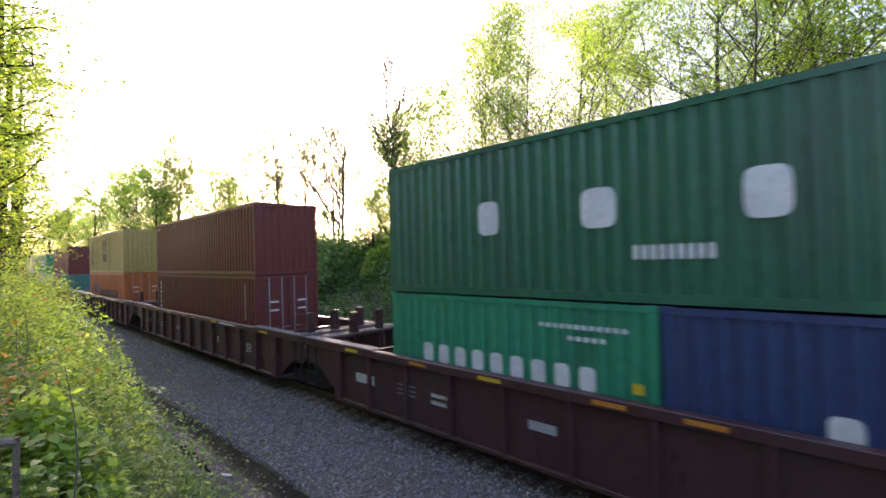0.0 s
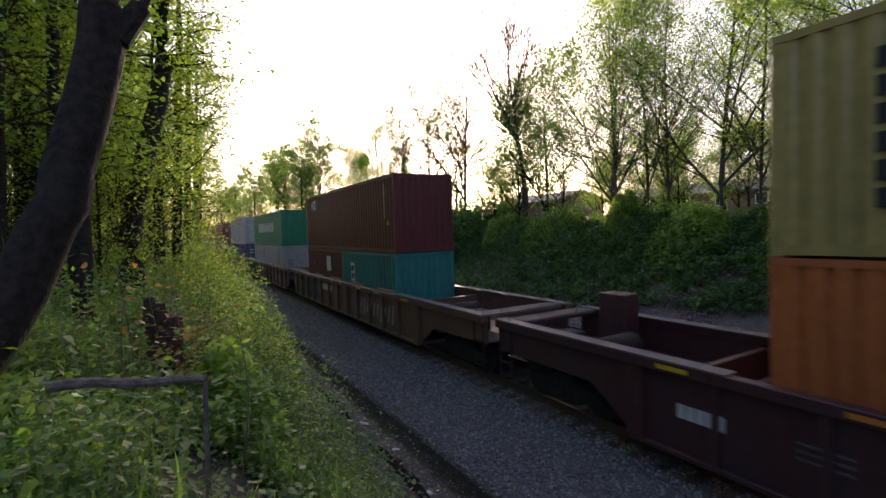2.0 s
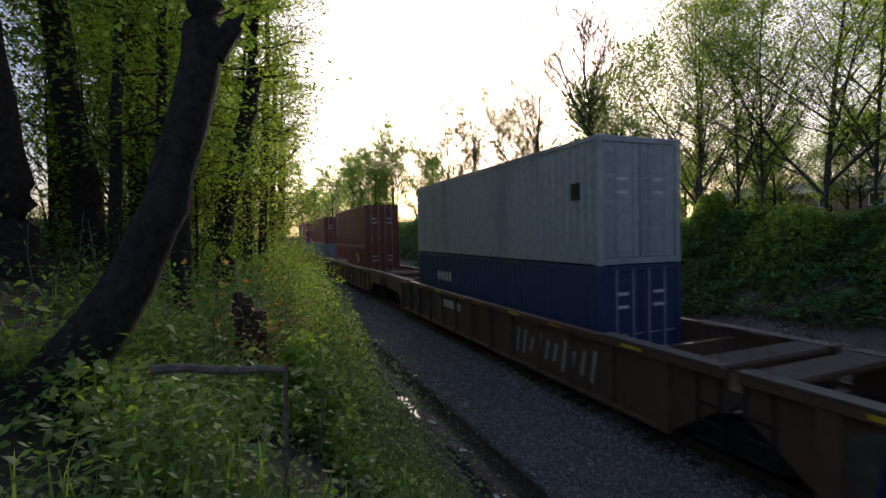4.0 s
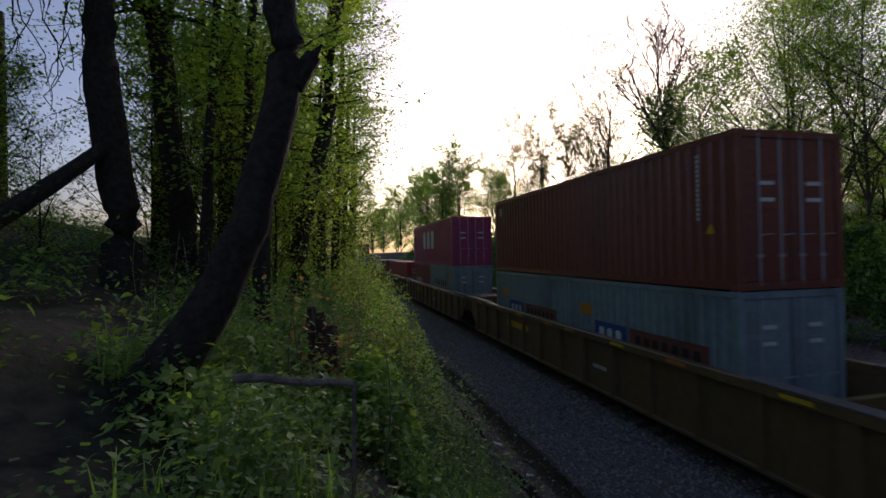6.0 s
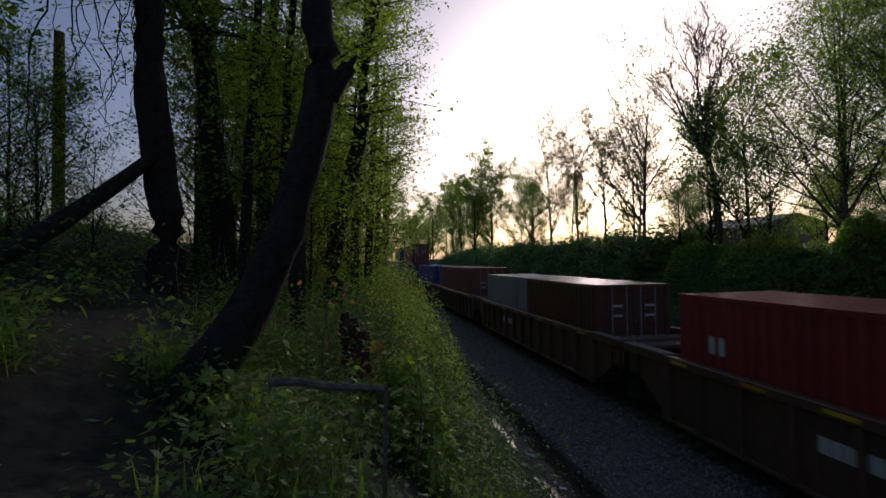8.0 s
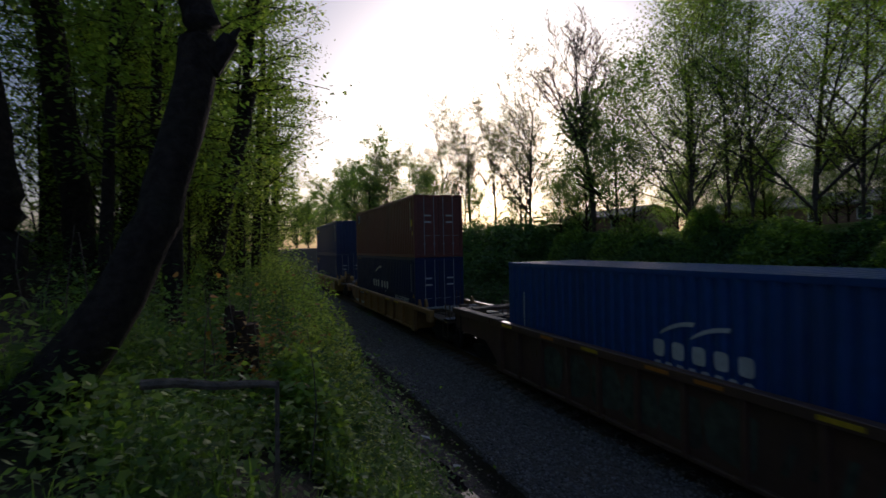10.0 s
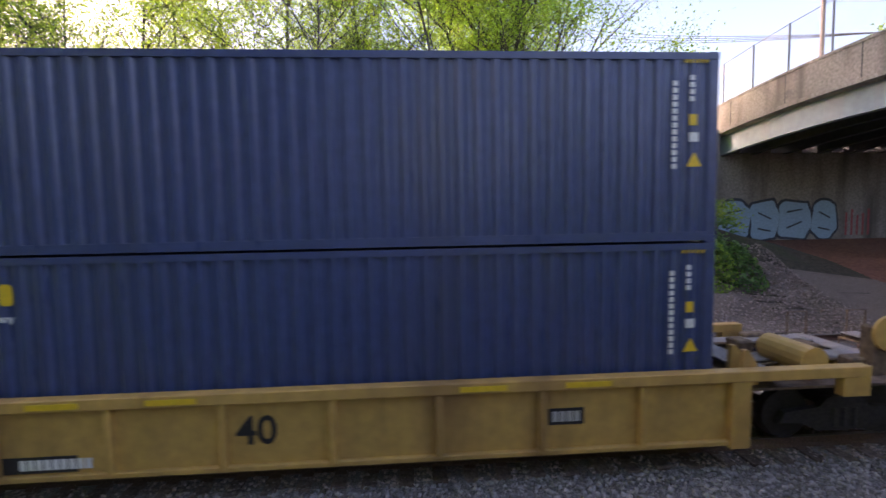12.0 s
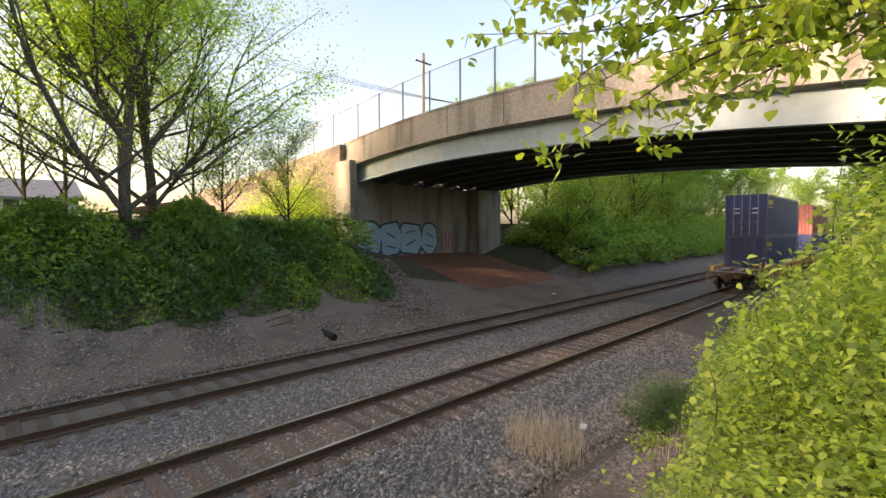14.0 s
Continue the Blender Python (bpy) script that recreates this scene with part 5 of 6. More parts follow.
def container(colour, feet, height, s, z, doors, label, marks=(), slide=0.0):
    """A steel freight container. doors: the end that opens, 1 ahead and -1 behind."""
    L = 12.192 if feet == 40 else 6.058
    s += slide
    marks = [(m[0], m[1] - slide, *m[2:]) for m in marks]
    W, mat = 2.438, PAINTS[colour]
    c = thing("container", label, "container", "containers of the train", at=(s, TRACK_NEAR, z))
    CONTAINERS.append((c, s, z))
    key = (colour, feet, height)
    for side in (-1, 1):
        part_of_mesh("side_wall", shared(("side",) + key, lambda: corrugated(L - 0.32, 0.16, height - 0.11), "side_wall", mat), c, 0, side * (W / 2 - 0.012), 0, 0 if side < 0 else 180)
        part_of_mesh("bottom_rail", shared(("brail",) + key, lambda: beam(-L / 2 + 0.16, L / 2 - 0.16, -0.03, 0.03, 0.03, 0.165), "bottom_rail", mat), c, 0, side * (W / 2 - 0.035))
        part_of_mesh("top_rail", shared(("trail",) + key, lambda: beam(-L / 2 + 0.16, L / 2 - 0.16, -0.03, 0.03, height - 0.115, height - 0.012), "top_rail", mat), c, 0, side * (W / 2 - 0.032))
        for end in (-1, 1):
            part_of_mesh("corner_post", shared(("post",) + key, lambda: beam(-0.08, 0.08, -0.075, 0.075, 0.11, height - 0.11, 0.012), "corner_post", mat), c, end * (L / 2 - 0.085), side * (W / 2 - 0.08))
            for zz in (0.06, height - 0.06):
                part_of_mesh("corner_casting", shared(("cast", colour), lambda: beam(-0.089, 0.089, -0.081, 0.081, -0.059, 0.059, 0.01), "corner_casting", mat), c, end * (L / 2 - 0.09), side * (W / 2 - 0.082), zz)
    part_of_mesh("roof", shared(("roof",) + key, lambda: roof_bm(L, W, height), "roof", mat), c)
    part_of_mesh("floor", shared(("floor", feet), lambda: beam(-L / 2 + 0.1, L / 2 - 0.1, -W / 2 + 0.07, W / 2 - 0.07, 0.04, 0.14), "floor", STEEL_DARK), c)
    for end in (-1, 1):
        part_of_mesh("end_sill", shared(("sill", colour), lambda: beam(-0.05, 0.05, -W / 2 + 0.16, W / 2 - 0.16, 0.02, 0.16), "end_sill", mat), c, end * (L / 2 - 0.06))
        part_of_mesh("end_header", shared(("head",) + key, lambda: beam(-0.05, 0.05, -W / 2 + 0.16, W / 2 - 0.16, height - 0.14, height - 0.01), "end_header", mat), c, end * (L / 2 - 0.06))
        if end == doors:
            for k in (-1, 1):
                d = part_of_mesh("door", shared(("door",) + key, lambda: door_bm(height), "door", mat), c, end * (L / 2 - 0.07), k * 0.535)
                for i in range(4):
                    hp = (height - 0.55) / 4
                    part_of_mesh("door_panel", shared(("panel", colour, height), lambda: beam(-0.034, 0.034, -0.47, 0.47, 0, hp - 0.10, 0.008), "door_panel", mat), d, 0, 0, 0.3 + i * hp)
                part_of_mesh("door_gasket", shared(("gasket", height), lambda: beam(-0.028, 0.028, -0.008, 0.008, 0.17, height - 0.15), "door_gasket", BLACK), d, 0, 0.533)
                for b in (-0.30, 0.18):
                    part_of_mesh("locking_bar", shared(("bar", height), lambda: bar_bm(height), "locking_bar", GALV), d, end * 0.05, b * k)
                for zz in (1.05, 1.35):
                    bm = bmesh.new()
                    box(bm, end * 0.045 - 0.006, end * 0.045 + 0.006, -0.16, 0.16, zz + 0.55, zz + 0.62)
                    part("door_marking", bm, WHITE, d)
        else:
            part_of_mesh("end_wall", shared(("end", colour, height), lambda: corrugated(W - 0.3, 0.15, height - 0.13), "end_wall", mat), c, end * (L / 2 - 0.03), 0, 0, 90 if end > 0 else -90)
    for i, m in enumerate(marks):
        mark(c, L, W, height, 0.005 * (i % 4), *m)
    return c


def roof_bm(L, W, height):
    """One pressed sheet with shallow cross ribs."""
    bm = bmesh.new()
    n = int(L / 0.22)
    xs = [(-L / 2 + 0.1 + (i + u) * (L - 0.2) / n, z) for i in range(n) for u, z in ((0.1, -0.03), (0.3, -0.008), (0.7, -0.008), (0.9, -0.03))]
    rows = [[bm.verts.new((x, s * (W / 2 - 0.06), height + z)) for x, z in xs] for s in (-1, 1)]
    for i in range(len(xs) - 1):
        bm.faces.new((rows[0][i], rows[0][i + 1], rows[1][i + 1], rows[1][i]))
    return bm


def door_bm(height):
    bm = bmesh.new()
    box(bm, -0.025, 0.025, -0.525, 0.525, 0.165, height - 0.145, 0.01)
    return bm


def bar_bm(height):
    bm = bmesh.new()
    tube(bm, (0, 0, 0.10), (0, 0, height - 0.08), 0.017, n=8)
    box(bm, -0.02, 0.03, -0.05, 0.05, 0.6, 0.66)
    tube(bm, (0.02, 0, 1.0), (0.02, 0.28, 1.02), 0.012, n=6)
    return bm


def lozenge(x0, x1, z0, z1, y):
    """One plain painted block with rounded corners."""
    cx, cz, w, h = (x0 + x1) / 2, (z0 + z1) / 2, (x1 - x0) / 2, (z1 - z0) / 2
    bm = bmesh.new()
    prism(bm, [(cx + w * math.copysign(abs(math.cos(q)) ** 0.5, math.cos(q)), cz + h * 0.92 * math.copysign(abs(math.sin(q)) ** 0.5, math.sin(q))) for q in np.linspace(0.1, 2 * math.pi + 0.1, 20, endpoint=False)], y - 0.003, y)
    return bm


def mark(c, L, W, height, proud, kind, x, z, w, h, mat, name="painted_mark"):
    """A flat painted mark on the wall beside the line: x from the middle, z from the floor."""
    y = -W / 2 + 0.008 - proud
    bm = bmesh.new()
    if kind == "word":  # the plain shapes of a word mark, one for each of its letters
        n = name if isinstance(name, int) else max(1, round(w / (h * 0.8)))
        pitch = w / n
        for i in range(n):
            a, b = x - w / 2 + i * pitch + pitch * 0.19, x - w / 2 + (i + 1) * pitch - pitch * 0.19
            part("paint_shape", lozenge(a, b, z - h / 2, z + h / 2, y), mat, c)
        bm.free()
        return
    elif kind == "letters":
        # name holds what is written
        text_part(name, x, y - 0.003, z, h, mat, c)
        bm.free()
        return
    elif kind == "disc":
        bm.faces.new([bm.verts.new((x + w / 2 * math.cos(a), y, z + h / 2 * math.sin(a))) for a in np.linspace(0, 2 * math.pi, 24, endpoint=False)])
    elif kind == "triangle":
        bm.faces.new([bm.verts.new(p) for p in ((x - w / 2, y, z - h / 2), (x + w / 2, y, z - h / 2), (x, y, z + h / 2))])
    elif kind == "arc":
        top = [(x - w / 2 + w * u, z - h / 2 + h * math.sin(u * math.pi / 2) ** 0.7) for u in np.linspace(0, 1, 14)]
        low = [(x - w / 2 + w * (0.04 + 0.9 * u), z - h / 2 + h * 0.72 * math.sin(u * math.pi / 2) ** 0.9) for u in np.linspace(1, 0, 14)]
        bm.faces.new([bm.verts.new((p, y, q)) for p, q in top + low])
    elif kind == "column":
        n = max(2, round(h / (w * 1.5)))
        for i in range(n):
            part("paint_block", beam(x - w / 2, x + w / 2, y - 0.003, y, z - h / 2 + i * h / n + h / n * 0.14, z - h / 2 + (i + 1) * h / n - h / n * 0.14), mat, c)
        bm.free()
        return
    elif kind == "hazard":
        for i in range(5):
            u = x - w / 2 + i * w / 5
            bm.faces.new([bm.verts.new(p) for p in ((u, y, z - h / 2), (u + w * 0.1, y, z - h / 2), (u + w * 0.16, y, z + h / 2), (u + w * 0.06, y, z + h / 2))])
    else:
        box(bm, x - w / 2, x + w / 2, y - 0.004, y, z - h / 2, z + h / 2)
    part("painted_mark", bm, mat, c)


def text_part(words, x, y, z, size, mat, parent):
    cu = bpy.data.curves.new("lettering", "FONT")
    cu.body, cu.size, cu.extrude, cu.align_x, cu.align_y = words, size * 1.35, 0.002, "CENTER", "CENTER"
    cu.offset = size * 0.022
    ob = bpy.data.objects.new("lettering", cu)
    scene.collection.objects.link(ob)
    bpy.context.view_layer.update()
    me = bpy.data.meshes.new_from_object(ob.evaluated_get(bpy.context.evaluated_depsgraph_get()))
    bpy.data.objects.remove(ob)
    me.materials.clear()
    me.materials.append(mat)
    t = new("lettering", me)
    t.parent = parent
    t.matrix_basis = pose(x, y, z, 90, 0, 0)
    return t


WHEEL_BM = bmesh.new()
tube(WHEEL_BM, (0, -0.06, 0), (0, 0.06, 0), 0.42, n=20)
tube(WHEEL_BM, (0, -0.075, 0), (0, -0.055, 0), 0.455, n=20)
WHEEL = finish(WHEEL_BM, "wheel", STEEL_DARK)


def bogie(parent, x):
    for side in (-1, 1):
        bm = bmesh.new()
        prism(bm, [(-1.15, 0.38), (-1.05, 0.56), (-0.45, 0.62), (-0.3, 0.78), (0.3, 0.78), (0.45, 0.62), (1.05, 0.56), (1.15, 0.38), (0.75, 0.36), (0.45, 0.22), (-0.45, 0.22), (-0.75, 0.36)], side * 0.98 - 0.06, side * 0.98 + 0.06)
        f = part("side_frame", bm, STEEL_DARK, parent)
        f.location = (x, 0, 0)
        bm = bmesh.new()
        for k in (-0.18, 0.0, 0.18):
            tube(bm, (k, side * 1.0, 0.28), (k, side * 1.0, 0.6), 0.07, n=8)
        s = part("spring", bm, STEEL_DARK, f)
        for k in (-0.88, 0.88):
            w = part_of_mesh("wheel", WHEEL, parent, x + k, side * 0.78, 0.455, 0 if side > 0 else 180)
    for k in (-0.88, 0.88):
        bm = bmesh.new()
        tube(bm, (k, -0.75, 0.455), (k, 0.75, 0.455), 0.08, n=8)
        part("axle", bm, STEEL_DARK, parent).location = (x, 0, 0)
    part("bolster", beam(-0.2, 0.2, -1.0, 1.0, 0.55, 0.8), STEEL_DARK, parent).location = (x, 0, 0)


def well_car(label, s, mat, plate, chord, deck, top, ends=(1, 1), marks=(), taper=False):
    """A well car: plate, chord and deck are half lengths; ends: 1 with a platform and bogie of its own, 0 sharing the next unit's."""
    c = thing("well_car", label, "railway car", "cars of the train", at=(s, TRACK_NEAR, 0))
    CARS.append((c, s))
    for side in (-1, 1):
        y0, y1 = side * 1.37, side * 1.41
        bm = bmesh.new()
        prism(bm, [(-plate - 1.1, 0.86), (-plate + 0.1, 0.34), (plate, 0.34), (plate, top - 0.15), (-plate - 1.1, top - 0.15)] if taper else [(-plate, 0.34), (plate, 0.34), (plate, top - 0.15), (-plate, top - 0.15)], min(y0, y1), max(y0, y1))
        sp = part("side_plate", bm, mat, c)
        bm = bmesh.new()
        box(bm, -chord, chord, side * 1.44 - 0.10, side * 1.44 + 0.10, top - 0.17, top, 0.012)
        part("top_chord", bm, mat, c)
        bm = bmesh.new()
        box(bm, -plate, plate, side * 1.42 - 0.07, side * 1.42 + 0.07, 0.28, 0.36, 0.01)
        part("bottom_chord", bm, mat, c)
        n = 9
        for k in range(n):
            x = -plate + 0.12 + k * (2 * plate - 0.24) / (n - 1)
            wide = 0.16 if k in (0, n - 1) else 0.05
            if taper and k == 0:
                continue
            bm = bmesh.new()
            box(bm, x - wide, x + wide, side * 1.455 - 0.072, side * 1.455 + 0.072, 0.24 if k in (0, n - 1) else 0.34, top - 0.16, 0.01)
            part("rib", bm, mat, sp)
        for e in (-1, 1):
            bm = bmesh.new()
            box(bm, e * chord - (0.45 if e > 0 else 0.0), e * chord + (0.45 if e < 0 else 0.0), side * 1.44 - 0.09, side * 1.44 + 0.09, top - 0.48, top - 0.168, 0.01)
            part("chord_end", bm, mat, c)
            for k in (0.35, 0.6):
                bm = bmesh.new()
                box(bm, e * plate * k - 0.35, e * plate * k + 0.35, side * 1.547 - 0.004, side * 1.547 + 0.004, top - 0.13, top - 0.05)
                part("reflector", bm, YELLOW, c)
    bm = bmesh.new()
    for k in range(7):
        x = -plate + 0.3 + k * (2 * plate - 0.6) / 6
        box(bm, x - 0.2, x + 0.2, -1.37, 1.37, 0.36, 0.44)
    part("well_floor", bm, STEEL_DARK, c)
    for e, own in zip((-1, 1), ends):
        bm = bmesh.new()
        box(bm, min(e * (plate + 0.1), e * deck), max(e * (plate + 0.1), e * deck), -0.55, 0.55, 0.82, 1.08, 0.015)
        part("end_sill", bm, CAR_GRIME, c)
        bm = bmesh.new()
        box(bm, min(e * plate, e * (plate + 0.1)), max(e * plate, e * (plate + 0.1)), -1.37, 1.37, 0.36, 1.15)
        part("bulkhead", bm, mat, c)
        bm = bmesh.new()
        x0, x1 = sorted((e * (plate + 0.15), e * (deck - 0.05)))
        box(bm, x0, x1, -1.35, 1.35, 1.08, 1.12)
        plat = part("platform", bm, CAR_GRIME, c, "worn grimy steel end platform")
        cross = part("walkway", beam(e * (plate + 0.55) - 0.24, e * (plate + 0.55) + 0.24, -1.36, 1.36, 1.24, 1.27), STEEL_DARK, c, "open steel grating walkway")
        for k in range(7):
            part_of_mesh("slat", shared("cross slat", lambda: beam(-0.018, 0.018, -1.34, 1.34, 1.27, 1.30), "slat", GRATE), cross, e * (plate + 0.55) + (k - 3) * 0.068)
        xa, xb = sorted((e * (plate + 0.8), e * (deck - 0.5)))
        for yy in (-0.25, 0.85):
            along = part("walkway", beam(xa, xb, yy - 0.22, yy + 0.22, 1.22, 1.25), STEEL_DARK, c, "open steel grating walkway")
            for k in range(6):
                part_of_mesh("slat", shared(("long slat", xa, xb), lambda: beam(xa, xb, -0.018, 0.018, 1.25, 1.28), "slat", GRATE), along, 0, yy + (k - 2.5) * 0.07)
            for q in (0.25, 0.75):
                bm = bmesh.new()
                box(bm, xa + (xb - xa) * q - 0.03, xa + (xb - xa) * q + 0.03, yy - 0.2, yy + 0.2, 1.12, 1.222)
                part("walkway_bracket", bm, mat, c)
        endgrate = part("walkway", beam(e * (deck - 0.28) - 0.2, e * (deck - 0.28) + 0.2, -1.36, 1.36, 1.16, 1.19), STEEL_DARK, c, "open steel grating walkway")
        for k in range(6):
            part_of_mesh("slat", shared("end slat", lambda: beam(-0.018, 0.018, -1.34, 1.34, 1.19, 1.22), "slat", GRATE), endgrate, e * (deck - 0.28) + (k - 2.5) * 0.066)
        for k in range(7):  # brake rods, pipes and levers lying on the end deck
            y0, lift = -1.0 + 0.33 * k, 0.05 + 0.03 * (k * 3 % 4)
            bm = bmesh.new()
            rope(bm, [Vector((e * (plate + 0.9), y0, 1.12 + lift)), Vector((e * (plate + 1.5), y0 + 0.12 * math.sin(k * 2.1), 1.14 + lift)), Vector((e * (deck - 1.1), y0 + 0.2 * math.cos(k), 1.13 + lift)), Vector((e * (deck - 0.6), y0 + 0.3 * math.sin(k * 1.3), 1.12))], 0.02 + 0.008 * (k % 3), 0.02, 6)
            part("brake_rod", bm, CAR_GRIME if k % 2 else STEEL_DARK, c)
        for x, y, w, d, h in ((plate + 1.2, 0.35, 0.3, 0.4, 0.32), (deck - 1.0, -0.75, 0.4, 0.3, 0.26), (deck - 0.9, 0.4, 0.26, 0.5, 0.2), (plate + 2.0, 1.05, 0.5, 0.22, 0.24)):
            part("brake_gear", beam(e * x - w / 2, e * x + w / 2, y - d / 2, y + d / 2, 1.12, 1.12 + h, 0.03), CAR_GRIME, c)
        for y in (-1.28, -0.98, 1.28):  # sloping guides that centre a container
            bm = bmesh.new()
            prism(bm, [(e * (plate + 0.02), top - 0.3), (e * (plate + 0.30), top - 0.3), (e * (plate + 0.26), top + 0.05), (e * (plate + 0.12), top + 0.26), (e * (plate + 0.05), top + 0.26)], y - 0.05, y + 0.05)
            part("container_guide", bm, mat, c)
        for y in (-1.25, 1.25):
            bm = bmesh.new()
            rope(bm, [Vector((e * (deck - 0.12), y, 1.1)), Vector((e * (deck - 0.12), y, 1.72)), Vector((e * (deck - 0.55), y, 1.72)), Vector((e * (deck - 0.55), y, 1.1))], 0.022, 0.022, 6)
            part("handrail", bm, mat if e < 0 and not taper else CAR_GRIME, c)
            bm = bmesh.new()
            for z in (0.52,):
                tube(bm, (e * (deck - 0.08), y * 1.1, z), (e * (deck - 0.55), y * 1.1, z), 0.016, n=6)
            for x in (deck - 0.08, deck - 0.55):
                tube(bm, (e * x, y * 1.1, 0.52), (e * x, y * 1.1, 1.1), 0.016, n=6)
            part("step", bm, mat if e < 0 and not taper else CAR_GRIME, c)
        if own:
            bogie(c, e * (deck - 1.45))
            bm = bmesh.new()
            tube(bm, (e * (deck - 0.1), 0, 0.85), (e * (deck + 0.45), 0, 0.85), 0.11, n=8)
            box(bm, e * (deck + 0.55) - 0.16, e * (deck + 0.55) + 0.16, -0.16, 0.16, 0.66, 1.02, 0.04)
            part("coupler", bm, RUST, c, "rusty knuckle coupler")
            bm = bmesh.new()
            pts = [Vector((e * (deck + 0.1 + 0.5 * u), -0.35, 0.75 - 0.9 * u * (1 - u))) for u in np.linspace(0, 1, 8)]
            rope(bm, pts, 0.028, 0.028, 6)
            part("air_hose", bm, STEEL_DARK, c)
    e = 1 if ends[1] else -1
    if not taper:
        bm = bmesh.new()
        tube(bm, (e * (deck - 0.75), -1.12, 1.85), (e * (deck - 0.75), -1.06, 1.85), 0.30, n=20)
        tube(bm, (e * (deck - 0.75), -1.18, 1.85), (e * (deck - 0.75), -1.0, 1.85), 0.05, n=8)
        part("brake_wheel", bm, mat, c)
        bm = bmesh.new()
        box(bm, e * (deck - 0.75) - 0.2, e * (deck - 0.75) + 0.2, -1.05, -0.75, 1.1, 1.95, 0.03)
        part("brake_box", bm, CAR_GRIME, c)
        bm = bmesh.new()
        tube(bm, (e * (plate + 1.35), -1.2, 1.45), (e * (plate + 1.35), -0.2, 1.45), 0.24, n=16)
        part("air_tank", bm, mat, c, "cream air reservoir")
    car_marks(c, s, top, marks)
    return c


def car_marks(c, s, top, marks):
    """Painted marks on the side of a car."""
    for kind, x, z, w, h, m, *word in marks:
        bm = bmesh.new()
        yy = -1.417 if z < top - 0.2 else -1.545
        if kind == "letters":
            bm.free()
            text_part(word[0], x, yy - 0.006, z, h, m, c)
            continue
        if kind == "code":
            n = max(2, round(w / (h * 0.75)))
            for i in range(n):
                part("paint_block", beam(x - w / 2 + i * w / n + 0.012, x - w / 2 + (i + 1) * w / n - 0.012, yy - 0.008, yy, z - h / 2, z + h / 2), m, c)
            bm.free()
            continue
        elif kind == "swell":  # faded swollen spray shapes, side by side
            n = max(2, round(w / 1.0))
            for i in range(n):
                cx, hw = x - w / 2 + (i + 0.5) * w / n, w / n * 0.47
                sb = bmesh.new()
                prism(sb, [(cx + hw * math.copysign(abs(math.cos(q)) ** 0.6, math.cos(q)) * (1 + 0.1 * math.sin(3 * q + i)), z + h / 2 * math.copysign(abs(math.sin(q)) ** 0.6, math.sin(q)) * (1 + 0.1 * math.cos(4 * q + i))) for q in np.linspace(0, 2 * math.pi, 28, endpoint=False)], yy - 0.004, yy - 0.001)
                part("spray_shape", sb, m, c)
            bm.free()
            continue
        elif kind == "tag":  # faded spray strokes, plain slanting bars of uneven height
            for i in range(int(w / 0.35)):
                px, up = x - w / 2 + i * 0.35, h * (0.36 + 0.14 * math.sin(i * 2.3 + x))
                sb = bmesh.new()
                prism(sb, [(px, z - up), (px + 0.11, z - up), (px + 0.24, z + up), (px + 0.13, z + up)], yy - 0.010, yy - 0.005)
                part("spray_stroke", sb, m, c)
            bm.free()
            continue
        else:
            box(bm, x - w / 2, x + w / 2, yy - 0.005, yy, z - h / 2, z + h / 2)
        part("painted_mark", bm, m, c)
    return c


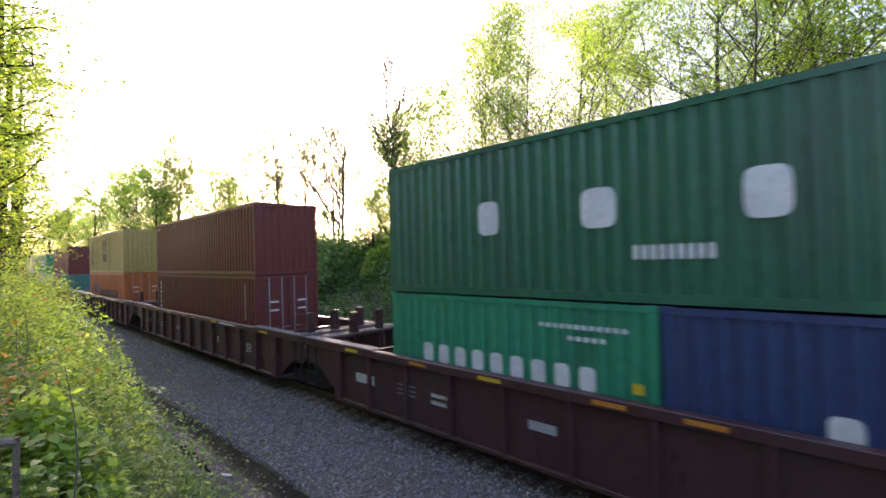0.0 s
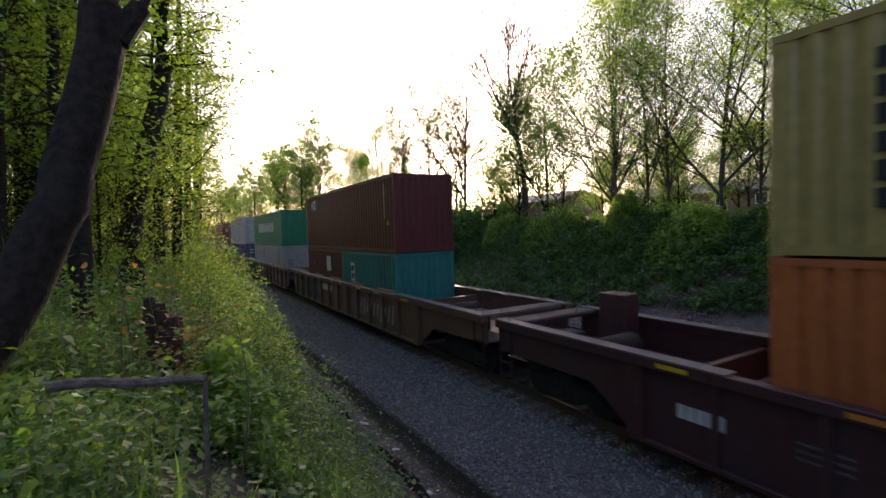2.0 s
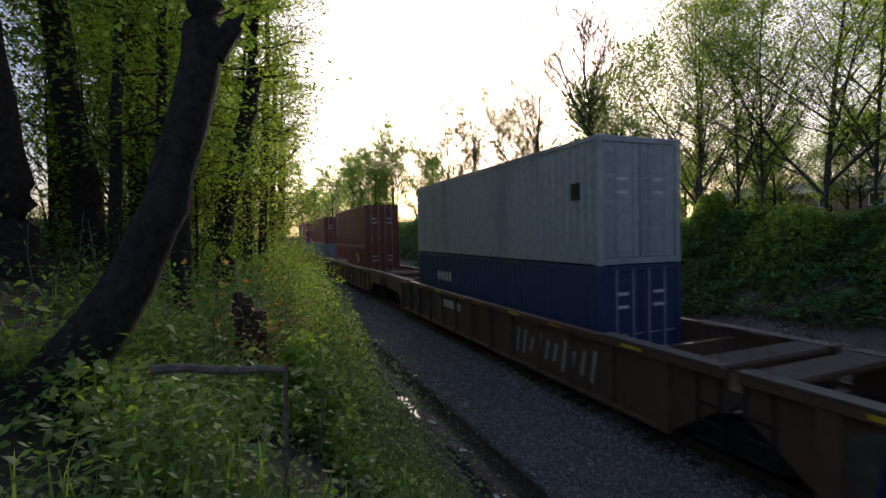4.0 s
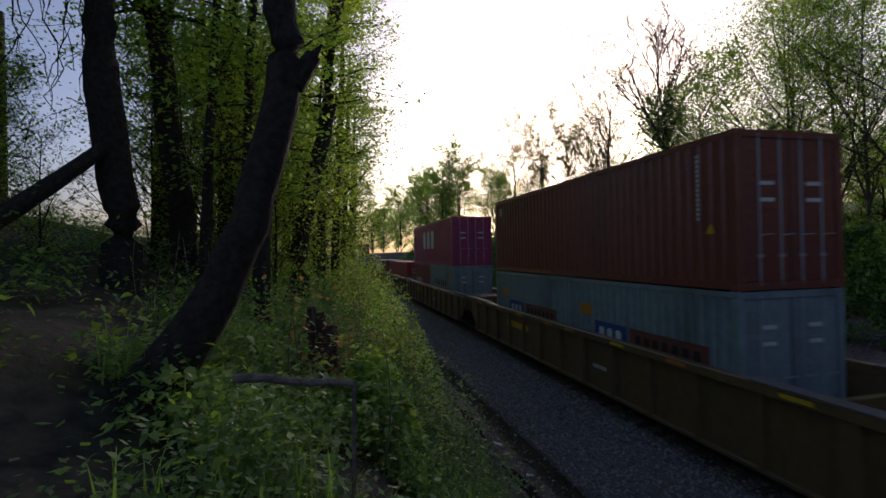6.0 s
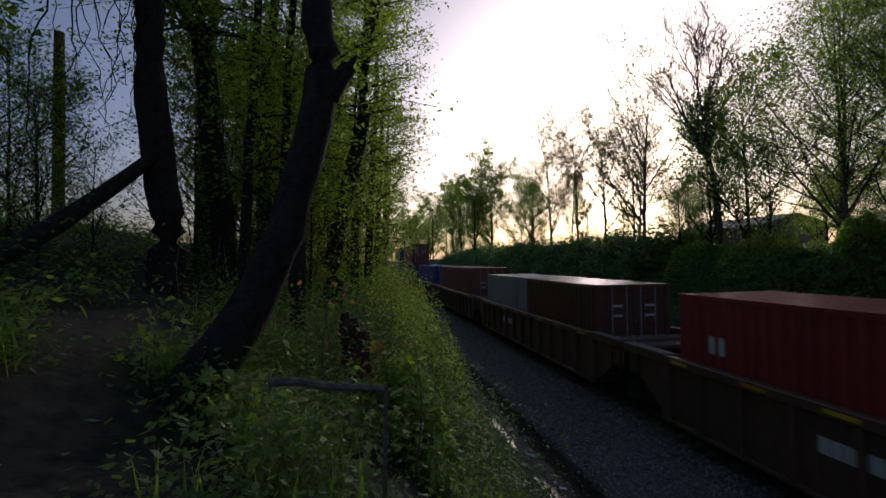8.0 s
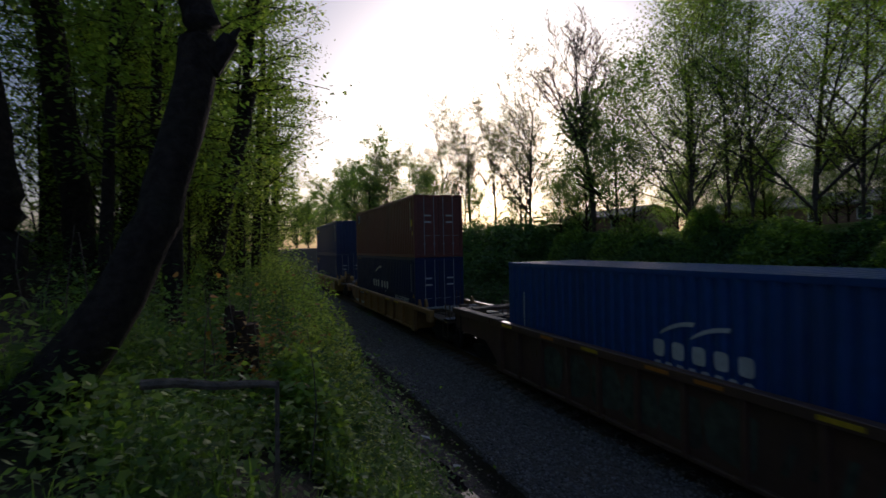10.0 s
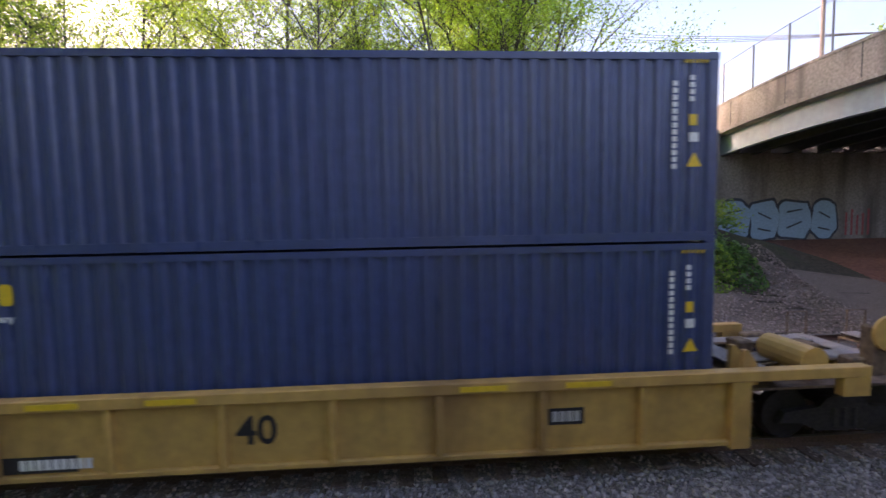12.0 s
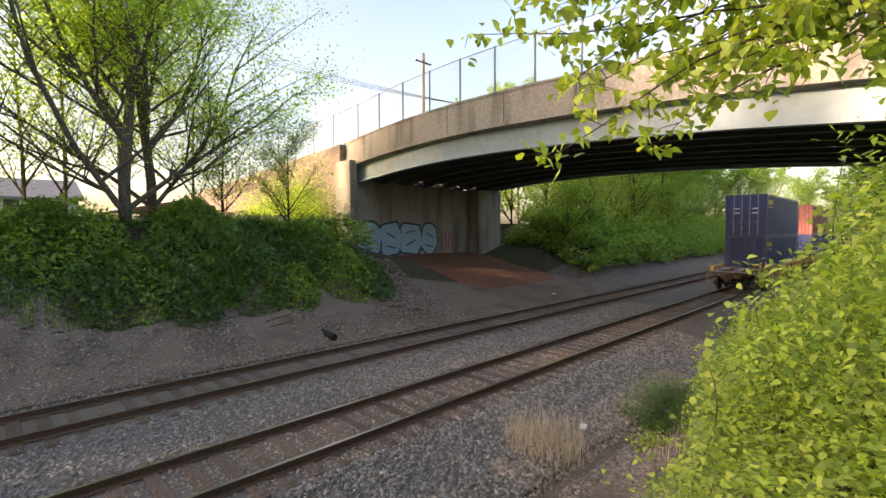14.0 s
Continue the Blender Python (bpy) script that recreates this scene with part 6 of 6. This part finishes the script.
def unit_car(label, s, mat, plate, reach, own, top, marks=(), wood=False, stands=()):
    """One unit of an articulated well car: reach is its length behind and ahead of the middle; own: an end with its own bogie and coupler."""
    c = thing("well_car", label, "railway car", "cars of the train", at=(s, TRACK_NEAR, 0))
    CARS.append((c, s))
    rear, front = -reach[0] + 0.12, reach[1] - 0.12
    for side in (-1, 1):
        bm = bmesh.new()
        prism(bm, [(-plate, 0.34), (plate, 0.34), (plate + 0.9, 0.98), (front, 1.02), (front, top - 0.15), (rear, top - 0.15), (rear, 1.02), (-plate - 0.9, 0.98)], side * 1.39 - 0.02, side * 1.39 + 0.02)
        sp = part("side_plate", bm, mat, c)
        part("top_chord", beam(rear, front, side * 1.44 - 0.10, side * 1.44 + 0.10, top - 0.17, top, 0.012), mat, c)
        part("bottom_chord", beam(-plate, plate, side * 1.42 - 0.07, side * 1.42 + 0.07, 0.28, 0.36, 0.01), mat, c)
        n = 13
        for k in range(n):
            x = -plate + 0.12 + k * (2 * plate - 0.24) / (n - 1)
            wide = 0.14 if k in (0, n - 1) else 0.045
            part("rib", beam(x - wide, x + wide, side * 1.455 - 0.072, side * 1.455 + 0.072, 0.30, top - 0.16, 0.01), mat, sp)
        for k in (0.08, 0.36, 0.6, 0.9):
            for e in (-1, 1):
                x = e * plate * k
                part("reflector", beam(x - 0.26, x + 0.26, side * 1.545 - 0.003, side * 1.545 + 0.003, top - 0.12, top - 0.05), YELLOW if k in (0.36, 0.9) else ORANGE_MARK, c)
    for k in range(7):
        x = -plate + 0.3 + k * (2 * plate - 0.6) / 6
        part("cross_bearer", beam(x - 0.2, x + 0.2, -1.37, 1.37, 0.36, 0.44), STEEL_DARK, c)
    for e, end, mine in ((-1, rear, own[0]), (1, front, own[1])):
        inner = e * 6.75 if plate > 7 else e * 6.45
        part("bulkhead", beam(*sorted((inner, inner + e * 0.1)), -1.37, 1.37, 0.36, 1.3), mat, c)
        part("end_sill", beam(*sorted((inner + e * 0.1, end)), -0.5, 0.5, 0.78, 1.06, 0.015), mat, c)
        part("platform", beam(*sorted((inner + e * 0.1, end - e * 0.05)), -1.36, 1.36, 1.0, 1.05), STEEL_DARK, c, "dark steel deck over the bogie")
        for side in (-1, 1):  # grating along the chord, then across the end
            part("chord_walkway", beam(*sorted((inner - e * 0.25, end - e * 0.02)), side * 1.40 - 0.15, side * 1.40 + 0.15, top + 0.002, top + 0.03), WALK, c, "worn steel grating on the chord")
        cross = part("walkway", beam(*sorted((end - e * 0.62, end - e * 0.04)), -1.25, 1.25, top - 0.09, top - 0.03), mat, c, "open steel grating walkway")
        for k in range(7):
            part_of_mesh("slat", shared(("unit slat", top), lambda: beam(-0.02, 0.02, -1.24, 1.24, top - 0.03, top + 0.012), "slat", WALK), cross, end - e * (0.09 + k * 0.08))
        part("deck_brace", beam(*sorted((inner + e * 0.5, inner + e * 0.62)), -1.36, 1.36, 1.05, top - 0.18), mat, c)
        for y in (-1.42, 1.42):
            bm = bmesh.new()
            rope(bm, [Vector((end - e * 0.12, y, top - 0.1)), Vector((end - e * 0.12, y, top + 0.62)), Vector((end - e * 0.42, y, top + 0.62)), Vector((end - e * 0.42, y, top - 0.1))], 0.014, 0.014, 6)
            part("handrail", bm, mat, c)
            for z in (0.46, 0.76, 1.06):
                part("ladder_rung", beam(*sorted((end - e * 0.08, end - e * 0.5)), y * 1.02 - 0.02, y * 1.02 + 0.02, z, z + 0.03), STEEL_DARK, c)
            for x in (end - e * 0.08, end - e * 0.5):
                part("ladder_stile", beam(x - 0.014, x + 0.014, y * 1.02 - 0.014, y * 1.02 + 0.014, 0.44, top - 0.16), STEEL_DARK, c)
        if mine:
            bogie(c, end - e * 1.7)
            bm = bmesh.new()
            tube(bm, (end - e * 0.1, 0, 0.85), (end + e * 0.35, 0, 0.85), 0.11, n=8)
            box(bm, *sorted((end + e * 0.2, end + e * 0.5)), -0.16, 0.16, 0.66, 1.02, 0.04)
            part("coupler", bm, RUST, c, "rusty knuckle coupler")
            bm = bmesh.new()
            rope(bm, [Vector((end + e * 0.45 * u, -0.35, 0.75 - 0.9 * u * (1 - u))) for u in np.linspace(0, 1, 8)], 0.028, 0.028, 6)
            part("air_hose", bm, STEEL_DARK, c)
            bm = bmesh.new()
            tube(bm, (end - e * 2.6, -1.15, 1.42), (end - e * 2.6, 0.1, 1.42), 0.27, n=16)
            part("air_tank", bm, STEEL_DARK, c, "dark air reservoir on the end deck", True)
            part("valve_box", beam(end - e * 1.5 - 0.25, end - e * 1.5 + 0.25, -0.9, -0.35, 1.05, 1.62, 0.03), STEEL_DARK, c)
        elif e > 0:
            bogie(c, reach[1])
    for x, y, wx, wy, h in stands:
        part("end_post", beam(x - wx / 2, x + wx / 2, y - wy / 2, y + wy / 2, 1.05, h, 0.02), mat, c, "upright steel post on the end deck")
    if wood:
        for k in range(5):
            x = -plate + 1.5 + k * 3.0
            part("plank", beam(x - 0.75, x + 0.75, -1.36, -1.28, top - 0.02, top + 0.07, 0.008), WOOD, c, "loose timber batten")
    car_marks(c, s, top, marks)
    return c


TOP53, TOP40 = 1.75, 1.47
POSTS = [(9.3, y, 0.22, 0.2, 2.35) for y in (-0.95, -0.1, 0.85)]
for s, reach, own, stands in ((-2.55, (9.82, 9.9), (False, False), [(-x, y, a, b, h) for x, y, a, b, h in POSTS[1:]]), (-22.2, (9.95, 9.83), (False, False), POSTS), (-42.1, (12.0, 9.95), (True, False), [(-10.2, 0.8, 0.75, 0.5, 2.35), *POSTS])):
    unit_car("dark maroon articulated well car with ribbed sides", s, CAR_MAROON, 8.15, reach, own, TOP53, stands=stands,
             marks=[("letters", 5.9, 0.95, 0, 0.3, WHITE, "53"), ("code", -6.95, 1.0, 0.75, 0.22, WHITE), ("code", -5.4, 1.1, 0.6, 0.04, GALV), ("code", -5.4, 1.0, 0.6, 0.04, GALV), ("code", -5.4, 0.9, 0.6, 0.04, GALV), ("code", -4.3, 1.05, 0.6, 0.08, WHITE), ("code", -4.3, 0.9, 0.6, 0.08, WHITE), ("panel", -1.9, 1.0, 0.55, 0.16, GALV), ("letters", 3.05, 0.95, 0, 0.24, WHITE, "B"), ("code", 4.2, 1.66, 1.4, 0.06, WHITE), ("letters", 7.75, 1.15, 0, 0.14, WHITE, "20"), ("letters", 7.75, 0.95, 0, 0.14, WHITE, "40")])
for s, reach, own in ((-66.3, (9.65, 11.9), (False, True)), (-85.6, (9.35, 9.65), (False, False)), (-104.3, (11.6, 9.35), (True, False))):
    unit_car("rust-brown articulated well car with faded graffiti along its side", s, CAR_BROWN, 8.15, reach, own, TOP53, wood=s == -66.3,
             marks=[("code", -2.0, 1.25, 2.0, 0.28, WHITE), ("tag", 4.5, 0.95, 4.0, 0.8, PAINTS["light grey"]), ("swell", -5.6, 0.95, 4.6, 0.95, SPRAY_DULL), ("tag", -5.6, 0.9, 4.0, 0.7, PAINTS["deep blue"])])
for s, reach, own in ((-127.7, (10.05, 11.6), (False, True)), (-147.8, (9.7, 10.05), (False, False)), (-167.2, (9.0, 9.7), (True, False))):
    unit_car("dirty ochre articulated well car with a long low side", s, CAR_OCHRE, 8.15, reach, own, TOP53, marks=[("code", -3.4, 1.2, 2.0, 0.22, YELLOW), ("code", 2.0, 0.9, 0.6, 0.1, WHITE)])
for s, reach, own in ((-183.3, (7.95, 6.9), (False, True)), (-199.2, (7.9, 7.95), (False, False)), (-215.0, (7.85, 7.9), (False, False)), (-230.7, (9.6, 7.85), (True, False))):
    unit_car("dark brown articulated well car with a pale painted side", s, CAR_BROWN, 6.35, reach, own, TOP53,
             marks=[("swell", -1.5, 0.95, 5.5, 0.9, SPRAY_DULL), ("tag", 3.0, 0.9, 3.0, 0.6, SPRAY_DULL)] if s in (-215.0, -230.7) else [("code", -2, 1.1, 1.5, 0.25, WHITE)])
for s, top in ((-250.8, 1.38), (-271.2, TOP40)):
    well_car("yellow well car with ribbed sides and a brake wheel" if s < -260 else "rusty amber well car with a tapered side", s, CAR_YELLOW if s < -260 else CAR_AMBER, 6.35, 8.35, 9.85, top, (1, 1), taper=s == -250.8,
             marks=[*([("panel", -3.96, 1.14, 2.3, 0.2, BLACK), ("code", -4.6, 1.14, 0.7, 0.13, WHITE), ("code", -3.5, 1.14, 1.1, 0.13, WHITE)] if s == -250.8 else []), *([] if s == -250.8 else [("panel", -4.9, 0.50, 2.6, 0.24, BLACK)]), ("code", -5.6, 0.50, 0.8, 0.15, WHITE), ("code", -3.9, 0.50, 1.0, 0.15, WHITE), *([] if s == -250.8 else [("letters", -1.1, 0.84, 0, 0.44, BLACK, "40"), ("panel", 3.5, 0.85, 0.55, 0.26, BLACK), ("code", 3.5, 0.85, 0.45, 0.16, PAINTS["light grey"])])])

W1, B1, Y1 = WHITE, BLACK, YELLOW
CODES = [("column", 5.2, 1.95, 0.06, 1.3, W1), ("triangle", 5.5, 1.15, 0.22, 0.2, Y1)]
H1, H2 = FLOOR + LOW, FLOOR + HIGH
# lower, then upper
container("bright green", 20, LOW, -5.6, FLOOR, 1, "bright green short container with a white word mark", [("word", 0.04, 1.33, 4.18, 0.46, W1, 9), ("word", 1.8, 2.17, 1.6, 0.09, W1, 12), ("word", 1.9, 1.98, 0.7, 0.09, W1, 5), ("panel", 2.72, 1.33, 0.16, 0.16, Y1)])
container("navy", 20, LOW, 0.5, FLOOR, 1, "navy blue short container with a white word mark", [("word", 0.3, 1.2, 3.2, 0.5, W1, 6)])
container("dark green", 40, HIGH, -2.55, H1, 1, "dark green container with large white letter blocks", [("word", -3.11, 1.5, 0.80, 0.70, W1, 1), ("word", -0.88, 1.5, 0.95, 0.70, W1, 1), ("word", 1.36, 1.5, 0.85, 0.72, W1, 1), ("word", 0.21, 0.78, 1.15, 0.24, W1, 9)])
container("maroon", 40, HIGH, -22.2, FLOOR, 1, "maroon container with white door bars", [("column", -5.4, 1.85, 0.16, 1.4, W1)] + CODES)
container("maroon", 40, LOW, -22.2, H2, -1, "maroon container stacked on another", [("word", -5.6, 2.3, 0.3, 0.12, W1)])
container("orange", 40, HIGH, -42.1, FLOOR, 1, "faded orange container with a black word mark", [("panel", -3.55, 1.7, 1.2, 0.78, BLUE_MARK), ("word", 1.27, 1.42, 6.4, 0.62, B1, 11), ("triangle", 5.2, 2.08, 0.24, 0.22, Y1)])
container("mustard", 40, HIGH, -42.1, H2, -1, "mustard yellow container with a black stacked mark", [("word", 0.1, 1.95, 1.5, 0.95, B1, 2), ("word", 0.07, 1.1, 1.35, 0.66, B1, 2), ("triangle", 5.5, 1.77, 0.26, 0.22, Y1), ("panel", 5.5, 0.79, 0.4, 0.12, Y1), ("column", -4.9, 1.5, 0.2, 1.9, B1), ("column", -4.4, 1.5, 0.2, 1.9, B1)])
container("dark maroon", 20, LOW, -69.35, FLOOR, 1, "dark red short container with a white panel", [("panel", 0.98, 1.88, 0.72, 0.74, W1), ("disc", -1.7, 1.8, 0.34, 0.34, BLUE_MARK)])
container("teal", 20, LOW, -63.25, FLOOR, -1, "teal short container with a white upright label", [("panel", -1.55, 1.5, 0.43, 1.15, W1), ("column", -1.55, 1.5, 0.25, 1.0, B1)])
container("dark maroon", 40, HIGH, -66.3, H1, -1, "dark maroon container with a small blue and white mark", [("panel", -4.35, 2.34, 1.25, 0.46, BLUE_MARK), ("panel", -4.35, 2.34, 0.42, 0.46, W1), ("column", -4.75, 2.34, 0.22, 0.26, W1), ("disc", -4.35, 2.34, 0.24, 0.28, BLUE_MARK), ("column", -3.95, 2.34, 0.2, 0.26, W1)] + CODES)
container("off white", 20, LOW, -88.65, FLOOR, -1, "dirty white short container", [("word", 0.8, 1.3, 2.4, 0.5, PAINTS["light grey"])])
container("off white", 20, LOW, -82.55, FLOOR, -1, "dirty white short container", [("word", -2.0, 2.1, 0.9, 0.2, PAINTS["light grey"])])
container("bright green", 40, LOW, -85.6, H1, -1, "bright green container with a white word mark", [("word", -0.1, 1.42, 6.8, 0.78, W1, 9)])
container("navy", 40, LOW, -104.3, FLOOR, 1, "navy blue container in a well car", [("word", -3, 1.7, 1.5, 0.4, W1)])
container("light grey", 40, HIGH, -104.3, H1, 1, "pale grey container stacked on a blue one", [("panel", 5.3, 1.7, 0.35, 0.4, B1)])
container("red", 20, LOW, -130.75, FLOOR, 1, "red short container with a white word mark", [("word", 0.0, 1.28, 4.6, 0.40, W1, 11), ("disc", 0.75, 1.75, 0.5, 0.25, PAINTS["pale blue grey"])])
container("rust red", 20, LOW, -124.65, FLOOR, 1, "rust red short container with an orange badge", [("disc", 0.6, 1.6, 0.6, 0.4, W1), ("panel", 0.2, 1.95, 1.2, 0.3, ORANGE_MARK)])
container("rust red", 40, HIGH, -127.7, H1, 1, "rust red container with a white upright mark", [("column", -5.12, 1.75, 0.26, 1.65, W1)])
for s in (-150.85, -144.75):
    container("pale blue grey", 20, LOW, s, FLOOR, 1, "weathered grey short container with a dark blue badge", [("panel", -0.88, 1.2, 1.35, 0.6, BLUE_MARK), ("word", -0.88, 1.2, 1.1, 0.36, W1, 3), ("panel", 1.15, 1.2, 2.4, 0.6, PAINTS["brick red"]), ("word", 1.15, 1.2, 2.1, 0.36, B1, 7), ("panel", -2.0, 1.75, 0.6, 0.3, ORANGE_MARK)])
container("rust red", 40, HIGH, -147.8, H1, 1, "rust red container stacked on two grey ones", [("panel", -5.4, 2.4, 0.3, 0.3, PAINTS["light grey"])] + CODES)
container("rust red", 20, LOW, -170.25, FLOOR, 1, "rust red short container", [("word", -1, 1.35, 2.4, 0.4, PAINTS["light grey"])])
container("pale blue grey", 20, LOW, -164.15, FLOOR, 1, "pale grey short container with a black word mark", [("word", 0.0, 1.5, 3.2, 0.42, B1, 6), ("disc", 2.3, 1.9, 0.5, 0.5, ORANGE_MARK)])
container("magenta", 40, HIGH, -167.2, H1, 1, "magenta container with large white letter blocks", [("word", -0.48, 1.7, 4.0, 1.35, W1, 3)])
container("red", 40, LOW, -183.3, FLOOR, 1, "red container in a well car", [("word", -5.0, 1.6, 0.5, 0.4, W1)])
container("light grey", 20, LOW, -202.3, FLOOR, 1, "pale grey short container in a well car", [])
container("brown", 20, LOW, -196.1, FLOOR, 1, "brown short container in a well car", [])
container("brick red", 40, HIGH, -215.0, FLOOR, 1, "brown-red container with a small white mark", [("panel", -5.12, 2.3, 0.4, 0.46, W1), ("panel", -5.05, 2.33, 0.22, 0.26, B1)])
container("blue", 40, HIGH, -230.7, FLOOR, 1, "blue container with a pale globe mark", [("word", 0.08, 1.44, 2.05, 0.34, W1, 5), ("arc", -0.35, 1.85, 0.75, 0.3, W1), ("arc", 0.3, 1.85, 0.75, 0.3, W1), ("word", 0.09, 1.12, 1.95, 0.2, W1, 8), ("column", -5.3, 1.5, 0.06, 1.2, W1), ("disc", 4.0, 1.7, 0.3, 0.4, Y1)])
container("deep blue", 40, HIGH, -250.8, FLOOR, 1, "deep blue container with a white word mark and swoosh", [("word", -1.25, 1.36, 1.55, 0.44, W1, 3), ("word", 0.6, 1.36, 1.6, 0.44, W1, 3), ("arc", -0.7, 2.17, 1.45, 0.42, W1), ("letters", 3.72, 0.92, 0, 0.30, W1, "eco container"), ("hazard", -5.5, 2.72, 0.5, 0.07, Y1), ("arc", 0.7, 0.98, 0.4, 0.16, W1)] + CODES, -0.35)
container("brick red", 40, HIGH, -250.8, H2, 1, "brick red container with a blue and yellow badge", [("panel", -5.5, 2.42, 0.46, 0.52, W1), ("panel", -5.5, 2.42, 0.40, 0.45, BLUE_MARK), ("arc", -5.5, 2.44, 0.3, 0.26, Y1), ("panel", 5.4, 1.6, 0.25, 0.3, Y1)] + CODES, -0.35)
for z, d in ((FLOOR, 1), (H2, -1)):
    container("navy", 40, HIGH, -271.2, z, d, "navy blue container with a yellow word mark", [
        ("word", -5.15, 2.36, 1.5, 0.34, Y1, 5), ("panel", -5.3, 2.03, 0.5, 0.11, RED_MARK), ("letters", -4.72, 2.02, 0, 0.11, W1, "company"), ("letters", -5.75, 2.02, 0, 0.10, W1, "an"), ("hazard", -5.7, 2.76, 0.4, 0.06, Y1), ("hazard", 5.6, 2.76, 0.4, 0.06, Y1),
        ("column", 5.25, 1.8, 0.07, 1.35, W1), ("column", 5.52, 2.35, 0.07, 0.42, W1), ("panel", 5.55, 1.88, 0.12, 0.17, Y1), ("panel", 5.56, 1.62, 0.14, 0.14, W1), ("triangle", 5.57, 1.28, 0.24, 0.22, Y1)], -0.14)


def motions():
    """The whole train rolls along the line at one speed."""
    times = (0.0, 3.5, 7.0, 10.5, 14.0)
    for c, s in CARS:
        walk(c, [(t, pose(s + SPEED * t, TRACK_NEAR, 0)) for t in times])
    for c, s, z in CONTAINERS:
        walk(c, [(t, pose(s + SPEED * t, TRACK_NEAR, z)) for t in times])


motions()
